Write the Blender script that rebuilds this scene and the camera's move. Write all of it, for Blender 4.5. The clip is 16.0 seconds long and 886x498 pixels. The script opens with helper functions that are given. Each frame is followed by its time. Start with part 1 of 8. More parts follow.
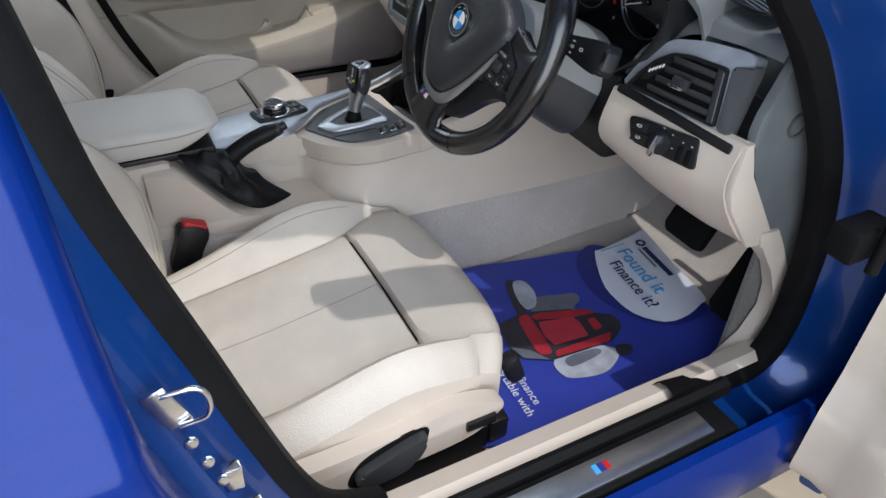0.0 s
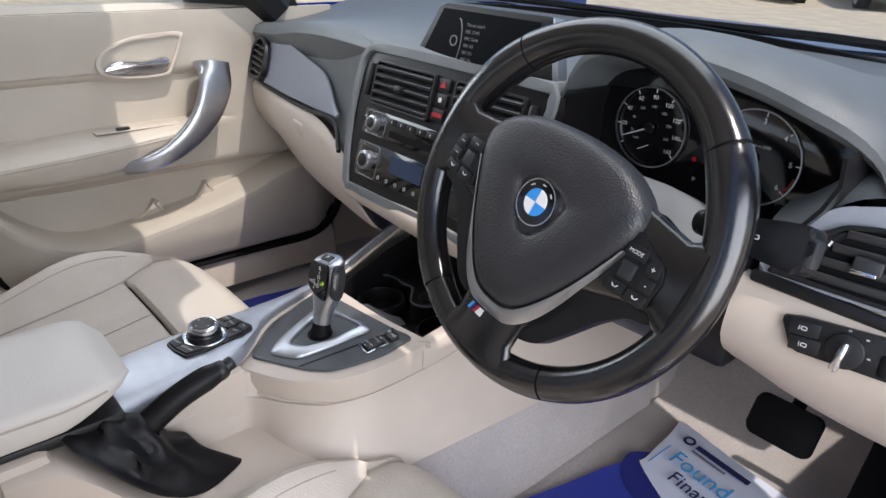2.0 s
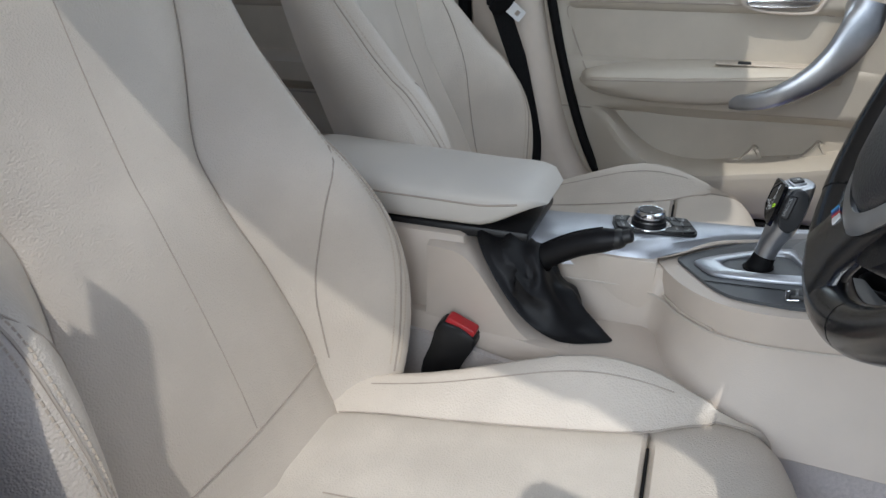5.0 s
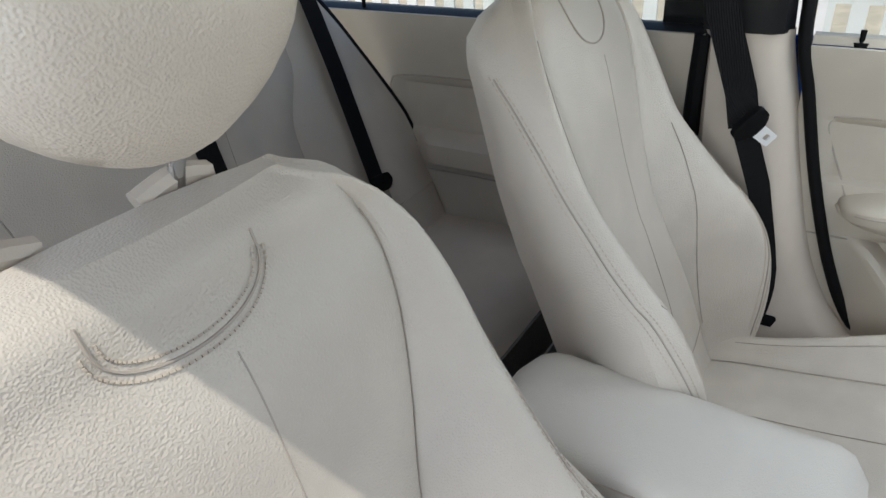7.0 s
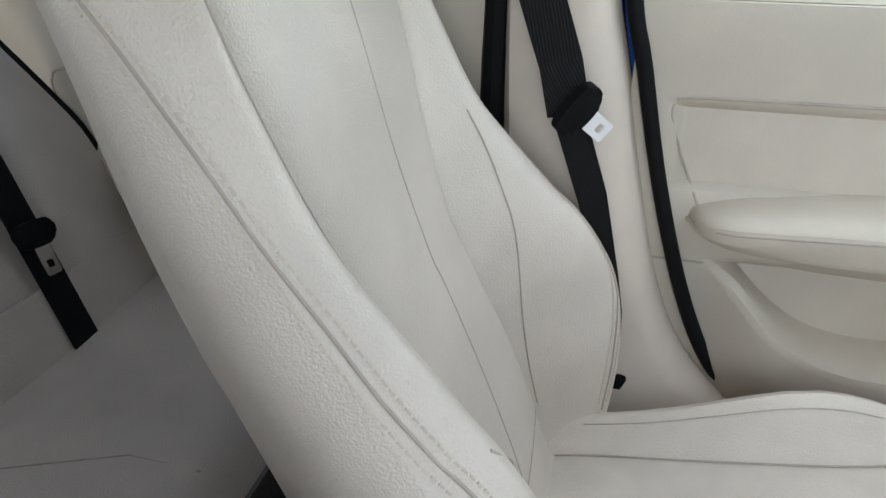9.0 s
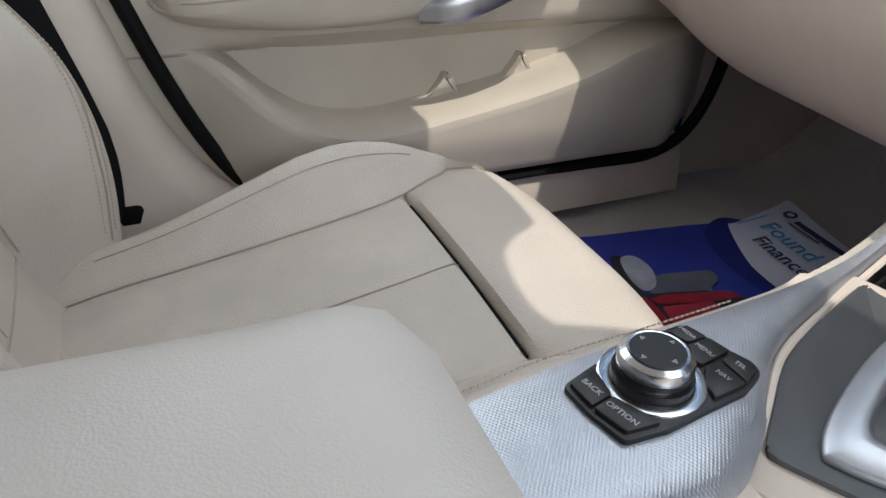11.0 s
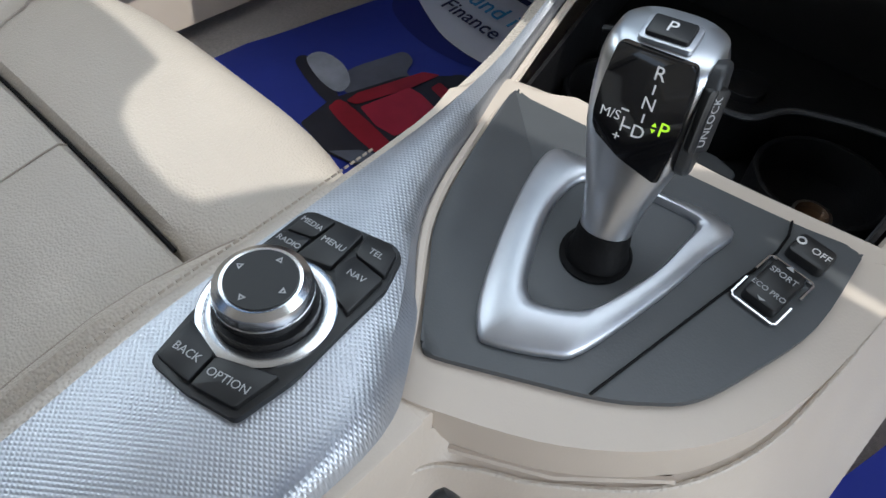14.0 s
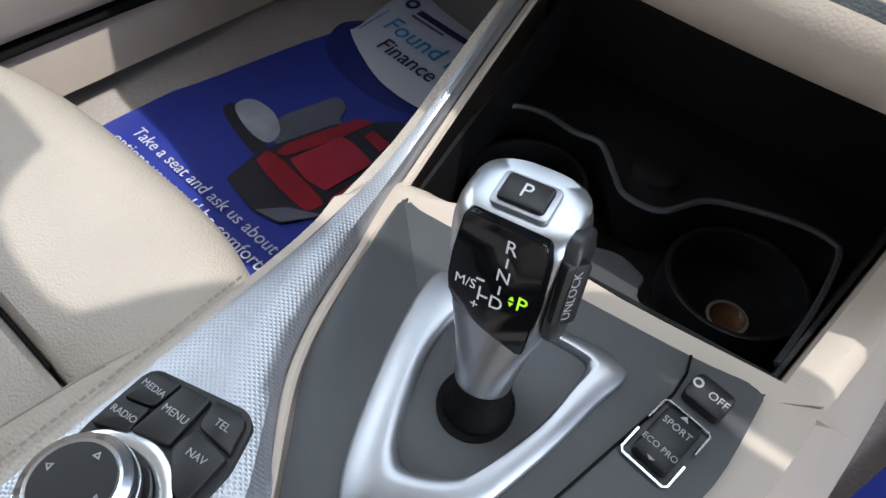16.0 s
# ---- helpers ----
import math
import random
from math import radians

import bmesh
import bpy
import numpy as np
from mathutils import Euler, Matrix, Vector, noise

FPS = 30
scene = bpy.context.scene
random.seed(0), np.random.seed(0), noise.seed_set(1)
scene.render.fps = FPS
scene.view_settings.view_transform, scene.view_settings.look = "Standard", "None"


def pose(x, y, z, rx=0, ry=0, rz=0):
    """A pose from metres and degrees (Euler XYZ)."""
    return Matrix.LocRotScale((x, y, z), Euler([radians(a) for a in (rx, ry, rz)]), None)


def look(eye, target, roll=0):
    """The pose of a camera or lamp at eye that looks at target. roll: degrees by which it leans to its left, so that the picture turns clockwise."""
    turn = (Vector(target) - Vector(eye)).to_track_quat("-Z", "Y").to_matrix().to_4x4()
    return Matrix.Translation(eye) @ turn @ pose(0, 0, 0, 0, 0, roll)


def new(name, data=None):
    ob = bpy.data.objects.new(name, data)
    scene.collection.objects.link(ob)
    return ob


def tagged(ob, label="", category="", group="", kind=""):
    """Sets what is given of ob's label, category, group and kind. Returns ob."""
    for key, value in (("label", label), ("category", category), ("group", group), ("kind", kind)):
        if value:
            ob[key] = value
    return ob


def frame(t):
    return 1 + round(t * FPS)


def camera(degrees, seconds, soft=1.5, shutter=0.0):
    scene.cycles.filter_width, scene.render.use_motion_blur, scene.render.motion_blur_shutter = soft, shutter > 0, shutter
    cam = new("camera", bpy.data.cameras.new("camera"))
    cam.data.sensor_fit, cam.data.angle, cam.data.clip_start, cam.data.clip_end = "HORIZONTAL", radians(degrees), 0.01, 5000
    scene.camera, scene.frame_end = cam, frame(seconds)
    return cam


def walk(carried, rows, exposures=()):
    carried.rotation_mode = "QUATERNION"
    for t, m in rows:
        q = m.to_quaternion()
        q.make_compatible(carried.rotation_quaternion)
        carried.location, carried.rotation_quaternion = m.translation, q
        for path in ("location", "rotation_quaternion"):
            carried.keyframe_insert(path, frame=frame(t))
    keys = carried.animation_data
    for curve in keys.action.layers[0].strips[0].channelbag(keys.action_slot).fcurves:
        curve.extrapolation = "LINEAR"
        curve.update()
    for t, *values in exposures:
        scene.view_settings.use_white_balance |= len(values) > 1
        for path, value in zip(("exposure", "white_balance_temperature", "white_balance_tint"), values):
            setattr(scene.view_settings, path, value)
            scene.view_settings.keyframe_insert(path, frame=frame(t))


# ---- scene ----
cam = camera(65.6, 16.0)
PATH = [
    (0, (1.212, -0.43, 1.189), (-0.192, 0.342, -0.008), 2.3),
    (0.5, (1.011, -0.373, 1.207), (-0.39, 0.486, 0.068), 2.2),
    (1, (0.876, -0.392, 1.195), (-0.509, 0.578, 0.127), 2.2),
    (1.5, (0.793, -0.41, 1.166), (-0.568, 0.681, 0.189), 2.3),
    (2, (0.767, -0.419, 1.095), (-0.596, 0.783, 0.26), 2.3),
    (2.5, (0.793, -0.373, 1.049), (-0.578, 0.888, 0.321), 2.3),
    (3, (0.845, -0.259, 1.005), (-0.7, 0.794, 0.295), 2.2),
    (3.5, (0.899, -0.173, 0.988), (-0.918, 0.233, 0.259), 1.6),
    (4, (0.906, -0.115, 0.939), (-0.943, -0.321, 0.204), 1.1),
    (4.5, (0.898, -0.063, 0.919), (-0.885, -0.555, 0.157), 0.8),
    (5, (0.861, -0.098, 0.927), (-0.858, -0.721, 0.116), 0.2),
    (5.2, (0.823, -0.139, 0.927), (-0.874, -0.815, 0.112), -0.1),
    (7.3, (0.538, -0.372, 1.238), (-0.931, -1.314, 0.26), -2.9),
    (7.5, (0.478, -0.384, 1.207), (-1.011, -1.295, 0.232), -2.6),
    (8, (0.275, -0.436, 1.167), (-1.293, -1.191, 0.182), -1.8),
    (8.2, (0.2, -0.462, 1.141), (-1.405, -1.146, 0.164), -1.4),
    (10.5, (0.174, -0.396, 0.87), (-1.589, -0.113, -0.031), 1.3),
    (11, (0.171, -0.352, 0.838), (-1.388, 0.33, -0.213), 2.1),
    (11.5, (0.168, -0.32, 0.817), (-1.158, 0.636, -0.335), 3.1),
    (12, (0.159, -0.308, 0.813), (-1.006, 0.774, -0.4), 3.9),
    (12.5, (0.108, -0.284, 0.827), (-0.934, 0.801, -0.491), 4.2),
    (13, (0.109, -0.264, 0.827), (-0.828, 0.774, -0.603), 4.6),
    (13.5, (0.115, -0.244, 0.822), (-0.746, 0.759, -0.679), 4.9),
    (14, (0.117, -0.212, 0.825), (-0.715, 0.786, -0.695), 5.0),
    (14.5, (0.118, -0.19, 0.821), (-0.695, 0.818, -0.703), 5.3),
    (15, (0.12, -0.156, 0.826), (-0.681, 0.861, -0.698), 5.4),
    (15.5, (0.118, -0.131, 0.84), (-0.672, 0.891, -0.686), 5.4),
    (16, (0.105, -0.126, 0.848), (-0.68, 0.913, -0.67), 5.5),
]
walk(cam, [(t, look(eye, target, roll)) for t, eye, target, roll in PATH],
     exposures=[(0, -0.42, 6200, 10), (1, -0.02, 6150, 10), (1.5, 0.15, 6350, 12), (2.5, 0.18, 6600, 17), (3, 0.2, 6800, 16), (3.5, 0.0, 6700, 11), (4, -0.15, 6550, 8), (5, -0.33, 6200, 9),
                (7.5, 0.42, 6450, 7), (8.2, 0.6, 6350, 7), (10.5, 0.2, 6300, 10), (11, 0.15, 6550, 11), (13, 0.03, 6350, 9), (14, 0.08, 6200, 8), (15, 0.12, 6150, 8), (16, 0.15, 6250, 10)])

# ---- world, sun, exposure ----
SUN = Vector((0.50, 0.10, 1.0)).normalized()
world = bpy.data.worlds.new("sky")
scene.world = world
world.use_nodes = True
wn = world.node_tree.nodes
sky = wn.new("ShaderNodeTexSky")
sky.sky_type = "NISHITA"
sky.sun_disc = False
sky.sun_elevation = math.asin(SUN.z)
sky.sun_rotation = math.atan2(SUN.x, SUN.y)
wn["Background"].inputs["Strength"].default_value = 0.15
world.node_tree.links.new(sky.outputs[0], wn["Background"].inputs["Color"])
sun = new("sun", bpy.data.lights.new("sun", "SUN"))
sun.data.energy = 2.6
sun.data.angle = radians(0.6)
sun.data.color = (1.0, 0.95, 0.88)
sun.matrix_world = look(SUN * 20, (0, 0, 0))


def opening_lamp(eye, target, w, h, watts):
    """Sky light that comes in by an opening of the car."""
    lamp = new("opening_light", bpy.data.lights.new("opening_light", "AREA"))
    lamp.data.shape, lamp.data.size, lamp.data.size_y, lamp.data.energy = "RECTANGLE", w, h, watts
    lamp.data.color = (0.93, 0.97, 1.0)
    lamp.matrix_world = look(eye, target)


opening_lamp((1.50, -0.24, 1.0), (0.2, 0.22, 0.58), 0.9, 1.0, 15)
opening_lamp((0.0, 0.18, 1.25), (0.0, -0.30, 0.35), 1.0, 0.28, 2.5)
opening_lamp((-0.70, -0.12, 1.17), (0.3, -0.15, 0.75), 0.5, 0.22, 2)
opening_lamp((0.80, -0.95, 1.15), (-0.2, -0.9, 0.7), 0.6, 0.35, 0.6)
opening_lamp((0.0, -1.75, 1.25), (0.0, -0.6, 0.8), 1.0, 0.4, 0.8)


# ---- materials ----
def material(name, color, rough=0.5, metal=0.0, vary=0.12, scale=30.0, bump=0.0, bump_scale=400.0, kind="noise",
             coat=0.0, stain=0.0, spec=0.5, sheen=0.0, crease=0.0):
    m = bpy.data.materials.new(name)
    m.use_nodes = True
    n, l = m.node_tree.nodes, m.node_tree.links
    b = n["Principled BSDF"]
    b.inputs["Roughness"].default_value = rough
    b.inputs["Metallic"].default_value = metal
    b.inputs["Coat Weight"].default_value = coat
    b.inputs["Coat Roughness"].default_value = 0.04
    b.inputs["Specular IOR Level"].default_value = spec
    b.inputs["Sheen Weight"].default_value = sheen
    tc = n.new("ShaderNodeTexCoord")
    t1 = n.new("ShaderNodeTexNoise")
    t1.inputs["Scale"].default_value = scale
    t1.inputs["Detail"].default_value = 6
    l.new(tc.outputs["Object"], t1.inputs["Vector"])
    ramp = n.new("ShaderNodeValToRGB")
    lo = [max(0.0, c * (1 - vary)) for c in color]
    hi = [min(1.0, c * (1 + vary)) for c in color]
    ramp.color_ramp.elements[0].color, ramp.color_ramp.elements[1].color = (*lo, 1), (*hi, 1)
    ramp.color_ramp.elements[0].position, ramp.color_ramp.elements[1].position = 0.3, 0.7
    l.new(t1.outputs["Fac"], ramp.inputs["Fac"])
    out = ramp.outputs["Color"]
    if stain:
        t2 = n.new("ShaderNodeTexNoise")
        t2.inputs["Scale"].default_value = 6.0
        t2.inputs["Detail"].default_value = 8
        l.new(tc.outputs["Object"], t2.inputs["Vector"])
        r2 = n.new("ShaderNodeValToRGB")
        r2.color_ramp.elements[0].position, r2.color_ramp.elements[1].position = 0.42, 0.62
        l.new(t2.outputs["Fac"], r2.inputs["Fac"])
        mix = n.new("ShaderNodeMix")
        mix.data_type = "RGBA"
        mix.inputs[7].default_value = (*[c * (1 - stain) for c in color], 1)
        l.new(r2.outputs["Color"], mix.inputs[0])
        l.new(out, mix.inputs[6])
        out = mix.outputs[2]
    l.new(out, b.inputs["Base Color"])
    rr = n.new("ShaderNodeMapRange")
    rr.inputs[3].default_value, rr.inputs[4].default_value = rough * 0.85, min(1, rough * 1.15)
    l.new(t1.outputs["Fac"], rr.inputs[0])
    l.new(rr.outputs[0], b.inputs["Roughness"])
    if bump:
        if kind == "noise":
            t3 = n.new("ShaderNodeTexNoise")
            t3.inputs["Scale"].default_value = bump_scale
            h = t3.outputs["Fac"]
        elif kind == "grain":
            t3 = n.new("ShaderNodeTexVoronoi")
            t3.feature = "SMOOTH_F1"
            t3.inputs["Scale"].default_value = bump_scale
            h = t3.outputs["Distance"]
        else:
            t3 = n.new("ShaderNodeTexWave")
            t3.inputs["Scale"].default_value = bump_scale
            h = t3.outputs["Fac"]
        l.new(tc.outputs["Object"], t3.inputs["Vector"])
        bp = n.new("ShaderNodeBump")
        bp.inputs["Strength"].default_value = bump
        bp.inputs["Distance"].default_value = 0.002
        l.new(h, bp.inputs["Height"])
        l.new(bp.outputs["Normal"], b.inputs["Normal"])
        if crease:
            t4 = n.new("ShaderNodeTexNoise")
            t4.inputs["Scale"].default_value = 38.0
            t4.inputs["Detail"].default_value = 5
            t4.inputs["Distortion"].default_value = 1.6
            l.new(tc.outputs["Object"], t4.inputs["Vector"])
            b2 = n.new("ShaderNodeBump")
            b2.inputs["Strength"].default_value = crease
            b2.inputs["Distance"].default_value = 0.004
            l.new(t4.outputs["Fac"], b2.inputs["Height"])
            l.new(b2.outputs["Normal"], bp.inputs["Normal"])
    return m


def weave_material(name):
    """Satin silver trim with a fine raised dot weave."""
    m = material(name, (0.43, 0.45, 0.49), 0.36, 0.75, 0.06, 60)
    n, l = m.node_tree.nodes, m.node_tree.links
    tc = n.new("ShaderNodeTexCoord")
    heights = []
    for ang in (0.9, -0.9):
        mp = n.new("ShaderNodeMapping")
        mp.inputs["Rotation"].default_value = (0, 0, ang)
        w = n.new("ShaderNodeTexWave")
        w.inputs["Scale"].default_value = 160.0
        l.new(tc.outputs["Object"], mp.inputs["Vector"])
        l.new(mp.outputs[0], w.inputs["Vector"])
        heights.append(w.outputs["Fac"])
    mul = n.new("ShaderNodeMath")
    mul.operation = "MULTIPLY"
    l.new(heights[0], mul.inputs[0])
    l.new(heights[1], mul.inputs[1])
    bp = n.new("ShaderNodeBump")
    bp.inputs["Strength"].default_value = 0.2
    bp.inputs["Distance"].default_value = 0.001
    l.new(mul.outputs[0], bp.inputs["Height"])
    l.new(bp.outputs["Normal"], n["Principled BSDF"].inputs["Normal"])
    return m


def glowing(name, color, strength):
    m = bpy.data.materials.new(name)
    m.use_nodes = True
    b = m.node_tree.nodes["Principled BSDF"]
    b.inputs["Base Color"].default_value = (*color, 1)
    b.inputs["Emission Color"].default_value = (*color, 1)
    b.inputs["Emission Strength"].default_value = strength
    return m


def glass_material(name, tint=(0.9, 0.95, 0.93), clear=0.93):
    m = bpy.data.materials.new(name)
    m.use_nodes = True
    n, l = m.node_tree.nodes, m.node_tree.links
    tr = n.new("ShaderNodeBsdfTransparent")
    tr.inputs[0].default_value = (*tint, 1)
    gl = n.new("ShaderNodeBsdfGlossy")
    gl.inputs["Roughness"].default_value = 0.02
    mx = n.new("ShaderNodeMixShader")
    mx.inputs[0].default_value = 1 - clear
    l.new(tr.outputs[0], mx.inputs[1])
    l.new(gl.outputs[0], mx.inputs[2])
    l.new(mx.outputs[0], n["Material Output"].inputs[0])
    return m


LEATHER = material("cream_leather", (0.565, 0.508, 0.440), 0.36, 0, 0.05, 14, 0.42, 560, "grain", stain=0.08, crease=0.10)
LEATHER_WORN = material("worn_cream_leather", (0.565, 0.515, 0.452), 0.36, 0, 0.06, 18, 0.40, 560, "grain", stain=0.10, crease=0.18)
LEATHER_TOP = material("pale_armrest_leather", (0.575, 0.545, 0.495), 0.46, 0, 0.04, 14, 0.2, 700, "grain", stain=0.04, crease=0.08)
BEIGE = material("beige_soft_plastic", (0.57, 0.495, 0.42), 0.5, 0, 0.04, 20, 0.10, 700, "grain", stain=0.06, crease=0.015)
BEIGE_DOOR = material("beige_door_vinyl", (0.50, 0.448, 0.372), 0.5, 0, 0.04, 20, 0.15, 500, "grain", stain=0.05)
SEAM = material("seam_thread_shadow", (0.39, 0.34, 0.29), 0.8)
STITCH = material("beige_stitch_thread", (0.50, 0.43, 0.35), 0.7)
CARPET = material("beige_carpet", (0.56, 0.51, 0.475), 0.95, 0, 0.12, 260, 0.6, 900, "noise", stain=0.16, spec=0.1, sheen=0.2)
# dark carpet tone; also paints the shade of the rear footwell
CARPET_AND_SHADE = material("dark_carpet_and_shade", (0.17, 0.165, 0.155), 0.95, 0, 0.2, 260, 0.8, 900, "noise", spec=0.1)
DASH = material("charcoal_grained_dash", (0.125, 0.138, 0.144), 0.45, 0, 0.08, 30, 0.25, 800, "grain")
DASH_DARK = material("black_smooth_plastic", (0.010, 0.010, 0.011), 0.38, 0, 0.1, 40, 0.15, 700, "grain", spec=0.35)
BUTTON_BLACK = material("satin_black_button", (0.012, 0.0125, 0.0135), 0.42, 0, 0.08, 60, spec=0.45)
BEIGE_SMOOTH = material("smooth_beige_plastic", (0.57, 0.495, 0.42), 0.46, 0, 0.04, 20, 0.04, 900, "grain", stain=0.05)
BLACK = material("black_rubber", (0.006, 0.006, 0.0065), 0.6, 0, 0.15, 60, 0.2, 300, spec=0.10)
GLOSS_BLACK = material("gloss_black", (0.006, 0.006, 0.007), 0.08, 0, 0.05, 30, coat=0.3)
PANEL_GREY = material("dark_grey_console_panel", (0.076, 0.081, 0.086), 0.42, 0, 0.06, 40, 0.03, 900, "grain", spec=0.4)
SOFT_BLACK = material("dark_satin_plastic", (0.030, 0.032, 0.035), 0.40, 0, 0.06, 40, 0.03, 900, "grain", spec=0.45)
WHEEL_LEATHER = material("black_wheel_leather", (0.008, 0.008, 0.009), 0.19, 0, 0.15, 22, 0.06, 900, "grain", stain=0.1, spec=0.8)
GREY_SHROUD = material("grey_column_plastic", (0.17, 0.18, 0.185), 0.42, 0, 0.05, 30, 0.08, 800, "grain")
AIRBAG = material("black_airbag_grain", (0.026, 0.027, 0.030), 0.40, 0, 0.1, 30, 0.28, 620, "grain")
SILVER = material("satin_silver", (0.46, 0.475, 0.50), 0.3, 0.95, 0.05, 60)
SATIN = material("satin_chrome", (0.50, 0.52, 0.56), 0.40, 0.9, 0.05, 60)
CHROME = material("brushed_chrome", (0.72, 0.73, 0.75), 0.2, 1.0, 0.04, 80)
WEAVE = weave_material("silver_weave_trim")
SILVER_DASH = material("silver_dash_trim", (0.30, 0.325, 0.37), 0.42, 0.25, 0.05, 60, 0.15, 600, "wave")
BLUE = material("metallic_blue_paint", (0.001, 0.020, 0.17), 0.34, 0.12, 0.10, 500, coat=0.25, spec=0.15)
BLUE_DULL = material("blue_door_shut_paint", (0.003, 0.042, 0.21), 0.30, 0.3, 0.10, 300, coat=0.5, spec=0.35)
MAT_BLUE = material("blue_printed_mat", (0.035, 0.055, 0.36), 0.32, 0, 0.10, 9, 0.15, 60, stain=0.1)
MAT_DEEP = material("deep_blue_print", (0.022, 0.03, 0.20), 0.32, 0, 0.08, 9)
MAT_WHITE = material("white_print", (0.72, 0.75, 0.86), 0.4, 0, 0.04, 20, stain=0.06)
MAT_RED = material("red_print", (0.34, 0.02, 0.035), 0.35, 0, 0.2, 20)
bright_red = material("bright_red_print", (0.44, 0.03, 0.06), 0.35)
MAT_GREY = material("grey_print", (0.13, 0.14, 0.18), 0.35, 0, 0.2, 20)
MAT_PALE = material("pale_grey_print", (0.38, 0.40, 0.46), 0.35, 0, 0.25, 30)
MAT_DARK = material("dark_print", (0.03, 0.03, 0.04), 0.35, 0, 0.2, 20)
MAT_CYAN = material("light_blue_print", (0.06, 0.33, 0.66), 0.4)
INK = material("white_lettering", (0.78, 0.78, 0.78), 0.5, 0, 0.02)
INK_DIM = material("dim_grey_lettering", (0.40, 0.41, 0.42), 0.5, 0, 0.02)
INK_FAINT = material("faint_grey_lettering", (0.13, 0.135, 0.14), 0.5, 0, 0.02)
INK_NAVY = material("navy_lettering", (0.02, 0.025, 0.10), 0.5, 0, 0.02)
INK_GREEN = glowing("lit_green_symbol", (0.45, 0.8, 0.03), 0.55)
RED = material("red_plastic", (0.42, 0.012, 0.018), 0.35, 0, 0.05)
ROUNDEL_BLUE = material("badge_blue", (0.03, 0.28, 0.75), 0.2, 0, 0.02, coat=0.5)
ROUNDEL_WHITE = material("badge_white", (0.8, 0.8, 0.8), 0.2, 0, 0.02, coat=0.5)
BELT = material("black_belt_webbing", (0.010, 0.010, 0.011), 0.75, 0, 0.1, 60, 0.6, 260, "wave", spec=0.1)
GAITER = material("black_gaiter_leather", (0.006, 0.006, 0.007), 0.45, 0, 0.15, 25, 0.07, 900, "grain", spec=0.22)
SCREEN = material("dark_screen_glass", (0.004, 0.005, 0.006), 0.4, 0, 0.05, 20, spec=0.03)
GRAVEL = material("sandy_gravel", (0.60, 0.50, 0.37), 0.95, 0, 0.25, 3.0, 0.6, 40, stain=0.15)
WHITE_PAINT = material("white_car_paint", (0.75, 0.75, 0.75), 0.25, 0, 0.02, coat=0.8)
SILVER_PAINT = material("silver_car_paint", (0.45, 0.47, 0.48), 0.3, 0.5, 0.03, coat=0.8)
GREY_PAINT = material("dark_grey_car_paint", (0.05, 0.055, 0.065), 0.25, 0.4, 0.05, coat=0.8)
TYRE = material("tyre_rubber", (0.02, 0.02, 0.021), 0.85, 0, 0.15)
OCHRE = material("ochre_hoarding", (0.62, 0.36, 0.10), 0.8, 0, 0.05, 2)
FENCE = material("white_painted_timber", (0.78, 0.78, 0.76), 0.6, 0, 0.05, 8)
HEADLINER = material("pale_headliner", (0.55, 0.53, 0.50), 0.95, 0, 0.04, 60)
LAMP_RED = material("red_lamp_lens", (0.4, 0.01, 0.015), 0.2, 0, 0.05, coat=0.5)
YELLOW = material("yellow_plate", (0.75, 0.60, 0.03), 0.4, 0, 0.03)
GLASS = glass_material("clear_glass")
TINT = material("dark_car_glass", (0.02, 0.025, 0.03), 0.08, 0, 0.05, coat=0.5)


# ---- mesh helpers ----
def S(a, b, x):
    t = min(1.0, max(0.0, (x - a) / (b - a)))
    return t * t * (3 - 2 * t)


def curve(table, x):
    """Smooth value from a table of (x, value)."""
    if x <= table[0][0]:
        return table[0][1]
    for i in range(len(table) - 1):
        (a, p), (b, q) = table[i], table[i + 1]
        if x <= b:
            p0 = table[i - 1] if i else (a - (b - a), p)
            p3 = table[i + 2] if i + 2 < len(table) else (b + (b - a), q)
            h = b - a
            m1 = (q - p0[1]) / max(1e-6, b - p0[0]) * h
            m2 = (p3[1] - p) / max(1e-6, p3[0] - a) * h
            t = (x - a) / h
            return ((2 * t ** 3 - 3 * t ** 2 + 1) * p + (t ** 3 - 2 * t ** 2 + t) * m1
                    + (-2 * t ** 3 + 3 * t ** 2) * q + (t ** 3 - t ** 2) * m2)
    return table[-1][1]


def thing(name, label, category, at=(0, 0, 0), group="", kind=""):
    ob = new(name)
    ob.empty_display_size = 0.05
    ob.location = at
    return tagged(ob, label, category, group, kind)


def part(name, bm, mat, parent, label="", smooth=True, angle=38):
    """Link a bmesh, given in world places, as one mesh under a thing or a part."""
    me = bpy.data.meshes.new(name)
    bmesh.ops.recalc_face_normals(bm, faces=bm.faces[:])
    bm.to_mesh(me)
    bm.free()
    me.materials.append(mat)
    if smooth:
        me.shade_smooth()
        me.set_sharp_from_angle(angle=radians(angle))
    ob = new(name, me)
    if parent is not None:
        top, off = parent, Vector((0, 0, 0))
        while top is not None:
            off += top.location
            top = top.parent
        me.transform(Matrix.Translation(-off))
        ob.parent = parent
    return tagged(ob, label)


def single(name, bm, mat, label, category, group="", kind=""):
    return tagged(part(name, bm, mat, None), label, category, group, kind)


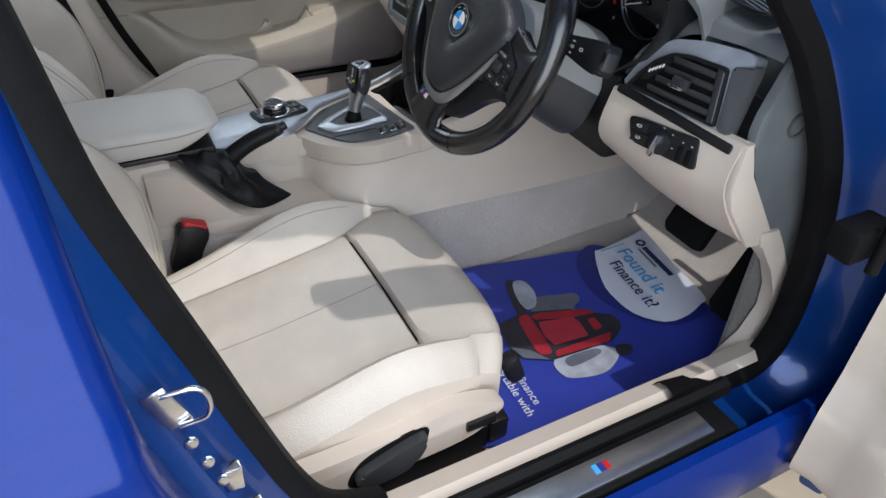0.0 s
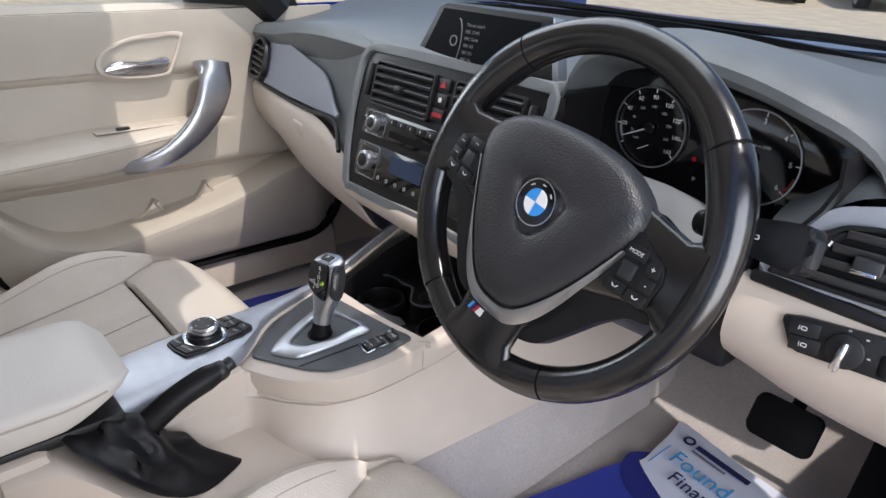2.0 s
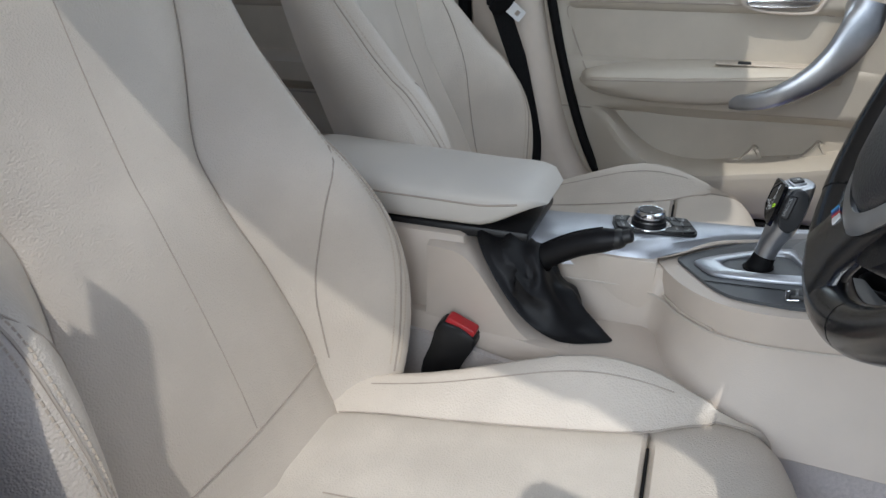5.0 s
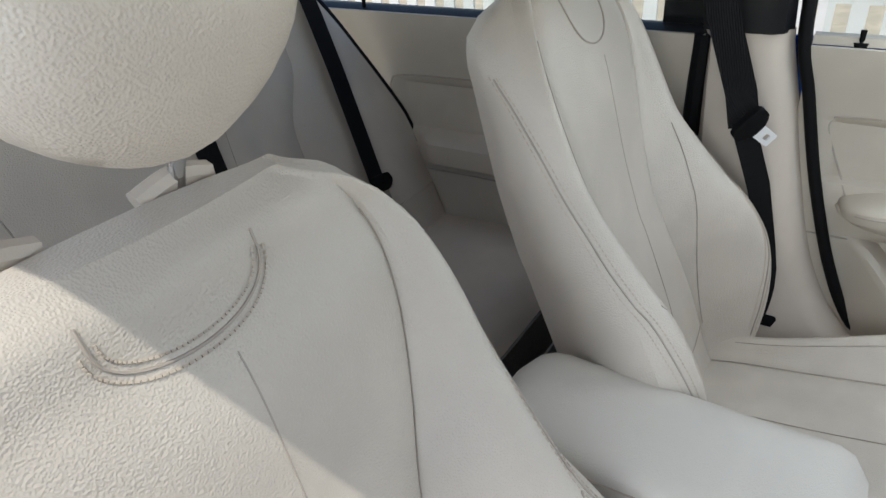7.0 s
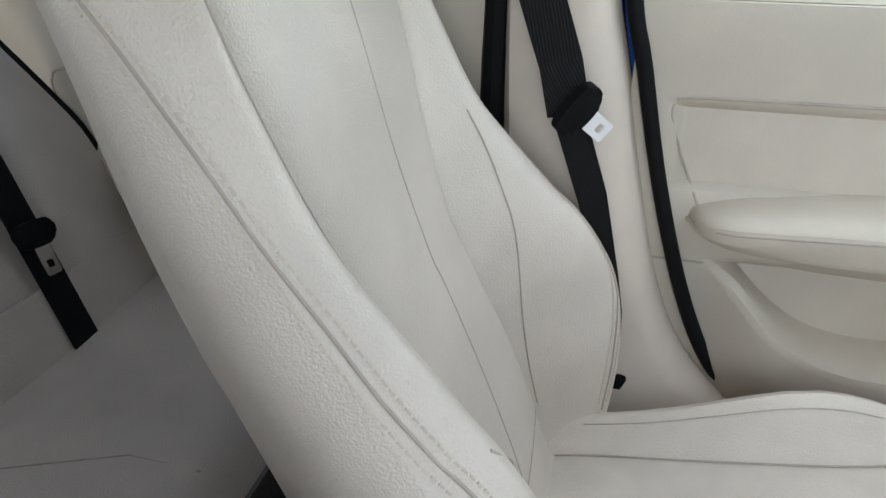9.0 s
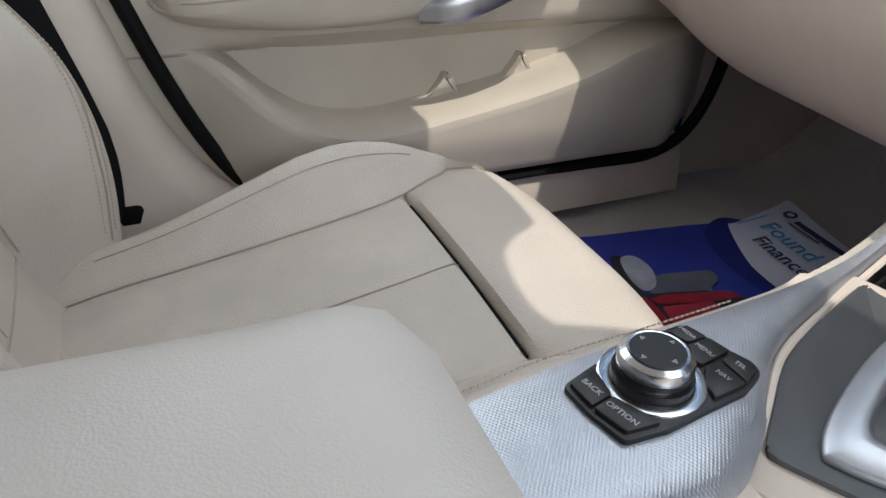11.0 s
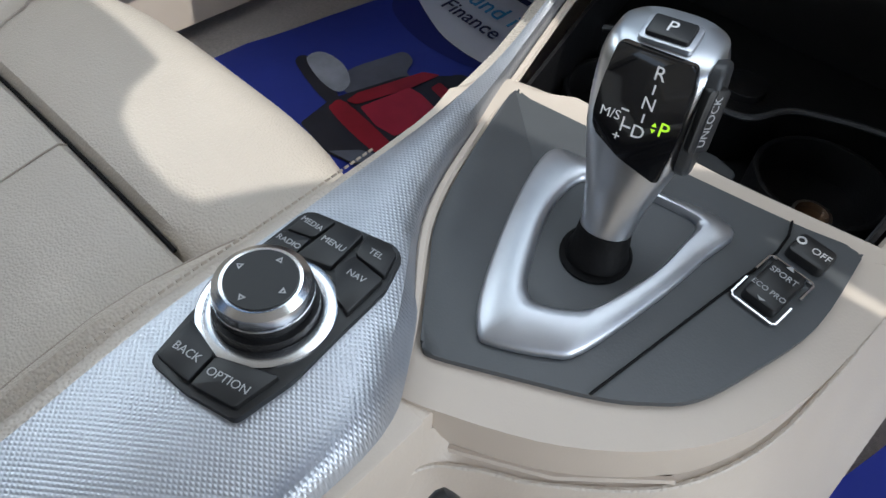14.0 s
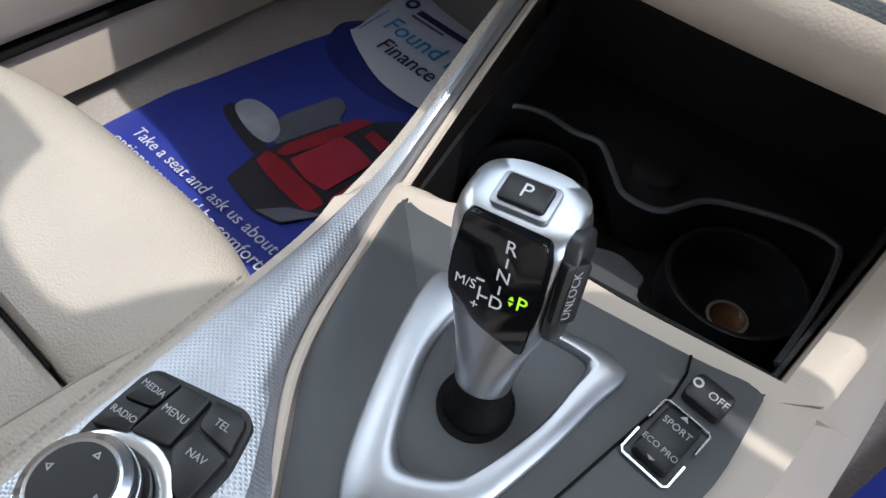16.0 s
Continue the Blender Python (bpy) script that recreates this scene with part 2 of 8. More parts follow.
def grid(rows, closed=False):
    """A sheet from rows of points of equal length."""
    bm = bmesh.new()
    vs = [[bm.verts.new(p) for p in r] for r in rows]
    n = len(rows[0])
    for i in range(len(rows) - 1):
        for j in range(n if closed else n - 1):
            k = (j + 1) % n
            bm.faces.new((vs[i][j], vs[i][k], vs[i + 1][k], vs[i + 1][j]))
    return bm


def loft(rings, cap=True):
    bm = bmesh.new()
    vs = [[bm.verts.new(p) for p in r] for r in rings]
    n = len(rings[0])
    for i in range(len(rings) - 1):
        for j in range(n):
            k = (j + 1) % n
            bm.faces.new((vs[i][j], vs[i][k], vs[i + 1][k], vs[i + 1][j]))
    if cap:
        bm.faces.new(vs[0][::-1])
        bm.faces.new(vs[-1])
    return bm


def thick(bm, t):
    """Give a sheet a thickness t behind its face."""
    bmesh.ops.recalc_face_normals(bm, faces=bm.faces[:])
    bm.normal_update()
    rim = [e for e in bm.edges if len(e.link_faces) == 1]
    faces = bm.faces[:]
    low = {v: bm.verts.new(v.co - v.normal * t) for v in bm.verts[:]}
    for f in faces:
        bm.faces.new([low[v] for v in reversed(f.verts)])
    for e in rim:
        a, b = e.verts
        try:
            bm.faces.new((a, b, low[b], low[a]))
        except ValueError:
            pass
    return bm


def box(w, d, h, bevel=0.0, m=None, seg=2):
    bm = bmesh.new()
    bmesh.ops.create_cube(bm, size=1.0, matrix=Matrix.Diagonal((w, d, h, 1)))
    if bevel:
        bmesh.ops.bevel(bm, geom=bm.edges[:], offset=bevel, segments=seg, affect="EDGES", profile=0.5)
    if m is not None:
        bm.transform(m)
    return bm


def boxat(x0, x1, y0, y1, z0, z1, bevel=0.0):
    return box(x1 - x0, y1 - y0, z1 - z0, bevel, Matrix.Translation(((x0 + x1) / 2, (y0 + y1) / 2, (z0 + z1) / 2)))


def prism(outline, depth, bevel=0.0, m=None, seg=2, z0=0.0):
    """An outline in x and y, raised from z0 by depth, with a rounded upper edge."""
    bm = bmesh.new()
    lo = [bm.verts.new((x, y, z0)) for x, y in outline]
    hi = [bm.verts.new((x, y, z0 + depth)) for x, y in outline]
    n = len(outline)
    bm.faces.new(lo[::-1])
    top = bm.faces.new(hi)
    for i in range(n):
        j = (i + 1) % n
        bm.faces.new((lo[i], lo[j], hi[j], hi[i]))
    if bevel:
        bmesh.ops.bevel(bm, geom=top.edges[:], offset=bevel, segments=seg, affect="EDGES", profile=0.5)
    if m is not None:
        bm.transform(m)
    return bm


def ring_prism(outer, inner, depth, m=None, bevel=0.0):
    """A frame between two outlines with the same count of points."""
    bm = bmesh.new()
    n = len(outer)
    a = [bm.verts.new((x, y, 0)) for x, y in outer]
    b = [bm.verts.new((x, y, depth)) for x, y in outer]
    c = [bm.verts.new((x, y, depth)) for x, y in inner]
    d = [bm.verts.new((x, y, 0)) for x, y in inner]
    edges = []
    for i in range(n):
        j = (i + 1) % n
        for p, q in ((a, b), (b, c), (c, d), (d, a)):
            bm.faces.new((p[i], p[j], q[j], q[i]))
    if bevel:
        for i in range(n):
            j = (i + 1) % n
            edges += [bm.edges.get((b[i], b[j])), bm.edges.get((c[i], c[j]))]
        bmesh.ops.bevel(bm, geom=edges, offset=bevel, segments=2, affect="EDGES", profile=0.5)
    if m is not None:
        bm.transform(m)
    return bm


def rrect(w, h, r, n=5, cx=0.0, cy=0.0):
    pts = []
    for sx, sy, a0 in ((1, 1, 0), (-1, 1, 90), (-1, -1, 180), (1, -1, 270)):
        for k in range(n + 1):
            a = radians(a0 + 90 * k / n)
            pts.append((cx + sx * (w / 2 - r) + r * math.cos(a), cy + sy * (h / 2 - r) + r * math.sin(a)))
    return pts


def disc(r, n=40, cx=0.0, cy=0.0):
    return [(cx + r * math.cos(2 * math.pi * i / n), cy + r * math.sin(2 * math.pi * i / n)) for i in range(n)]


def spline(pts, n=8, closed=False):
    """Points on a smooth curve through pts."""
    P = [Vector(p) for p in pts]
    out = []
    m = len(P)
    for i in range(m if closed else m - 1):
        if closed:
            a, b, c, d = P[i - 1], P[i], P[(i + 1) % m], P[(i + 2) % m]
        else:
            b, c = P[i], P[i + 1]
            a = P[i - 1] if i else b * 2 - c
            d = P[i + 2] if i + 2 < m else c * 2 - b
        for k in range(n):
            t = k / n
            out.append(0.5 * ((2 * b) + (c - a) * t + (2 * a - 5 * b + 4 * c - d) * t * t + (3 * b - a - 3 * c + d) * t ** 3))
    if not closed:
        out.append(P[-1])
    return out


def outline2(pts, n=6):
    return [(p[0], p[1]) for p in spline([(x, y, 0) for x, y in pts], n, True)]


def rounded(pts, r, n=4):
    """A polygon with its corners rounded by about r."""
    out = []
    m = len(pts)
    for i in range(m):
        a, b, c = Vector(pts[i - 1]), Vector(pts[i]), Vector(pts[(i + 1) % m])
        p = b + (a - b).normalized() * min(r, (a - b).length * 0.45)
        q = b + (c - b).normalized() * min(r, (c - b).length * 0.45)
        for k in range(n + 1):
            t = k / n
            v = p * (1 - t) ** 2 + b * (2 * t * (1 - t)) + q * t * t
            out.append((v.x, v.y))
    return out


def inset2(pts, d):
    """An outline moved inwards by d (outline runs anticlockwise)."""
    n = len(pts)
    out = []
    for i in range(n):
        a, c = Vector(pts[i - 1]), Vector(pts[(i + 1) % n])
        t = (c - a).normalized()
        out.append((pts[i][0] - t.y * d, pts[i][1] + t.x * d))
    return out


def tube(pts, radius, n=10, closed=False, cap=True, flat=None):
    """A tube along points; radius a number, or one for each point; flat: a ratio for the second axis."""
    P = [Vector(p) for p in pts]
    m = len(P)
    rs = radius if isinstance(radius, (list, tuple)) else [radius] * m
    rings = []
    up = None
    for i in range(m):
        t = (P[(i + 1) % m] - P[i - 1]) if closed else (P[min(i + 1, m - 1)] - P[max(i - 1, 0)])
        t.normalize()
        if up is None:
            up = Vector((0, 0, 1)) if abs(t.z) < 0.9 else Vector((0, 1, 0))
        side = t.cross(up).normalized()
        up = side.cross(t).normalized()
        f = flat if flat else 1.0
        rings.append([P[i] + rs[i] * (math.cos(2 * math.pi * k / n) * side + f * math.sin(2 * math.pi * k / n) * up) for k in range(n)])
    if closed:
        rings.append(rings[0])
        bm = loft(rings, False)
        bmesh.ops.remove_doubles(bm, verts=bm.verts[:], dist=1e-6)
        return bm
    return loft(rings, cap)


def basis(o, right, up):
    r = Vector(right).normalized()
    u = Vector(up)
    u = (u - r * u.dot(r)).normalized()
    n = r.cross(u)
    m = Matrix.Identity(4)
    for i, c in enumerate((r, u, n)):
        m[0][i], m[1][i], m[2][i] = c
    return Matrix.Translation(o) @ m


def join(*bms):
    out = bms[0]
    for b in bms[1:]:
        me = bpy.data.meshes.new("tmp")
        b.to_mesh(me)
        out.from_mesh(me)
        b.free()
        bpy.data.meshes.remove(me)
    return out


def lettering(name, text, size, m, mat, parent, align="CENTER", label="", spacing=1.0, shear=0.0):
    c = bpy.data.curves.new(name, "FONT")
    c.body, c.size, c.align_x, c.align_y = text, size, align, "CENTER"
    c.extrude = size * 0.01
    c.space_character = spacing
    c.shear = shear
    c.resolution_u = 3
    ob = bpy.data.objects.new(name, c)
    me = bpy.data.meshes.new_from_object(ob)
    bpy.data.objects.remove(ob)
    bm = bmesh.new()
    bm.from_mesh(me)
    bpy.data.meshes.remove(me)
    bm.transform(m)
    return part(name, bm, mat, parent, label, False)


def strip(pts, width, normal, lift=0.0, height=0.0006):
    """A narrow raised line along points, facing normal."""
    P = [Vector(p) for p in pts]
    nrm = Vector(normal).normalized()
    rows = []
    for i in range(len(P)):
        t = (P[min(i + 1, len(P) - 1)] - P[max(i - 1, 0)]).normalized()
        s = t.cross(nrm).normalized() * width / 2
        o = nrm * lift
        rows.append([P[i] - s + o, P[i] - s + o + nrm * height, P[i] + s + o + nrm * height, P[i] + s + o])
    return loft(rows)


# ---- ground and far surroundings ----
def ground_z(x, y):
    """The car park rises gently to the far side."""
    return 0.42 * S(-6.4, -9.4, x) + 0.03 * S(2.0, 12.0, y)


def build_ground():
    ext = [-400, -120, -60] + [-40 + 2.0 * k for k in range(41)] + [60, 120, 400]
    rows = [[(x, y, ground_z(x, y)) for x in ext] for y in ext]
    single("ground", grid(rows), GRAVEL, "sandy gravel car park ground in full sun", "ground", kind="structure")


build_ground()


# ---- car body shell ----
car = thing("car_body", "metallic blue hatchback body with its front driver door open", "car body", kind="structure")


def floor_z(x, y):
    z = 0.265 + 0.03 * S(0.15, 0.6, y) + 0.35 * S(0.62, 1.05, y)
    return z + 0.004 * math.sin(9 * x + 5 * y)


ys = [-1.3 + 0.06 * i for i in range(40)]
xs = [-0.76 + 0.04 * i for i in range(39)]
part("floor_carpet", thick(grid([[(x, y, floor_z(x, y) - 0.01) for x in xs] for y in ys]), 0.02), CARPET, car, "beige carpet on the car floor")


def tunnel_side(sgn, x0):
    """Carpeted flank of the centre tunnel."""
    rows = []
    for i in range(30):
        y = -0.62 + 1.55 * i / 29
        top = 0.442 if sgn > 0 else 0.452
        xb = x0 - (0.004 if sgn > 0 else 0.0) - (0.050 * S(-0.22, -0.45, y) if sgn > 0 else 0.0)
        rows.append([(xb + sgn * (0.03 * S(0.42, 0.25, z)) + sgn * (0.012 * S(0.1, 0.6, y) + (0.036 * S(-0.22, 0.02, y) if sgn > 0 else 0.0)), y, z)
                     for z in (top, 0.43, 0.40, 0.36, 0.32, 0.29, floor_z(x0, y) - 0.01)])
    return thick(grid(rows), 0.01)


part("tunnel_carpet", tunnel_side(1, 0.142), CARPET, car, "beige carpet flank with scuffs")
part("tunnel_carpet", tunnel_side(-1, -0.075), CARPET, car)
part("firewall_carpet", boxat(-0.74, 0.76, 0.86, 0.90, 0.25, 0.95), CARPET, car)


def side_shell(s):
    """Sill, scuff plate and pillars on one side; s = 1 driver side."""
    prof = [(0.690, 0.29), (0.700, 0.355), (0.715, 0.385), (0.745, 0.395), (0.760, 0.388)]
    rows = [[(s * x, y, z) for x, z in prof] for y in [-0.62 + 0.05 * i for i in range(23)]]
    part("sill_trim", thick(grid(rows), 0.006), BEIGE, car, "beige plastic sill trim")


side_shell(1)
side_shell(-1)

# driver side sill, seal and scuff plate
rows = [[(0.762, y, 0.385), (0.766, y, 0.402), (0.776, y, 0.408), (0.786, y, 0.402), (0.79, y, 0.385)] for y in [-0.40 + 0.04 * i for i in range(19)]]
part("sill_seal", grid(rows), BLACK, car, "black rubber door seal")
part("scuff_base", boxat(0.792, 0.852, -0.45, 0.27, 0.37, 0.402, 0.004), BLACK, car)
scuff = part("scuff_plate", boxat(0.802, 0.842, -0.35, 0.23, 0.398, 0.4055, 0.002), SILVER, car, "brushed metal sill scuff plate")
for i, mt in enumerate((MAT_CYAN, MAT_DEEP, RED)):
    part("badge_stripe", boxat(0.812, 0.826, 0.030 + 0.009 * i, 0.038 + 0.009 * i, 0.4055, 0.4065), mt, scuff)
rows = []
for i in range(24):
    y = -0.62 + 0.06 * i
    rows.append([(0.85, y, 0.385), (0.858, y, 0.404), (0.872, y, 0.402), (0.885, y, 0.375), (0.892, y, 0.33), (0.885, y, 0.26), (0.85, y, 0.20)])
part("sill_panel", thick(grid(rows), 0.004), BLUE, car, "glossy blue outer sill")


def swept(spine, prof):
    """Sweep a small profile (u across in x, v in plane) along spine points in the y z plane at given x."""
    P = [Vector(p) for p in spine]
    rows = []
    for i in range(len(P)):
        t = (P[min(i + 1, len(P) - 1)] - P[max(i - 1, 0)]).normalized()
        nrm = t.cross(Vector((1, 0, 0))).normalized()
        rows.append([P[i] + Vector((u, 0, 0)) + nrm * v for u, v in prof])
    return grid(rows)


# driver door aperture: seal runs from the B pillar round the sill to the A pillar
APER = [(-0.49, 1.16), (-0.470, 1.02), (-0.457, 0.93), (-0.438, 0.85), (-0.408, 0.74), (-0.376, 0.62), (-0.345, 0.52), (-0.305, 0.44), (-0.24, 0.405)]
APERF = [(0.22, 0.395), (0.33, 0.375), (0.40, 0.372), (0.440, 0.402), (0.452, 0.470), (0.446, 0.545), (0.435, 0.618), (0.405, 0.710), (0.360, 0.800), (0.275, 0.915), (0.21, 0.98), (0.12, 1.06), (-0.02, 1.15), (-0.12, 1.22)]
bsp = spline([(0.72, y, z) for y, z in APER], 6)
fsp = spline([(0.735, y, z) for y, z in APERF], 6)
seal_prof = [(-0.008, 0.03), (-0.010, 0.006), (-0.004, -0.006), (0.012, -0.012), (0.026, -0.010), (0.036, 0.002), (0.038, 0.02)]
part("b_pillar_seal", swept(bsp, seal_prof), BLACK, car, "black rubber door seal")
part("a_pillar_seal", swept(fsp, seal_prof), BLACK, car, "black rubber door seal")
# painted shut faces behind the seals
part("b_pillar_face", swept(bsp, [(0.034, 0.010), (0.05, 0.020), (0.066, 0.028), (0.080, 0.042), (0.083, 0.07)]), BLUE_DULL, car, "blue painted pillar face")
part("a_pillar_face", swept(fsp, [(0.034, 0.008), (0.05, 0.02), (0.085, 0.028), (0.112, 0.05), (0.12, 0.16)]), BLUE_DULL, car, "blue painted pillar face")


def rear_door_skin():
    rows = []
    for i in range(60):
        z = 0.28 + 0.77 * i / 59
        edge = curve([(0.28, -0.40), (0.5, -0.415), (0.7, -0.455), (0.85, -0.475), (0.98, -0.485), (1.06, -0.49)], z)
        xo = 0.880 - 0.10 * S(0.76, 1.02, z) ** 1.2 - 0.03 * S(0.45, 0.28, z) + 0.016 * S(0.68, 0.80, z) * S(0.835, 0.815, z) - 0.012 * S(0.62, 0.52, z)
        row = [(xo - 0.095, edge - 0.010, z), (xo - 0.045, edge + 0.004, z), (xo - 0.02, edge + 0.006, z), (xo - 0.004, edge, z)]
        row += [(xo + 0.004 * (1 - k / 8), edge - 0.012 - 0.11 * k, z) for k in range(9)]
        rows.append(row)
    return thick(grid(rows), 0.003)


part("rear_door_skin", rear_door_skin(), BLUE, car, "glossy blue rear door skin")
striker = part("striker_plate", box(0.003, 0.020, 0.045, 0.001, pose(0.811, -0.446, 0.768, 20, 0, 0)), CHROME, car, "zinc door striker")
part("striker_loop", tube(spline([(0.814, -0.448, 0.786), (0.818, -0.423, 0.788), (0.819, -0.415, 0.774), (0.818, -0.419, 0.755), (0.814, -0.440, 0.748)], 5), 0.0025), CHROME, striker)
for k in range(3):
    part("bolt", prism(disc(0.006, 8), 0.004, 0.001, basis((0.810, -0.436 + 0.008 * k, 0.722 - 0.03 * k), (0, 1, 0), (0, 0, 1))), CHROME, striker)
for z in (0.66, 0.60, 0.54):
    part("check_bracket", boxat(0.800, 0.812, -0.420 + (0.66 - z) * 0.20, -0.402 + (0.66 - z) * 0.20, z - 0.02, z + 0.01, 0.003), CHROME, car)


def front_fender():
    rows = []
    for i in range(14):
        y = 0.44 + 0.09 * i
        rows.append([(0.83 + 0.055 * S(0.98, 0.75, z) - 0.02 * S(0.45, 0.2, z), y - 0.10 * S(0.4, 1.0, z), z) for z in (0.96, 0.9, 0.8, 0.7, 0.6, 0.5, 0.4, 0.3, 0.22)])
    return thick(grid(rows), 0.003)


part("front_wing", front_fender(), BLUE, car, "glossy blue front wing")
hinge = part("door_hinge", boxat(0.835, 0.875, 0.30, 0.37, 0.70, 0.745, 0.006), BLACK, car, "black door hinge")
part("hinge_pin", tube([(0.885, 0.335, 0.69), (0.885, 0.335, 0.76)], 0.008), BLACK, hinge)

# bonnet, cowl and roof
rows = []
for i in range(16):
    y = 0.78 + 0.085 * i
    z = 0.955 - 0.012 * (y - 0.78) - 0.10 * (y - 0.78) ** 2
    rows.append([(x, y, z - 0.05 * (abs(x) / 0.8) ** 3 + 0.014 * math.exp(-((abs(x) - 0.45) / 0.05) ** 2)) for x in [-0.82 + 0.082 * k for k in range(21)]])
part("bonnet", thick(grid(rows), 0.003), BLUE, car, "glossy blue bonnet")
part("cowl", boxat(-0.74, 0.74, 0.70, 0.80, 0.90, 0.945, 0.01), BLACK, car, "black scuttle panel below the windscreen")
for x0, x1 in ((-0.55, 0.10), (0.02, 0.62)):
    part("wiper", tube([(x0, 0.78, 0.962), ((x0 + x1) / 2, 0.765, 0.968), (x1, 0.775, 0.962)], 0.008, 6), BLACK, car)
HEAD_Y = 0.02
ROOF_X = 0.56
# unseen header and folded visors: reach over windscreen, shaped to place sun and shade
HEADER = [(-0.56, 0.055), (-0.30, 0.058), (0.04, 0.055), (0.07, 0.0), (0.20, 0.0), (0.235, 0.08), (0.30, 0.115), (0.42, 0.115), (0.50, 0.085), (0.56, 0.062)]


def roof():
    rows = []
    for i in range(24):
        y = HEAD_Y - 1.9 * i / 23
        z = 1.335 + 0.05 * S(0.0, 0.6, HEAD_Y - y) - 0.06 * S(1.2, 1.9, HEAD_Y - y)
        wide = ROOF_X * (1.0 + 0.11 * S(4, 1, i))
        rows.append([(wide * k / 28, y - 0.05 * (abs(k) / 28) ** 2 + (curve(HEADER, ROOF_X * k / 28) if i == 0 else 0.0), z - 0.035 * (abs(k) / 28) ** 2.5) for k in range(-28, 29)])
    return thick(grid(rows), 0.02)


part("headliner", roof(), HEADLINER, car, "pale cloth headliner under the roof")
skin = roof()
skin.transform(Matrix.Translation((0, 0, 0.026)))
part("roof", skin, BLUE, car, "glossy blue roof panel")
for s in (1, -1):
    rail = spline([(s * 0.73, 0.36, 0.93), (s * 0.70, 0.22, 1.06), (s * 0.665, 0.10, 1.18), (s * 0.61, -0.02, 1.28), (s * 0.575, -0.3, 1.34), (s * 0.575, -0.9, 1.34), (s * 0.575, -1.5, 1.27)], 5)
    part("roof_rail", tube(rail, 0.028 if s > 0 else [0.050 - 0.022 * S(0, 12, k) for k in range(len(rail))], 8), DASH_DARK if s < 0 else BLUE_DULL, car, "dark pillar trim")

# unseen side plates added to keep outside light out of the passenger footwell
part("outer_skin", boxat(-0.835, -0.822, -1.60, 0.50, 0.24, 0.925, 0.004), BLUE, car, "unseen blue outer skin of the closed doors, added against light leaks")
part("front_wing", boxat(-0.835, -0.822, 0.50, 1.60, 0.24, 0.925, 0.004), BLUE, car, "glossy blue front wing")

# windscreen and its seal
rows = []
for i in range(9):
    t = i / 8
    rows.append([(x * (0.72 - 0.09 * t), 0.74 + (HEAD_Y - 0.74) * t - 0.10 * abs(x) ** 2 * (1 - 0.3 * t), 0.955 + 0.385 * t - 0.03 * abs(x) ** 2) for x in [-1 + 0.1 * k for k in range(21)]])
ws = part("windscreen", grid(rows), GLASS, car, "clear windscreen glass")
ws.visible_shadow = False
part("screen_seal", tube([(x * 0.72, 0.735 - 0.10 * abs(x) ** 2, 0.955 - 0.03 * abs(x) ** 2) for x in [-1 + 0.1 * k for k in range(21)]], 0.012, 6), BLACK, car)


# ---- front seats ----
SEAT_TOP = [(0.36, 0.225), (0.45, 0.252), (0.55, 0.272), (0.63, 0.268), (0.70, 0.252), (0.78, 0.232), (0.87, 0.214), (0.92, 0.190), (0.95, 0.150), (0.968, 0.10)]
SEAT_YC = [(0.36, -0.462), (0.42, -0.492), (0.5, -0.518), (0.6, -0.555), (0.72, -0.605), (0.83, -0.652), (0.91, -0.692), (0.95, -0.722), (0.968, -0.748)]
SEAT_SEAM = [(0.36, 0.155), (0.454, 0.163), (0.573, 0.144), (0.65, 0.124), (0.72, 0.120), (0.80, 0.142), (0.87, 0.160), (0.92, 0.155), (0.95, 0.125), (0.968, 0.08)]
DOUBLE = [(0.42, 5.2), (0.5, 4.8), (0.56, 4.2), (0.61, 3.6), (0.66, 3.1), (0.70, 2.8), (0.74, 2.4), (0.796, 1.75), (0.84, 0.25), (0.876, -1.75), (0.908, -4.0)]
WINGSEAM = [(0.44, 10.7), (0.496, 10.2), (0.552, 9.3), (0.636, 7.2), (0.668, 6.0), (0.70, 4.2), (0.715, 3.2)]
WINGSEAM_OUT = [(0.44, 11.3), (0.50, 11.0), (0.56, 10.2), (0.62, 9.3), (0.68, 8.3), (0.74, 7.3), (0.80, 6.4)]
INNER = [(0.70, 10.5), (0.74, 8.4), (0.79, 6.6), (0.86, 5.2), (0.93, 4.6)]
SEAT_WING = [(0.36, 0.040), (0.42, 0.082), (0.5, 0.112), (0.58, 0.130), (0.64, 0.130), (0.70, 0.112), (0.735, 0.092), (0.775, 0.066), (0.81, 0.043), (0.85, 0.027), (0.88, 0.018), (0.95, 0.006), (0.968, 0.0)]


def tall(z, cx=0.0):
    """Height of a backrest station: the upper half is drawn out to its full height, the driver's a little less."""
    return z - (0.038 * S(0.84, 0.965, z) if cx > 0 else 0.0) + 0.39 * max(0.0, z - 0.72) - 0.02 * S(0.68, 0.80, z) * S(0.90, 0.80, z)


def lean_back(z, cx):
    """The driver's backrest leans a little further back at its top."""
    return -0.008 * S(0.68, 0.90, z) + 0.024 * S(0.91, 0.968, z) if cx > 0 else 0.0


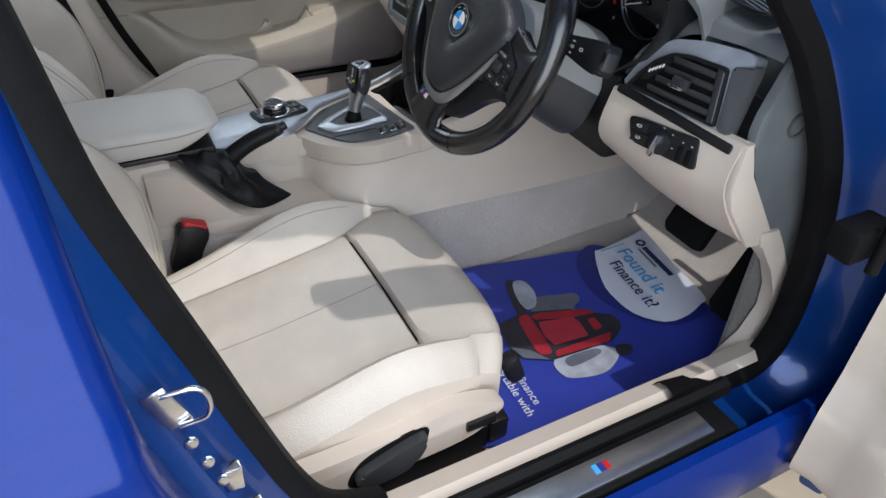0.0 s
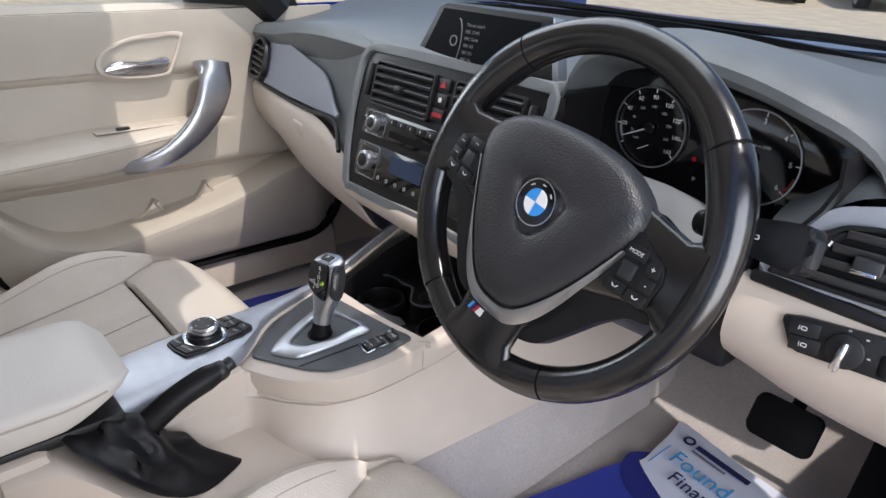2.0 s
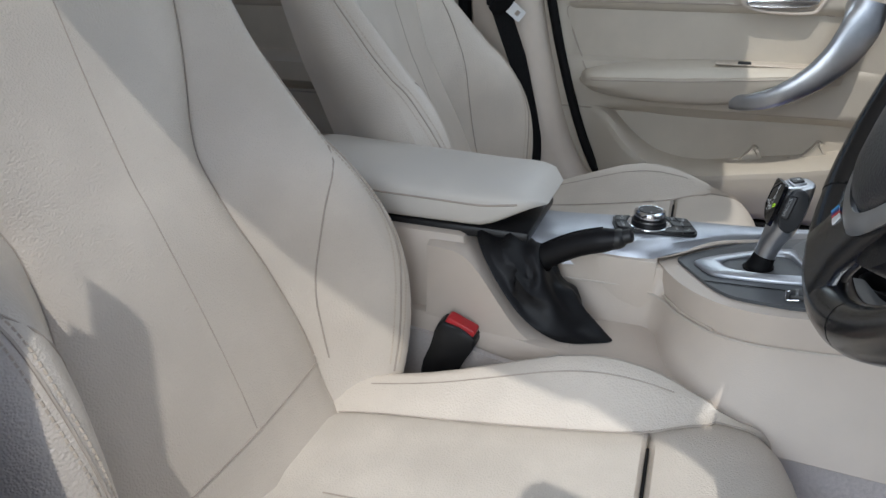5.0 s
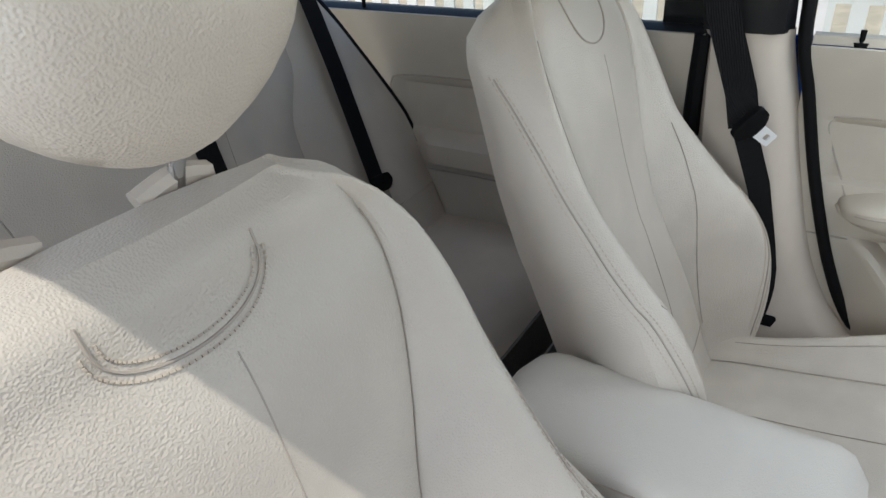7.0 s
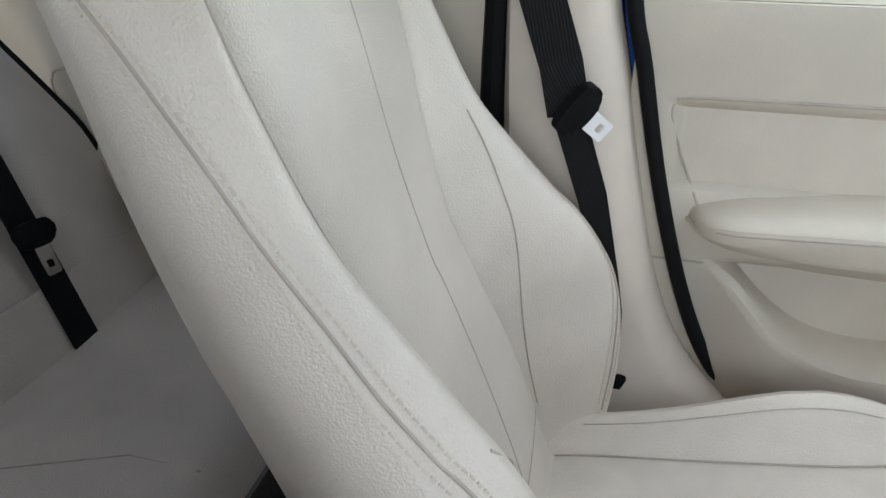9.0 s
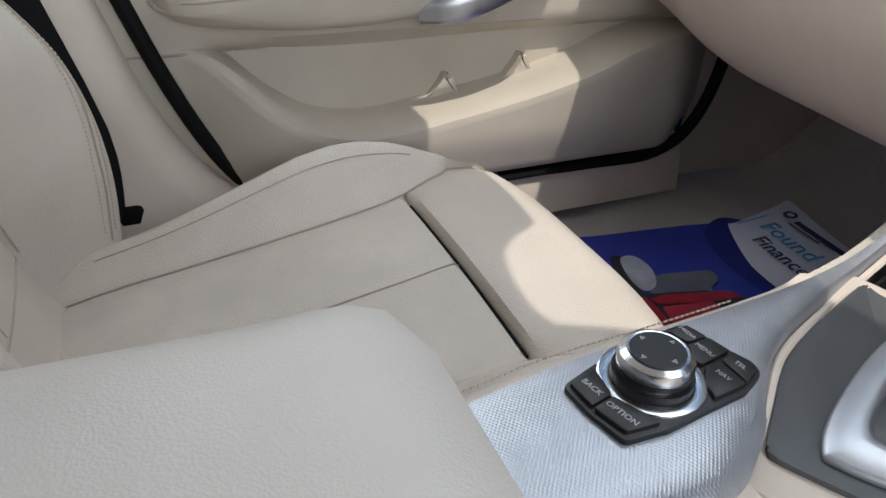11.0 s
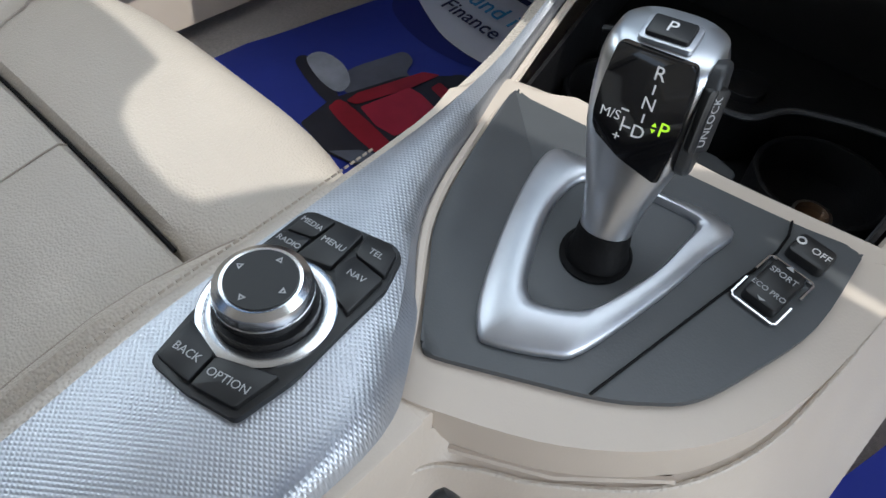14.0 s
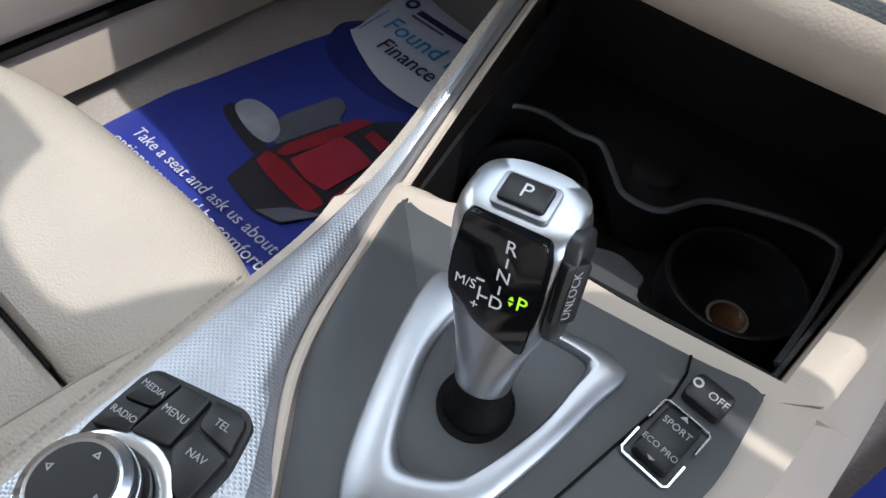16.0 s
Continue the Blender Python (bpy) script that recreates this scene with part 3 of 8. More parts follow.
def seat_ring(z, cx):
    lean = lean_back(z, cx)
    W, yc, xs_, wing = curve(SEAT_TOP, z) + (0.034 * S(0.70, 0.84, z) if cx > 0 else 0.0), curve(SEAT_YC, z) + lean, curve(SEAT_SEAM, z) + (0.036 * S(0.70, 0.85, z) if cx > 0 else 0.0), curve(SEAT_WING, z)
    yr = -0.655 - 0.42 * (z - 0.6) + lean
    if z > 0.93:
        yr = min(-0.76 + lean, yr + 0.04 * S(0.93, 0.968, z))
    def front(x):
        a = abs(x)
        y = yc + 0.010 * (1 - (min(a, xs_) / xs_) ** 2)
        if a > xs_:
            t = (a - xs_) / (W - xs_)
            y = yc + wing * S(0.0, 0.72, t) - (0.05 + 0.4 * wing) * max(0, t - 0.72) ** 2 / 0.0784 * 0.4
        return y
    rx = []
    for k in range(13):
        rx.append(-W + (W - xs_) * k / 12)
    for k in (1, 3, 6, 9, 11, 13, 15, 18, 21, 23):
        rx.append(-xs_ + 2 * xs_ * k / 24)
    for k in range(13):
        rx.append(xs_ + (W - xs_) * k / 12)
    pts = []
    for i, x in enumerate(rx):
        g = 0.0
        if i in (12, 23):
            g = 0.007 * (S(0.945, 0.910, z) if cx > 0 else 1.0)
        pts.append((cx + x, front(x) - g, tall(z, cx)))
    ye = pts[-1][1]
    side = []
    for k in range(1, 9):
        t = k / 8
        bulge = 0.010 * math.sin(math.pi * min(1, t * 1.2))
        wr = min(W, 0.200)
        side.append((W + (wr - W) * S(0.0, 1.1, t) + bulge - 0.012 * max(0, t - 0.75) * 4, ye + (yr - ye) * t))
    z = tall(z, cx)
    ring = pts + [(cx + x, y, z) for x, y in side] + [(cx + min(W, 0.2) * q, yr - 0.012 * (1 - q * q), z) for q in (0.6, 0.2, -0.2, -0.6)]
    ring += [(cx - x, y, z) for x, y in side[::-1]]
    return ring


def band(rings, a, b):
    return grid([r[a:b + 1] for r in rings])


def front_seat(cx, label, side):
    s = thing("front_seat", label, "car seat", (cx, -0.3, 0.3), "front seats")
    zs = [0.34 + 0.0125 * k for k in range(48)] + [0.944, 0.952, 0.959, 0.964, 0.968]
    rings = [seat_ring(z, cx) for z in zs]
    back = part("backrest_panel", band(rings, 12, 23), LEATHER, s, "cream leather centre panel")
    part("side_bolster", band(rings, 0, 12), LEATHER, s, "cream leather side bolster")
    part("side_bolster", band(rings, 23, 35), LEATHER, s, "cream leather side bolster")
    shell = [[r[k % len(r)] for k in range(35, len(r) + 1)] for r in rings]
    top = grid(shell)
    cap = bmesh.new()
    cap.faces.new([cap.verts.new(p) for p in rings[-1]])
    part("back_shell", join(top, cap), LEATHER, s, "cream leather seat sides and back")
    # stitched seams
    nz = [z for z in zs if 0.445 < z < (0.925 if cx > 0 else 0.95)]
    def seam_pt(z, idx, lift=0.0015):
        p = seat_ring(z, cx)[idx]
        return (p[0], p[1] + lift, p[2])
    for idx in (12, 23):
        part("seam", tube([seam_pt(z, idx, 0.001) for z in nz], 0.0009, 5), SEAM, s)
    part("seam", tube([seam_pt(z, 17, 0.0) for z in zs if 0.445 < z < 0.90], 0.0009, 5), SEAM, s)
    def on_face(z, j):
        r = seat_ring(z, cx)
        i = math.floor(j)
        return Vector(r[i]).lerp(Vector(r[i + 1]), j - i)
    for flip in (False, True):
        def at(table, z):
            j = curve(table, z) - (1.8 * S(0.92, 0.74, z) if flip and cx < 0 and table is not WINGSEAM and table is not WINGSEAM_OUT and table is not INNER else 0.0)
            return on_face(z, 34.999 - j if flip else j)
        part("seam", tube([at(DOUBLE, 0.42 + 0.01 * k) + Vector((0, 0.0006, 0)) for k in range(49)], 0.0014, 5), SEAM, s)
        for off in (-0.0065, 0.0065):
            bm = None
            for k in range(104):
                z = 0.43 + 0.00455 * k
                shifted = [(u, v + (0.5 if off > 0 else -0.5)) for u, v in DOUBLE]
                p, q = at(shifted, z), at(shifted, z + 0.003)
                d = Vector((0, 0.0004, 0))
                t = tube([p + d, q + d], 0.0011, 4)
                bm = t if bm is None else join(bm, t)
            part("stitching", bm, STITCH, s)
        wing, top = (WINGSEAM, 0.715) if flip or cx > 0 else (WINGSEAM_OUT, 0.80)
        part("seam", tube([at(wing, 0.445 + (top - 0.445) * k / 15) + Vector((0, 0.0006, 0)) for k in range(16)], 0.0012, 5), SEAM, s)
        if flip and cx < 0:
            part("seam", tube([at(INNER, 0.725 + 0.0102 * k) + Vector((0, 0.0006, 0)) for k in range(21)], 0.0009, 5), SEAM, s)
    # cross seam low on the backrest and curved yoke seam at its top
    part("seam", tube([(Vector(seat_ring(0.449, cx)[12 + k]) + Vector((0, 0.0005, 0))) for k in range(12)], 0.0009, 5), SEAM, s)
    def yoke_pt(a, off):
        x = ((0.060 if cx < 0 else 0.068) + off) * math.cos(a)
        z = 0.952 - ((0.048 if cx < 0 else 0.046) + off) * math.sin(a) ** 0.6
        y = curve(SEAT_YC, z) + 0.010 * (1 - min(1.0, abs(x) / (curve(SEAT_SEAM, z) + (0.036 * S(0.70, 0.85, z) if cx > 0 else 0.0))) ** 2) + lean_back(z, cx)
        return (cx + x, y + 0.001, tall(z, cx))
    part("seam", tube([yoke_pt(math.pi * k / 24, 0.0) for k in range(25)], 0.0013, 5), SEAM, s)
    for off in (-0.0055, 0.0055) if cx > 0 else ():
        bm = None
        for k in range(44):
            a = 0.12 + (math.pi - 0.24) * k / 43
            t = tube([yoke_pt(a, off), yoke_pt(a + 0.042, off)], 0.0012, 4)
            bm = t if bm is None else join(bm, t)
        part("stitching", bm, STITCH, s)
    # cushion
    rowsC = []
    ROWY = [-0.50, -0.47, -0.44, -0.41, -0.37, -0.33, -0.29, -0.25, -0.21, -0.17, -0.14, -0.115, -0.104, -0.0992, -0.0985, -0.097, -0.0955, -0.0948, -0.090, -0.078, -0.06, -0.04]
    RIDGE = [(-0.50, 0.405), (-0.43, 0.418), (-0.35, 0.440), (-0.27, 0.468), (-0.20, 0.492), (-0.15, 0.499), (-0.10, 0.492), (-0.04, 0.472), (0.03, 0.452)]
    BASE = [(-0.50, 0.385), (-0.43, 0.397), (-0.3, 0.412), (-0.2, 0.428), (-0.12, 0.442), (-0.06, 0.456), (0.0, 0.456), (0.05, 0.45)]
    def row(y):
        W = 0.236 + 0.012 * S(-0.40, -0.18, y) - 0.022 * S(-0.12, 0.06, y)
        xs_ = curve([(-0.5, 0.145), (-0.42, 0.150), (-0.3, 0.157), (-0.1, 0.165), (-0.03, 0.188), (0.05, 0.20)], y)
        zr, zc = curve(RIDGE, y), curve(BASE, y)
        xr = W - 0.040
        cols = [(-W + 0.006, 0.315), (-W - 0.002, 0.36), (-W + 0.001, zr - 0.045), (-W + 0.012, zr - 0.020), (-W + 0.028, zr - 0.005), (-xr, zr)]
        for q in range(1, 7):
            t = q / 7
            cols.append((-xr + (xr - xs_) * t, zr + (zc - zr) * S(0, 1, t)))
        cols.append((-xs_, zc - 0.006))
        n = 14
        for q in range(1, n):
            x = -xs_ + 2 * xs_ * q / n
            crown = 0.006 * (1 - (x / xs_) ** 2) - (0.004 if y < -0.1 and abs(abs(x) - 0.0) < 0.004 else 0)
            cols.append((x, zc + crown + 0.003 * S(0.0, 0.012, xs_ - abs(x)) - 0.003))
        cols += [(-x, z) for x, z in cols[12::-1]]
        return cols
    grooves = {-0.097: 0.045, -0.0985: 0.030, -0.0992: 0.010, -0.104: 0.0015, -0.0955: 0.030, -0.0948: 0.010, -0.090: 0.0015}
    for y in ROWY:
        r = []
        for k, (x, z) in enumerate(row(y)):
            if 13 <= k <= 25:
                z -= grooves.get(y, 0.0)
            r.append((cx + x, y, z))
        rowsC.append(r)
    # front roll
    base = row(0.0)
    for st in range(1, 13):
        r = []
        for k, (x, z) in enumerate(base):
            a = min(1.0, abs(x) / 0.24)
            yf = 0.058 - 0.062 * a ** 3.2
            rad = 0.055 - 0.034 * a ** 2
            y0 = yf - rad
            if st <= 4:
                t = st / 4
                yy = -0.04 + (y0 + 0.04) * t
                zz = row(min(0.03, -0.04 + 0.04 * t))[k][1]
            elif st <= 10:
                an = radians(90 * (st - 4) / 6)
                yy = y0 + rad * math.sin(an)
                zz = z - rad * (1 - math.cos(an)) * 0.9
                zz = max(zz, 0.312)
            else:
                yy = yf - 0.012 * (st - 10)
                zz = max(0.312, z - 0.05 - 0.04 * (st - 10))
            if k in (0, 1):
                zz = min(zz, base[k][1])
            r.append((cx + x, yy, zz))
        rowsC.append(r)
    ng = ROWY.index(-0.097)
    part("cushion_panel", grid([r[12:27] for r in rowsC[:ng + 1]]), LEATHER_WORN, s, "worn cream leather seat centre")
    part("thigh_support", grid([r[12:27] for r in rowsC[ng:]]), LEATHER, s, "cream leather thigh support")
    part("cushion_bolster", grid([r[2:13] for r in rowsC]), LEATHER, s)
    part("cushion_bolster", grid([r[26:37] for r in rowsC]), LEATHER, s)
    part("seat_valance", grid([r[0:3] for r in rowsC]), BEIGE, s)
    part("seat_valance", grid([r[36:39] for r in rowsC]), BEIGE, s)
    for k in (12, 26):
        part("seam", tube([(p[0], p[1], p[2] + 0.002) for p in [r[k] for r in rowsC[1:-6]]], 0.0009, 5), SEAM, s)
    for k in (7, 31):
        path = spline([r[k] for r in rowsC[2:20]], 3)
        part("seam", tube([p + Vector((0, 0, 0.0004)) for p in path], 0.0009, 5), SEAM, s)
    part("seam", tube([(r[19][0], r[19][1], r[19][2] + 0.001) for r in rowsC[3:ng]], 0.0009, 5), SEAM, s)
    # black tube laid in the groove to deepen its shade
    part("slit_shade", tube([(p[0], p[1], p[2] + 0.034) for p in rowsC[ng][13:26]], 0.0016, 6), BLACK, s, "black strip painting the shade in the gap before the thigh support")
    # headrest on two posts
    hr = []
    for k in range(17):
        t = k / 16
        z = 1.090 + 0.195 * t
        f = math.sin(math.pi * (0.06 + 0.88 * t)) ** 0.4
        w, d = (0.124 if cx < 0 else 0.106) * f * (1 - 0.12 * t), 0.056 * f
        yc = -0.690 - 0.05 * t + 0.03 * math.sin(math.pi * t)
        hr.append([(cx + w * abs(math.cos(a)) ** 0.55 * math.copysign(1, math.cos(a)), yc + d * abs(math.sin(a)) ** 0.75 * math.copysign(1, math.sin(a)), z + 0.014 * abs(math.cos(a)))
                   for a in [2 * math.pi * q / 32 for q in range(32)]])
    part("headrest", loft(hr), LEATHER, s, "cream leather headrest")
    dz = 0.036 if cx > 0 else 0.0
    for x in (-0.07, 0.07):
        part("headrest_post", tube([(cx + x, -0.752 - 0.9 * dz, 1.03 - dz), (cx + x, -0.728 - 0.4 * dz, 1.13)], 0.0065, 12), CHROME, s, "chrome headrest post")
        part("post_collar", tube(spline([(cx + x - 0.032, -0.760 - 0.6 * dz, 1.057 - dz), (cx + x, -0.756 - 0.6 * dz, 1.066 - dz), (cx + x + 0.032, -0.760 - 0.6 * dz, 1.057 - dz)], 5), 0.010, 8), BEIGE, s)
    # rails and side controls
    for x in (-0.2, 0.232):
        rail = part("seat_rail", boxat(cx + x - 0.018, cx + x + 0.018, -0.55, -0.02, 0.250, 0.315, 0.005), BLACK, s, "black steel seat rail")
        part("rail_end", boxat(cx + x - 0.022, cx + x + 0.022, -0.02, 0.015, 0.272, 0.322, 0.006), DASH_DARK, rail)
    if side:
        ox = cx + 0.246
        m = basis((ox, -0.24, 0.372), (0, 1, 0), (0, 0, 1))
        panel = part("side_trim", prism(outline2([(-0.26, -0.03), (0.10, -0.034), (0.20, -0.014), (0.225, 0.02), (0.14, 0.048), (0.05, 0.035), (-0.1, 0.032), (-0.25, 0.04)]), 0.028, 0.008, m), BEIGE, s, "beige plastic seat side trim")
        part("recline_handle", prism(outline2([(-0.055, -0.02), (0.0, -0.026), (0.05, -0.012), (0.075, 0.03), (0.05, 0.034), (-0.03, 0.012), (-0.055, 0.0)]), 0.022, 0.006, m @ Matrix.Translation((0.03, 0.0, 0.024)) @ Matrix.Diagonal((0.80, 0.95, 1, 1))), SOFT_BLACK, panel, "dark grey recline lever")
        part("recline_recess", prism(outline2([(-0.07, -0.03), (0.0, -0.036), (0.06, -0.018), (0.085, 0.03), (0.05, 0.04), (-0.04, 0.018)]), 0.004, 0.001, m @ Matrix.Translation((0.03, 0.0, 0.0265)) @ Matrix.Diagonal((0.80, 0.95, 1, 1))), BLACK, panel)
        part("height_lever", prism(outline2([(-0.05, -0.018), (0.04, -0.018), (0.05, 0.012), (-0.05, 0.016)]), 0.02, 0.005, m @ Matrix.Translation((-0.13, -0.01, 0.024))), SOFT_BLACK, panel, "dark grey height lever")
        part("switch", box(0.008, 0.05, 0.018, 0.002, pose(ox + 0.03, -0.055, 0.372, 0, 0, 0)), DASH_DARK, panel)
        part("front_knob", box(0.03, 0.03, 0.06, 0.01, pose(cx + 0.215, 0.035, 0.39, 20, 0, 0)), DASH_DARK, s, "black plastic thigh support lever")
    return s


front_seat(0.383, "cream leather driver sports seat with stitched bolsters", True).location.y += 0.006
seat = front_seat(-0.350, "cream leather passenger sports seat with stitched bolsters", False)
seat.location.y -= 0.008
seat.location.z += 0.020


# ---- rear bench ----
def rear_bench():
    s = thing("rear_bench", "cream leather rear bench seat with stitched panels", "car seat", (-0.2, -1.0, 0.3))
    def face(x, t):
        y = -1.191 - 0.24 * t
        z = 0.445 + 0.60 * t
        d = 0.0
        for c in (-0.40, 0.40):
            d += 0.028 * (S(0.12, 0.21, abs(x - c)) - 1)
        y += -0.02 + 0.0 - d * -0.6
        return y, z
    zs = [k / 24 for k in range(25)]
    OUT = [(0.455, 0.733), (0.57, 0.728), (0.69, 0.715), (0.735, 0.698), (0.80, 0.668), (0.88, 0.628), (0.94, 0.597), (1.0, 0.565), (1.06, 0.54)]
    MID = [(0.455, 0.357), (0.55, 0.358), (0.654, 0.366), (0.766, 0.380), (0.85, 0.436), (0.90, 0.443), (1.0, 0.450), (1.06, 0.45)]
    INN = [(0.455, 0.172), (0.73, 0.194), (0.91, 0.222), (1.06, 0.235)]
    edges = [lambda z: -curve(OUT, z), lambda z: -curve(MID, z), lambda z: -curve(INN, z), lambda z: curve(INN, z), lambda z: curve(MID, z), lambda z: curve(OUT, z)]
    for e0, e1 in zip(edges, edges[1:]):
        rows = []
        for t in zs:
            z = face(0, t)[1]
            x0, x1 = e0(z) + 0.002, e1(z) - 0.002
            row = []
            for k in range(13):
                x = x0 + (x1 - x0) * k / 12
                puff = 0.010 * (1 - (2 * k / 12 - 1) ** 4)
                row.append((x, face(x, t)[0] + puff + 0.028, z + 0.011))
            rows.append(row)
        part("backrest_panel", thick(grid(rows), 0.004), LEATHER, s, "cream leather rear backrest panel")
        if e1 is not edges[-1]:
            part("seam", tube([(e1(face(0, t)[1]), face(e1(face(0, t)[1]), t)[0] + 0.030, face(0, t)[1] + 0.011) for t in zs], 0.0022, 5), SEAM, s)
    for e in (edges[0], edges[-1]):
        part("edge_gap", tube([(e(face(0, t)[1]), face(e(face(0, t)[1]), t)[0] + 0.026, face(0, t)[1] + 0.011) for t in zs], 0.009, 6), BLACK, s)
    part("seam", tube([(x, face(x, 0.15)[0] + 0.039, 0.546) for x in [-0.358 + 0.0275 * k for k in range(27)]], 0.0018, 5), SEAM, s)
    part("seam", tube([(-0.038, face(-0.038, t)[0] + 0.040, face(0, t)[1] + 0.011) for t in zs], 0.0018, 5), SEAM, s)
    part("lower_panel", thick(grid([[(x, -1.166 - 0.046 * k / 5, 0.42 + 0.12 * k / 5) for x in (-0.7, -0.5, -0.25, 0.0, 0.25, 0.5, 0.7)] for k in range(6)]), 0.01), LEATHER, s)
    def cz(x, y):
        return 0.448 + 0.012 * math.cos((y + 0.95) * 5) + 0.012 * S(0.45, 0.68, abs(x)) - 0.05 * S(-0.87, -0.80, y)
    cy = [-1.195 + 0.0275 * k for k in range(15)]
    cxs = [-0.70 + 0.05 * k for k in range(29)]
    rows = [[(x, y, cz(x, y)) for x in cxs] for y in cy]
    # dark sheet stands for the deep shade below the cushion front
    part("cushion_front_shade", thick(grid([[(x, -0.812, 0.425) for x in cxs], [(x, -0.806, 0.36) for x in cxs], [(x, -0.83, 0.27) for x in cxs]]), 0.006), CARPET_AND_SHADE, s, "dark sheet standing for the shade under the rear cushion")
    part("cushion", thick(grid(rows), 0.01), LEATHER, s, "cream leather rear cushion")
    for pts in ([(-0.312, -0.86), (-0.311, -0.95), (-0.265, -1.06), (-0.222, -1.165)], [(0.312, -0.86), (0.311, -0.95), (0.265, -1.06), (0.222, -1.165)]):
        part("seam", tube([(x, y, cz(x, y) + 0.001) for x, y in pts], 0.0009, 5), SEAM, s)
    m = basis((-0.322, -1.180, 0.488), (1, 0, 0), (0, -0.4, 1))
    part("isofix_flap", prism(rrect(0.06, 0.045, 0.01), 0.006, 0.002, m), LEATHER, s)
    part("isofix_slot", prism(rrect(0.04, 0.012, 0.004), 0.004, 0.001, m @ Matrix.Translation((0.004, -0.012, 0.004))), BLACK, s)
    return s


rear_bench()
# dark floor sheets added to paint the shade behind the front seats
for sg in (-1, 1):
    single("rear_floor_shade", thick(grid([[(sg * 0.12 + sg * 0.52 * k / 8, y, floor_z(sg * 0.3, y) + 0.004) for k in range(9)] for y in (-0.82, -0.75, -0.68, -0.60, -0.52, -0.45)]), 0.006), CARPET_AND_SHADE, "dark sheet painting the shade on the rear footwell floor", "floor mat", "rear floor mats")


def belt_run(pts, width, normals, name, parent):
    rows = []
    P = [Vector(p) for p in pts]
    for i, p in enumerate(P):
        t = (P[min(i + 1, len(P) - 1)] - P[max(i - 1, 0)]).normalized()
        sd = t.cross(Vector(normals)).normalized() * width / 2
        rows.append([p - sd, p + sd])
    return part(name, thick(grid(rows), 0.0015), BELT, parent)


def tongue(m, parent, plate):
    hd = part("tongue_grip", prism(outline2([(-0.032, 0.0), (-0.028, 0.016), (0.0, 0.02), (0.028, 0.016), (0.032, 0.0), (0.02, -0.016), (-0.02, -0.016)]), 0.012, 0.004, m), BLACK, parent, "black plastic belt tongue grip")
    bm = ring_prism(rrect(0.026, 0.05, 0.004, 3, 0, -0.035), rrect(0.011, 0.011, 0.002, 3, 0, -0.044), 0.003, m @ Matrix.Translation((0, 0, 0.004)))
    part("tongue_plate", bm, plate, parent, "bright metal belt tongue")


pb = thing("seat_belt", "black webbing belt with a bright metal tongue on the pillar", "seat belt", (-0.63, -0.5, 0.4), "seat belts")
belt_run([(-0.60, -0.63, 1.20), (-0.607, -0.57, 1.0), (-0.612, -0.522, 0.87), (-0.606, -0.508, 0.815)], 0.05, (1, 0.35, 0), "webbing", pb)
belt_run([(-0.606, -0.508, 0.815), (-0.634, -0.470, 0.70), (-0.65, -0.442, 0.58), (-0.665, -0.41, 0.42)], 0.042, (1, 0.9, 0), "webbing", pb)
tongue(basis((-0.606, -0.500, 0.822), (-0.22, 0.57, 0.74), (0.6, -0.55, 0.6)), pb, ROUNDEL_WHITE)
part("anchor_cover", boxat(-0.688, -0.655, -0.432, -0.392, 0.385, 0.43, 0.01), BLACK, pb)
for bx, tz in ((-0.512, 0.612), (-0.128, 0.592)):
    rb = thing("seat_belt", "black rear belt lying on the cream backrest", "seat belt", (bx, -1.1, 0.5), "seat belts")
    belt_run([(bx - 0.022, -1.170 - 0.4 * (z - 0.46), z) if z > 0.9 else (bx + 0.010 - 0.032 * (z - 0.45) / 0.5, -1.166 - 0.4 * (z - 0.46), z) for z in (1.03, 0.95, 0.85, 0.75, 0.65, 0.55, 0.452)], 0.048, (0, 1, 0.4), "webbing", rb)
    tongue(basis((bx - 0.002, -1.160 - 0.4 * (tz - 0.46), tz), (-1, 0, -0.1), (-0.05, -0.37, 0.92)), rb, CHROME)
bk = thing("belt_buckle", "black belt buckle with a red release button beside the driver seat", "belt buckle", (0.11, -0.4, 0.34))
mb = basis((0.116, -0.388, 0.356), (0.0, 0.925, -0.38), (0.0, 0.38, 0.925))
part("buckle_stalk", prism(rrect(0.032, 0.06, 0.008, 4, 0, 0.01), 0.014, 0.004, mb), BLACK, bk)
body = part("buckle_body", prism(outline2([(-0.019, 0.03), (0.019, 0.03), (0.0245, 0.085), (0.0245, 0.125), (-0.0245, 0.125), (-0.0245, 0.085)], 4), 0.024, 0.005, mb @ Matrix.Translation((0, 0, -0.005))), DASH_DARK, bk)
part("release_button", prism(rrect(0.042, 0.014, 0.004, 3, 0, 0.128), 0.018, 0.003, mb @ Matrix.Translation((0, 0, -0.002))), RED, body, "red release button")


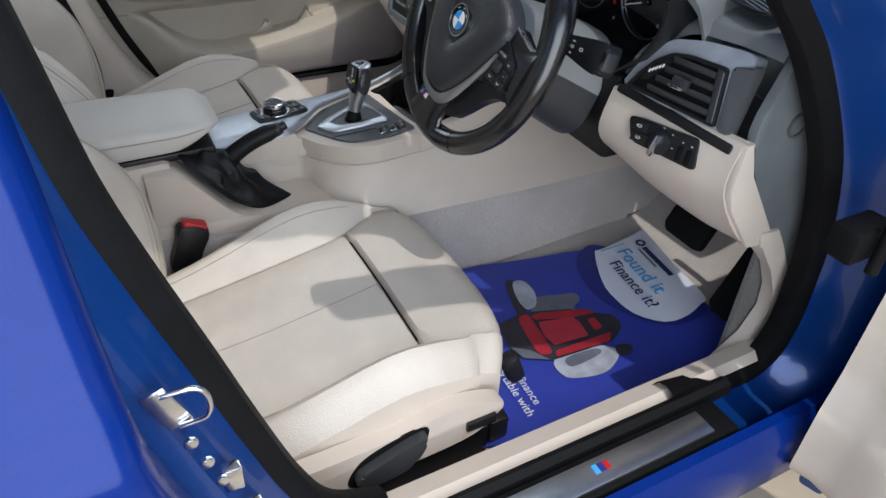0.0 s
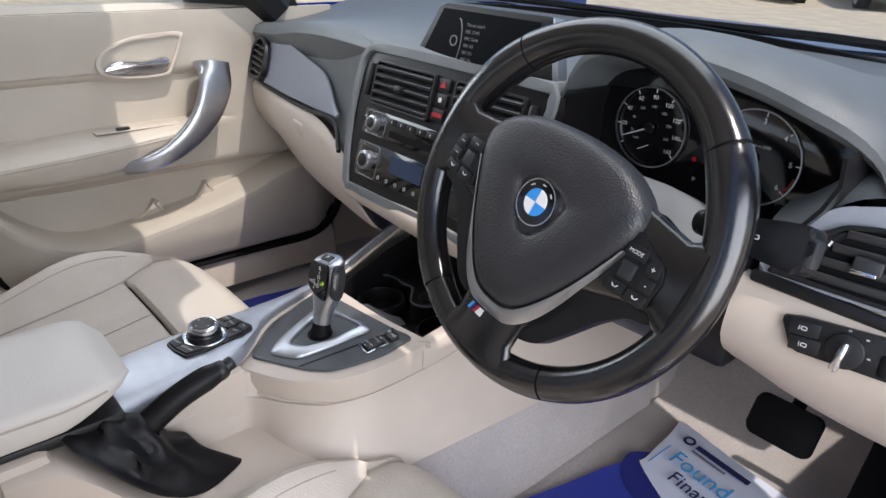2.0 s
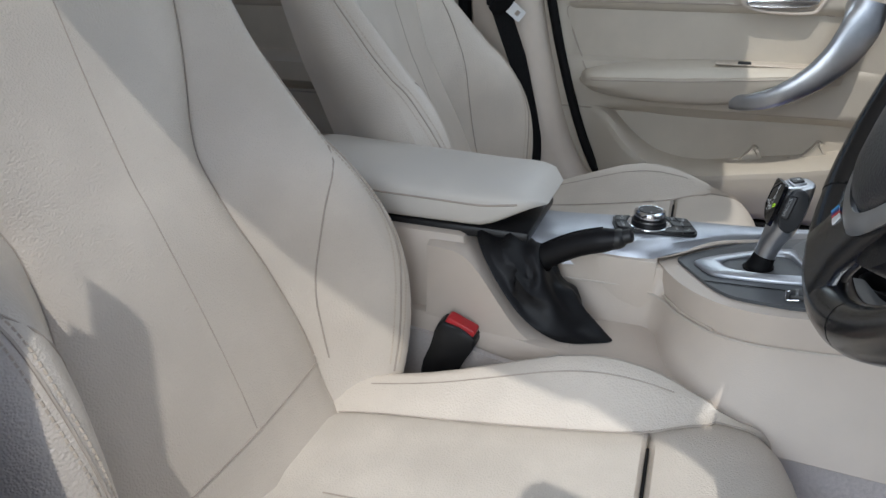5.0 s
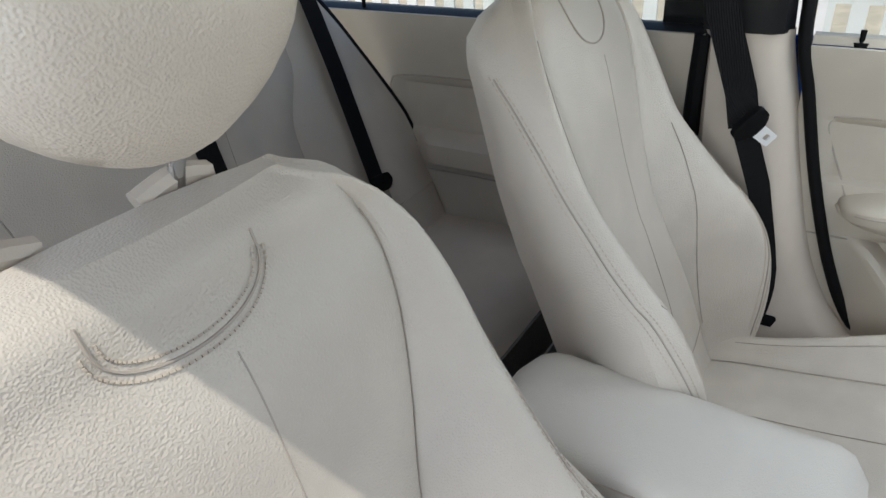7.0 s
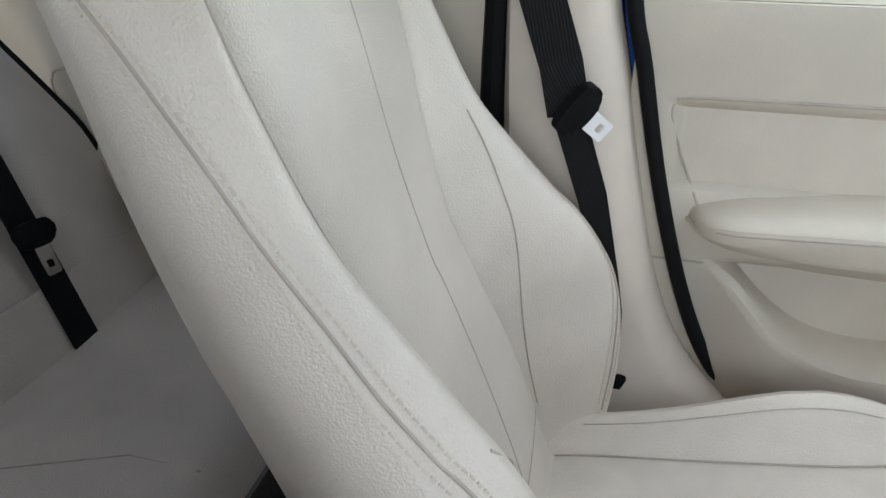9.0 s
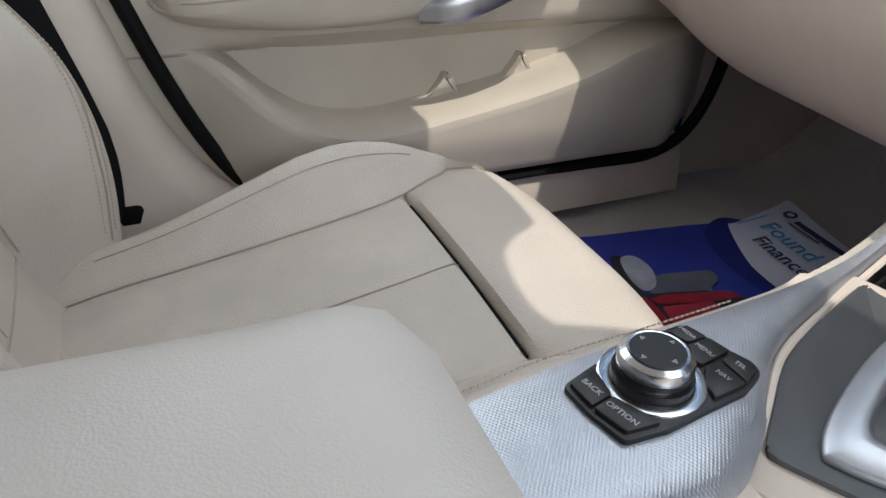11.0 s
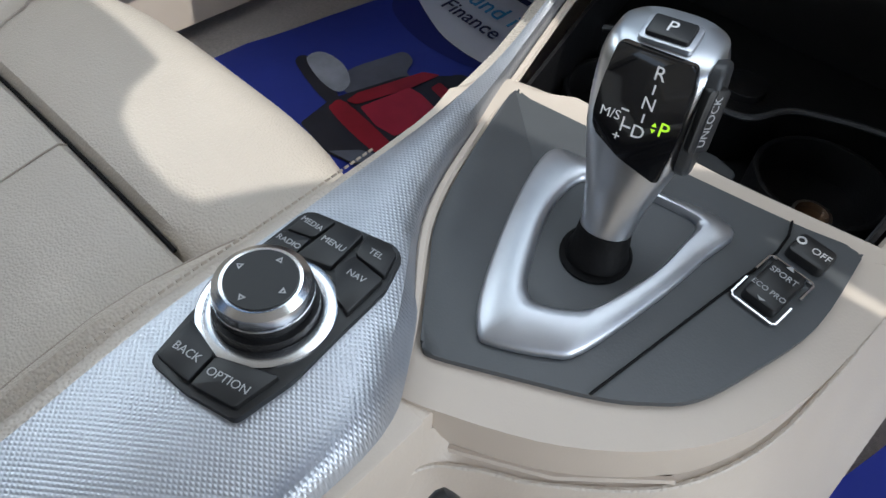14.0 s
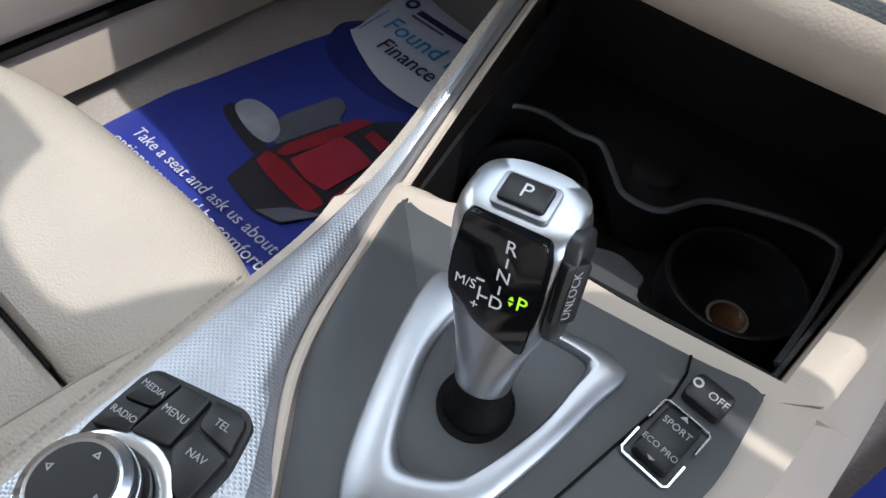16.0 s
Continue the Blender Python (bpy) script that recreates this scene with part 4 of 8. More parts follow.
# ---- steering wheel ----
def steering_wheel():
    s = thing("steering_wheel", "black leather sports steering wheel with silver trim", "steering wheel", (0.368, 0.05, 0.85))
    tilt, turn = radians(22), radians(-11)
    nrm = Vector((0, -math.cos(tilt), math.sin(tilt)))
    up = Vector((0, math.sin(tilt), math.cos(tilt)))
    rt = Vector((1, 0, 0))
    u = rt * math.cos(turn) + up * math.sin(turn)
    v = -rt * math.sin(turn) + up * math.cos(turn)
    c = Vector((0.371, 0.048, 0.868))
    M = basis(c, u, v)
    def at(x, y, h=0.0):
        return M @ Vector((x, y, h))
    R = 0.170
    def rim_arc(a0, a1, n, r, h=-0.028):
        pts = []
        rad = []
        for k in range(n + 1):
            a = radians(a0 + (a1 - a0) * k / n)
            pts.append(at(R * math.cos(a), R * math.sin(a) * 0.985, h))
            deg = math.degrees(a) % 360
            fat = 0.0
            for cc in (35, 145):
                dd = abs((deg - cc + 180) % 360 - 180)
                fat = max(fat, 0.003 * math.exp(-(dd / 18) ** 2))
            rad.append(r + fat)
        return tube(pts, rad, 16, flat=1.05)
    seams = [45, 135, 239, 301, 405]
    for a0, a1 in zip(seams, seams[1:]):
        part("rim", rim_arc(a0 + 0.35, a1 - 0.35, 34, 0.0165), WHEEL_LEATHER, s, "black leather rim, shiny with wear")
    for a in seams[:4]:
        part("rim_joint", rim_arc(a - 0.8, a + 0.8, 3, 0.0158), BLACK, s)
    # spokes
    def spoke(pts, w, th, name="spoke"):
        rows = []
        for (x, y, h), ww, tt in zip(pts, w, th):
            rows.append((Vector((x, y, h)), ww, tt))
        rings = []
        for i, (p, ww, tt) in enumerate(rows):
            q = rows[min(i + 1, len(rows) - 1)][0] - rows[max(i - 1, 0)][0]
            q.z = 0
            q.normalize()
            sd = Vector((-q.y, q.x, 0))
            rings.append([M @ (p + sd * ww * math.cos(a) * (abs(math.cos(a)) ** -0.3 if abs(math.cos(a)) > 0.01 else 1) + Vector((0, 0, tt * math.sin(a)))) for a in [2 * math.pi * k / 20 for k in range(20)]])
        return part(name, loft(rings), WHEEL_LEATHER, s, "black wheel spoke")
    for sg in (1, -1):
        spoke([(sg * 0.055, 0.0, -0.022), (sg * 0.085, 0.004, -0.022), (sg * 0.115, 0.006, -0.022), (sg * 0.14, 0.006, -0.021), (sg * 0.162, 0.006, -0.020)],
              [0.055, 0.048, 0.040, 0.036, 0.050], [0.014, 0.013, 0.012, 0.011, 0.012])
    spoke([(0, -0.06, -0.024), (0, -0.09, -0.022), (0, -0.115, -0.020), (0, -0.14, -0.019), (0, -0.163, -0.020)], [0.060, 0.050, 0.042, 0.040, 0.055], [0.014, 0.013, 0.012, 0.012, 0.012])
    # airbag cover: domed shield
    half = [(0.030, -0.099), (0.060, -0.063), (0.084, -0.020), (0.101, 0.022), (0.095, 0.047), (0.060, 0.068)]
    out = outline2([(0.0, -0.107)] + half + [(0.0, 0.075)] + [(-x, y) for x, y in half[::-1]], 5)
    rings = []
    for f, h in ((1.0, -0.030), (1.0, -0.012), (0.985, -0.006), (0.95, -0.001), (0.88, 0.003), (0.75, 0.0055), (0.55, 0.0065), (0.36, 0.0055), (0.30, 0.003), (0.285, 0.0005)):
        rings.append([at(x * f, (y + 0.012) * f - 0.012 * 1 + (0.012) * (1 - f) * 0.9, h) for x, y in out])
    ab = part("airbag_cover", loft(rings), AIRBAG, s, "grained black airbag cover")
    # silver V trim round the lower cover
    right = sorted([p for p in out if p[0] > 0 and p[1] < 0.008], key=lambda p: -p[1])
    left = sorted([p for p in out if p[0] <= 0 and p[1] < 0.008], key=lambda p: p[1])
    rows = []
    for (x, y) in right + left:
        d = Vector((x, y + 0.01)).normalized()
        wdt = 0.004 + 0.010 * S(-0.03, -0.10, y)
        rows.append([at(x + d.x * 0.001, y + d.y * 0.001, -0.004), at(x + d.x * (0.001 + wdt * 0.5), y + d.y * (0.001 + wdt * 0.5), -0.0045), at(x + d.x * (0.002 + wdt), y + d.y * (0.002 + wdt), -0.009), at(x + d.x * 0.001, y + d.y * 0.001, -0.02)])
    part("silver_trim", loft(rows), SILVER, s, "satin silver V trim")
    # roundel, drawn as plain shapes
    E0 = M @ Matrix.Rotation(-turn - radians(12), 4, "Z") @ Matrix.Translation((0, 0, 0.0012))
    em = part("badge", prism(disc(0.0225), 0.004, 0.001, E0), GLOSS_BLACK, s, "round badge, blue and white quarters in a black ring")
    part("badge_ring", ring_prism(disc(0.0228), disc(0.0216), 0.0048, E0), CHROME, em)
    for q in range(4):
        sec = [(0, 0)] + [(0.0132 * math.cos(radians(90 * q + a)), 0.0132 * math.sin(radians(90 * q + a))) for a in range(0, 91, 9)]
        part("badge_quarter", prism(sec, 0.0008, 0, E0, z0=0.0041), ROUNDEL_BLUE if q % 2 else ROUNDEL_WHITE, em)
    for k, ang in enumerate((135, 90, 45)):
        a = radians(ang)
        part("badge_mark", box(0.004, 0.0012, 0.0008, 0, E0 @ Matrix.Translation((0.0177 * math.cos(a), 0.0177 * math.sin(a), 0.0043)) @ Matrix.Rotation(a - math.pi / 2, 4, "Z")), INK_DIM, em)
    # spoke plates that carry the buttons
    plate = [(0.034, -0.128), (0.062, -0.118), (0.078, -0.098), (0.104, -0.062), (0.128, -0.040), (0.152, -0.036), (0.158, 0.026), (0.128, 0.040), (0.096, 0.050), (0.060, 0.0), (0.030, -0.08)]
    for sg in (1, -1):
        part("spoke_plate", prism(rounded([(sg * x, y) for x, y in plate][::sg], 0.010), 0.016, 0.005, M @ Matrix.Translation((0, 0, -0.034)), 3), DASH_DARK, s, "black moulded spoke plate")
        pod = part("button_pod", prism(rounded([(sg * x, y) for x, y in ((0.0925, -0.029), (0.138, -0.027), (0.142, 0.002), (0.136, 0.014), (0.100, 0.030))][::sg], 0.005), 0.006, 0.0015, M @ Matrix.Translation((0, 0, -0.0135))), BUTTON_BLACK, s, "black button pod")
        for (bx, by, bw, bh, ch) in ((0.1095, 0.0125, 0.0215, 0.0115, "MODE"), (0.1105, -0.0045, 0.0135, 0.0155, ""), (0.1305, 0.0075, 0.0125, 0.0125, "+"), (0.1320, -0.0065, 0.0130, 0.0125, "-"), (0.1075, -0.0215, 0.0190, 0.0110, "."), (0.1290, -0.0205, 0.0190, 0.0105, ".")):
            B = M @ Matrix.Translation((sg * bx, by, -0.0080)) @ Matrix.Rotation(sg * 0.07, 4, "Z")
            b = part("button", prism(rrect(bw, bh, 0.0018, 3), 0.0026 if ch else 0.005, 0.0008, B), BUTTON_BLACK if ch else SOFT_BLACK, pod)
            top = B @ Matrix.Translation((0, 0, 0.0028))
            if sg > 0 and len(ch) and ch != ".":
                lettering("legend", ch, 0.0052 if len(ch) > 1 else 0.0085, top, INK, b)
            elif ch == ".":
                part("legend", tube([top @ Vector(p) for p in ((-0.003, 0.0012, 0), (-0.0015, -0.0008, 0), (0.0015, -0.0008, 0), (0.003, 0.0012, 0))], 0.0006, 4), INK, b)
            elif sg < 0 and ch:
                part("legend", box(0.005, 0.0012, 0.0003, 0, top), INK_DIM, b)
    mb_ = M @ Matrix.Translation((-0.012, -0.1265, -0.0075))
    for k, mt in enumerate((MAT_CYAN, MAT_DEEP, RED)):
        part("badge_stripe", prism([(-0.010 + 0.004 * k, -0.004), (-0.007 + 0.004 * k, -0.004), (-0.004 + 0.004 * k, 0.004), (-0.007 + 0.004 * k, 0.004)], 0.001, 0, mb_), mt, s)
    part("badge_letter", prism([(0.002, -0.004), (0.010, -0.004), (0.011, 0.004), (0.005, 0.004)], 0.001, 0, mb_), ROUNDEL_WHITE, s)
    # column shroud and stalks
    col = thing("steering_column", "grey and black steering column shroud with stalks", "steering column", (0.37, 0.12, 0.8))
    axis = -nrm
    rings = []
    for d, w, h, off in ((0.030, 0.058, 0.050, 0.0), (0.05, 0.066, 0.058, -0.005), (0.09, 0.075, 0.068, -0.012), (0.15, 0.085, 0.078, -0.02), (0.22, 0.09, 0.085, -0.03)):
        o = c + axis * d + up * off
        rings.append([o + rt * w * abs(math.cos(a)) ** 0.6 * math.copysign(1, math.cos(a)) + up * h * abs(math.sin(a)) ** 0.6 * math.copysign(1, math.sin(a)) for a in [2 * math.pi * k / 28 for k in range(28)]])
    part("upper_shroud", grid([r[0:15] for r in rings]), GREY_SHROUD, col, "grey plastic upper column cover")
    part("lower_shroud", grid([r[14:] + r[:1] for r in rings]), SOFT_BLACK, col, "black plastic lower column cover")
    for sg in (1, -1):
        m0 = basis(c + axis * 0.085 + up * 0.012 + rt * sg * (0.113 if sg > 0 else 0.06) + up * (0.020 if sg > 0 else 0.0), (sg, 0, 0.08), up)
        st = part("stalk", prism(outline2([(0.0, -0.010), (0.03, -0.013), (0.085, -0.022), (0.102, -0.018), (0.104, 0.012), (0.09, 0.018), (0.03, 0.012), (0.0, 0.010)], 4), 0.024, 0.007, m0 @ Matrix.Translation((0, 0, -0.012))), DASH_DARK, col, "black wiper stalk" if sg > 0 else "black indicator stalk")
        if sg > 0:
            part("stalk_end", box(0.012, 0.026, 0.020, 0.004, m0 @ Matrix.Translation((0.101, -0.003, 0.002))), SOFT_BLACK, st)
            part("stalk_wheel", box(0.012, 0.014, 0.008, 0.003, m0 @ Matrix.Translation((0.022, -0.001, 0.012))), BLACK, st)
            for k, (px, py, pw, ph) in enumerate(((0.040, 0.006, 0.004, 0.0018), (0.040, -0.001, 0.005, 0.004), (0.040, -0.009, 0.004, 0.0018), (0.058, -0.001, 0.006, 0.004))):
                part("legend", ring_prism(rrect(pw, ph, 0.0006, 2, px, py), rrect(pw - 0.0014, max(0.0006, ph - 0.0014), 0.0002, 2, px, py), 0.0004, m0 @ Matrix.Translation((0, 0, 0.0121))), INK, st)
    for k in range(3):
        part("legend", box(0.003 + 0.004 * (k == 1), 0.0008, 0.004, 0, basis(c + axis * 0.07 - up * 0.07 + rt * (0.02 + 0.014 * k), rt, nrm)), INK_DIM, col)
    return s


steering_wheel()


# ---- dashboard ----
dash = thing("dashboard", "charcoal grained dashboard with silver and beige trim", "dashboard", (0.0, 0.3, 0.6))
LIP_Y = [(-0.74, 0.30), (-0.6, 0.285), (-0.45, 0.26), (-0.30, 0.235), (-0.18, 0.225), (0.0, 0.24), (0.17, 0.24), (0.205, 0.25), (0.235, 0.375), (0.38, 0.385), (0.53, 0.375), (0.565, 0.315), (0.60, 0.318), (0.65, 0.325), (0.74, 0.345)]
LIP_Z = [(-0.74, 0.895), (-0.6, 0.905), (-0.45, 0.928), (-0.30, 0.940), (-0.18, 0.940), (0.0, 0.925), (0.2, 0.925), (0.35, 0.935), (0.52, 0.915), (0.6, 0.912), (0.74, 0.90)]


def dash_top():
    rows = []
    for k in range(75):
        x = -0.74 + 1.48 * k / 74
        ly, lz = curve(LIP_Y, x), curve(LIP_Z, x)
        end = 0.76 - 0.12 * (abs(x) / 0.74) ** 2
        r = []
        face = [(0.045, -0.10), (0.022, -0.065), (0.008, -0.035), (0.0, -0.016), (0.006, -0.004), (0.022, 0.004)]
        r += [(x, ly + a, lz + b) for a, b in face]
        for q in range(1, 13):
            t = q / 12
            y = ly + 0.022 + (end - ly - 0.022) * t
            z = lz + 0.004 + (0.955 - lz - 0.004) * S(0, 1.1, t) - 0.01 * math.sin(math.pi * t) * 0.6
            r.append((x, y, z))
        rows.append(r)
    return thick(grid(rows), 0.006)


part("upper_pad", dash_top(), DASH, dash, "charcoal grained soft upper dash")


def hood():
    """Arched hood over the instruments."""
    rows = []
    n = 44
    for k in range(n + 1):
        t = k / n
        x = 0.205 + 0.388 * t
        top = curve([(0.205, 0.905), (0.222, 0.955), (0.25, 0.988), (0.32, 1.003), (0.38, 1.001), (0.45, 0.990), (0.51, 0.972), (0.55, 0.953), (0.578, 0.928), (0.594, 0.895)], x)
        ly = 0.248 + 0.05 * (t - 0.42) ** 2 + 0.02 * S(0.75, 1.0, t)
        r = [(x, ly + 0.09, top - 0.046), (x, ly + 0.04, top - 0.038), (x, ly + 0.010, top - 0.031), (x, ly + 0.001, top - 0.022), (x, ly + 0.001, top - 0.012), (x, ly + 0.010, top - 0.003), (x, ly + 0.028, top + 0.001), (x, ly + 0.05, top + 0.003)]
        for q in range(1, 9):
            s = q / 8
            r.append((x, ly + 0.05 + 0.30 * s, top + 0.003 + (0.945 - top) * S(0.05, 1.05, s)))
        rows.append(r)
    return thick(grid(rows), 0.004)


part("instrument_hood", hood(), DASH, dash, "grained hood over the instruments")


def binnacle():
    b = part("instrument_face", prism([(0.225, 0.79), (0.545, 0.79), (0.556, 0.895), (0.52, 0.930), (0.45, 0.958), (0.37, 0.978), (0.28, 0.978), (0.24, 0.955), (0.225, 0.92)], 0.02, 0.003, basis((0, 0.345, 0), (1, 0, 0), (0, 0, 1))), GLOSS_BLACK, dash, "black instrument face")
    part("binnacle_wall", thick(grid([[(x, y, z) for y in (0.245, 0.33)] for x, z in [(0.232, 0.925), (0.226, 0.90), (0.226, 0.84), (0.25, 0.80), (0.35, 0.79), (0.48, 0.80), (0.525, 0.835), (0.548, 0.872), (0.558, 0.898), (0.556, 0.925)]]), 0.004), DASH_DARK, b)
    def gauge(cx, cz, r, nums, a0, a1, needle, small):
        G = basis((cx, 0.3235, cz), (1, 0, 0), (0, 0, 1))
        g = part("gauge", ring_prism(disc(r, 60), disc(r - 0.0016, 60), 0.003, G), SILVER, b, "silver-ringed dial with white numbers")
        for i, tx in enumerate(nums):
            a = radians(a0 + (a1 - a0) * i / (len(nums) - 1))
            if tx:
                lettering("numeral", tx, 0.0085 if len(tx) < 2 else 0.0075, G @ Matrix.Translation(((r - 0.0125) * math.cos(a), (r - 0.0125) * math.sin(a), 0.0006)), INK, g)
            part("tick", box(0.005, 0.0011, 0.0006, 0, G @ Matrix.Rotation(a, 4, "Z") @ Matrix.Translation((r - 0.0045, 0, 0.0006))), INK, g)
        for i, tx in enumerate(small):
            a = radians(a0 + (a1 - a0) * (i + 0.5) / len(small))
            lettering("numeral", tx, 0.005, G @ Matrix.Translation(((r - 0.024) * math.cos(a), (r - 0.024) * math.sin(a), 0.0006)), INK_DIM, g)
        a = radians(needle)
        part("needle", prism([(-0.006, -0.001), (r - 0.010, -0.0006), (r - 0.010, 0.0006), (-0.006, 0.001)], 0.0012, 0, G @ Matrix.Rotation(a, 4, "Z") @ Matrix.Translation((0, 0, 0.002))), INK, g)
        part("needle_hub", prism(disc(0.006, 20), 0.004, 0.001, G @ Matrix.Translation((0, 0, 0.001))), DASH_DARK, g)
        return G, g
    G, g = gauge(0.303, 0.886, 0.050, ["", "20", "40", "60", "80", "100", "120", "140", "160"], 215, -40, 205, ["20", "60", "100", "140", "180", "200", "240"])
    lettering("legend", "mph", 0.005, G @ Matrix.Translation((-0.018, -0.016, 0.0006)), INK_DIM, g)
    part("fuel_needle", box(0.016, 0.001, 0.001, 0, G @ Matrix.Translation((-0.006, -0.026, 0.0008)) @ Matrix.Rotation(0.5, 4, "Z")), INK, g)
    G, g = gauge(0.437, 0.882, 0.054, ["", "1", "2", "3", "4", "5", "6"], 205, -38, 200, [])
    lettering("legend", "1/min x 1000", 0.005, G @ Matrix.Translation((0.004, 0.014, 0.0006)), INK_DIM, g)
    part("red_zone", ring_prism([(0.0505 * math.cos(radians(a)), 0.0505 * math.sin(radians(a))) for a in range(-42, -10, 4)] + [(0.0485 * math.cos(radians(a)), 0.0485 * math.sin(radians(a))) for a in range(-14, -44, -4)],
         [(0.0495 * math.cos(radians(a)), 0.0495 * math.sin(radians(a))) for a in range(-42, -10, 4)] + [(0.0488 * math.cos(radians(a)), 0.0488 * math.sin(radians(a))) for a in range(-14, -44, -4)], 0.0006, G), RED, g)
    part("warning_lamp", prism(disc(0.003, 10), 0.001, 0, basis((0.368, 0.3245, 0.862), (1, 0, 0), (0, 0, 1))), RED, b)
    lettering("lcd_text", "P", 0.008, basis((0.372, 0.3235, 0.838), (1, 0, 0), (0, 0, 1)), INK_DIM, b)


binnacle()

# display screen
SM = basis((0.022, 0.285, 0.950), (1, 0, 0), (0, 0.22, 1))
sc = part("display", prism([(-0.126, -0.046), (0.174, -0.040), (0.143, 0.046), (0.134, 0.052), (-0.066, 0.051), (-0.080, 0.045)], 0.022, 0.004, SM @ Matrix.Translation((0, 0, -0.01))), DASH_DARK, dash, "dark dashboard display with a grey bezel")
part("display_glass", prism([(-0.104, -0.038), (0.128, -0.036), (0.124, 0.043), (-0.068, 0.043)], 0.001, 0, SM @ Matrix.Translation((0, 0, 0.0122))), SCREEN, sc, "dark screen showing a dim radio list")
part("display_edge", prism([(0.166, -0.044), (0.178, -0.044), (0.149, 0.050), (0.141, 0.052)], 0.02, 0.002, SM @ Matrix.Translation((0, 0, -0.008))), SILVER, sc)
for k, tx in enumerate(("Manual search", "BBC CWR", "BBC Guild", "BBC R2", "BBC R3", "BBC R4", "Capital")):
    lettering("screen_text", tx, 0.0066, SM @ Matrix.Translation((-0.012, 0.025 - 0.0097 * k, 0.0134)), INK_FAINT, sc, "LEFT")
part("screen_arc", tube([SM @ Vector((-0.030 + 0.012 * math.cos(a), -0.002 + 0.034 * math.sin(a), 0.0136)) for a in [-1.5 + 0.2 * k for k in range(16)]], 0.0007, 4), INK_FAINT, sc)
part("screen_knob", ring_prism(disc(0.008, 20, -0.034, 0.0), disc(0.006, 20, -0.034, 0.0), 0.0006, SM @ Matrix.Translation((0, 0, 0.0132))), INK_FAINT, sc)

# centre stack
CT, CB = Vector((0.042, 0.222, 0.925)), Vector((0.042, 0.166, 0.725))
CM = basis((0.042, 0.194, 0.825), (1, 0, 0), CT - CB)
surround = outline2([(-0.185, 0.095), (-0.150, 0.103), (0.0, 0.104), (0.165, 0.103), (0.188, 0.095), (0.180, 0.04), (0.168, -0.03), (0.155, -0.10), (0.0, -0.104), (-0.150, -0.104), (-0.172, -0.098), (-0.190, -0.02), (-0.192, 0.06)], 4)
stack = part("centre_panel", prism(surround, 0.05, 0.004, CM @ Matrix.Translation((0, 0, -0.046))), DASH_DARK, dash, "black centre stack with vents, radio and climate panels")
part("stack_frame", ring_prism(surround, inset2(surround, 0.013), 0.007, CM @ Matrix.Translation((0, 0, 0.002)), 0.0025), DASH, stack, "grey satin surround")


def vent(m, w, h, parent, n=5):
    v = part("air_vent", ring_prism(rrect(w, h, 0.006), rrect(w - 0.008, h - 0.008, 0.004), 0.008, m, 0.001), DASH_DARK, parent, "black air vent with slats")
    part("vent_well", box(w - 0.006, h - 0.006, 0.002, 0, m @ Matrix.Translation((0, 0, 0.001))), BLACK, v)
    for k in range(n):
        y = -h / 2 + (k + 0.8) * h / (n + 0.6)
        part("slat", box(w - 0.010, 0.0045, 0.008, 0.001, m @ Matrix.Translation((0, y, 0.006)) @ Matrix.Rotation(0.5, 4, "X")), SOFT_BLACK, v)
    part("vent_tab", box(0.018, 0.010, 0.010, 0.002, m @ Matrix.Translation((0.0, -0.001, 0.010))), DASH_DARK, v)
    return v


vent(CM @ Matrix.Translation((-0.083, 0.058, 0.004)), 0.140, 0.068, stack)
v2 = vent(CM @ Matrix.Translation((0.094, 0.058, 0.004)), 0.130, 0.068, stack)
part("tab_chrome", box(0.022, 0.006, 0.004, 0.001, CM @ Matrix.Translation((0.072, 0.052, 0.018))), CHROME, v2)
for sx in (-0.166, 0.171):
    part("thumb_wheel", box(0.010, 0.050, 0.010, 0.003, CM @ Matrix.Translation((sx, 0.060, 0.008))), DASH_DARK, stack)
for k, (mt, lg) in enumerate(((RED, "hazard"), (INK, "lock"), (RED, "strip"))):
    b = part("button", prism(rrect(0.026, 0.018, 0.002, 3), 0.004, 0.001, CM @ Matrix.Translation((0.002, 0.080 - 0.021 * k, 0.004))), DASH_DARK, stack)
    sym = [(-0.006, -0.004), (0.006, -0.004), (0, 0.006)] if k == 0 else ([(-0.003, -0.003), (0.003, -0.003), (0.003, 0.003), (-0.003, 0.003)] if k == 1 else [(-0.010, -0.003), (0.010, -0.003), (0.010, 0.003), (-0.010, 0.003)])
    part("symbol", prism(sym, 0.0005, 0, CM @ Matrix.Translation((0.002, 0.080 - 0.021 * k, 0.0082))), mt, b)


def console_unit(yc, h, knob_r, name, lab):
    U = CM @ Matrix.Translation((-0.010, yc, 0.004))
    pn = part(name, prism(rrect(0.30, h, 0.005), 0.004, 0.001, U), GLOSS_BLACK, stack, lab)
    part("unit_edge", ring_prism(rrect(0.050, h - 0.004, 0.006, 4, -0.118, 0), rrect(0.048, h - 0.006, 0.005, 4, -0.118, 0), 0.0052, U), SILVER, pn)
    kn = part("knob", prism(disc(knob_r, 28), 0.012, 0.002, U @ Matrix.Translation((-0.118, 0, 0.003))), SILVER, pn, "silver rotary knob")
    part("knob_cap", prism(disc(knob_r * 0.68, 24), 0.001, 0.0004, U @ Matrix.Translation((-0.118, 0, 0.0152))), DASH_DARK, kn)
    return U, pn


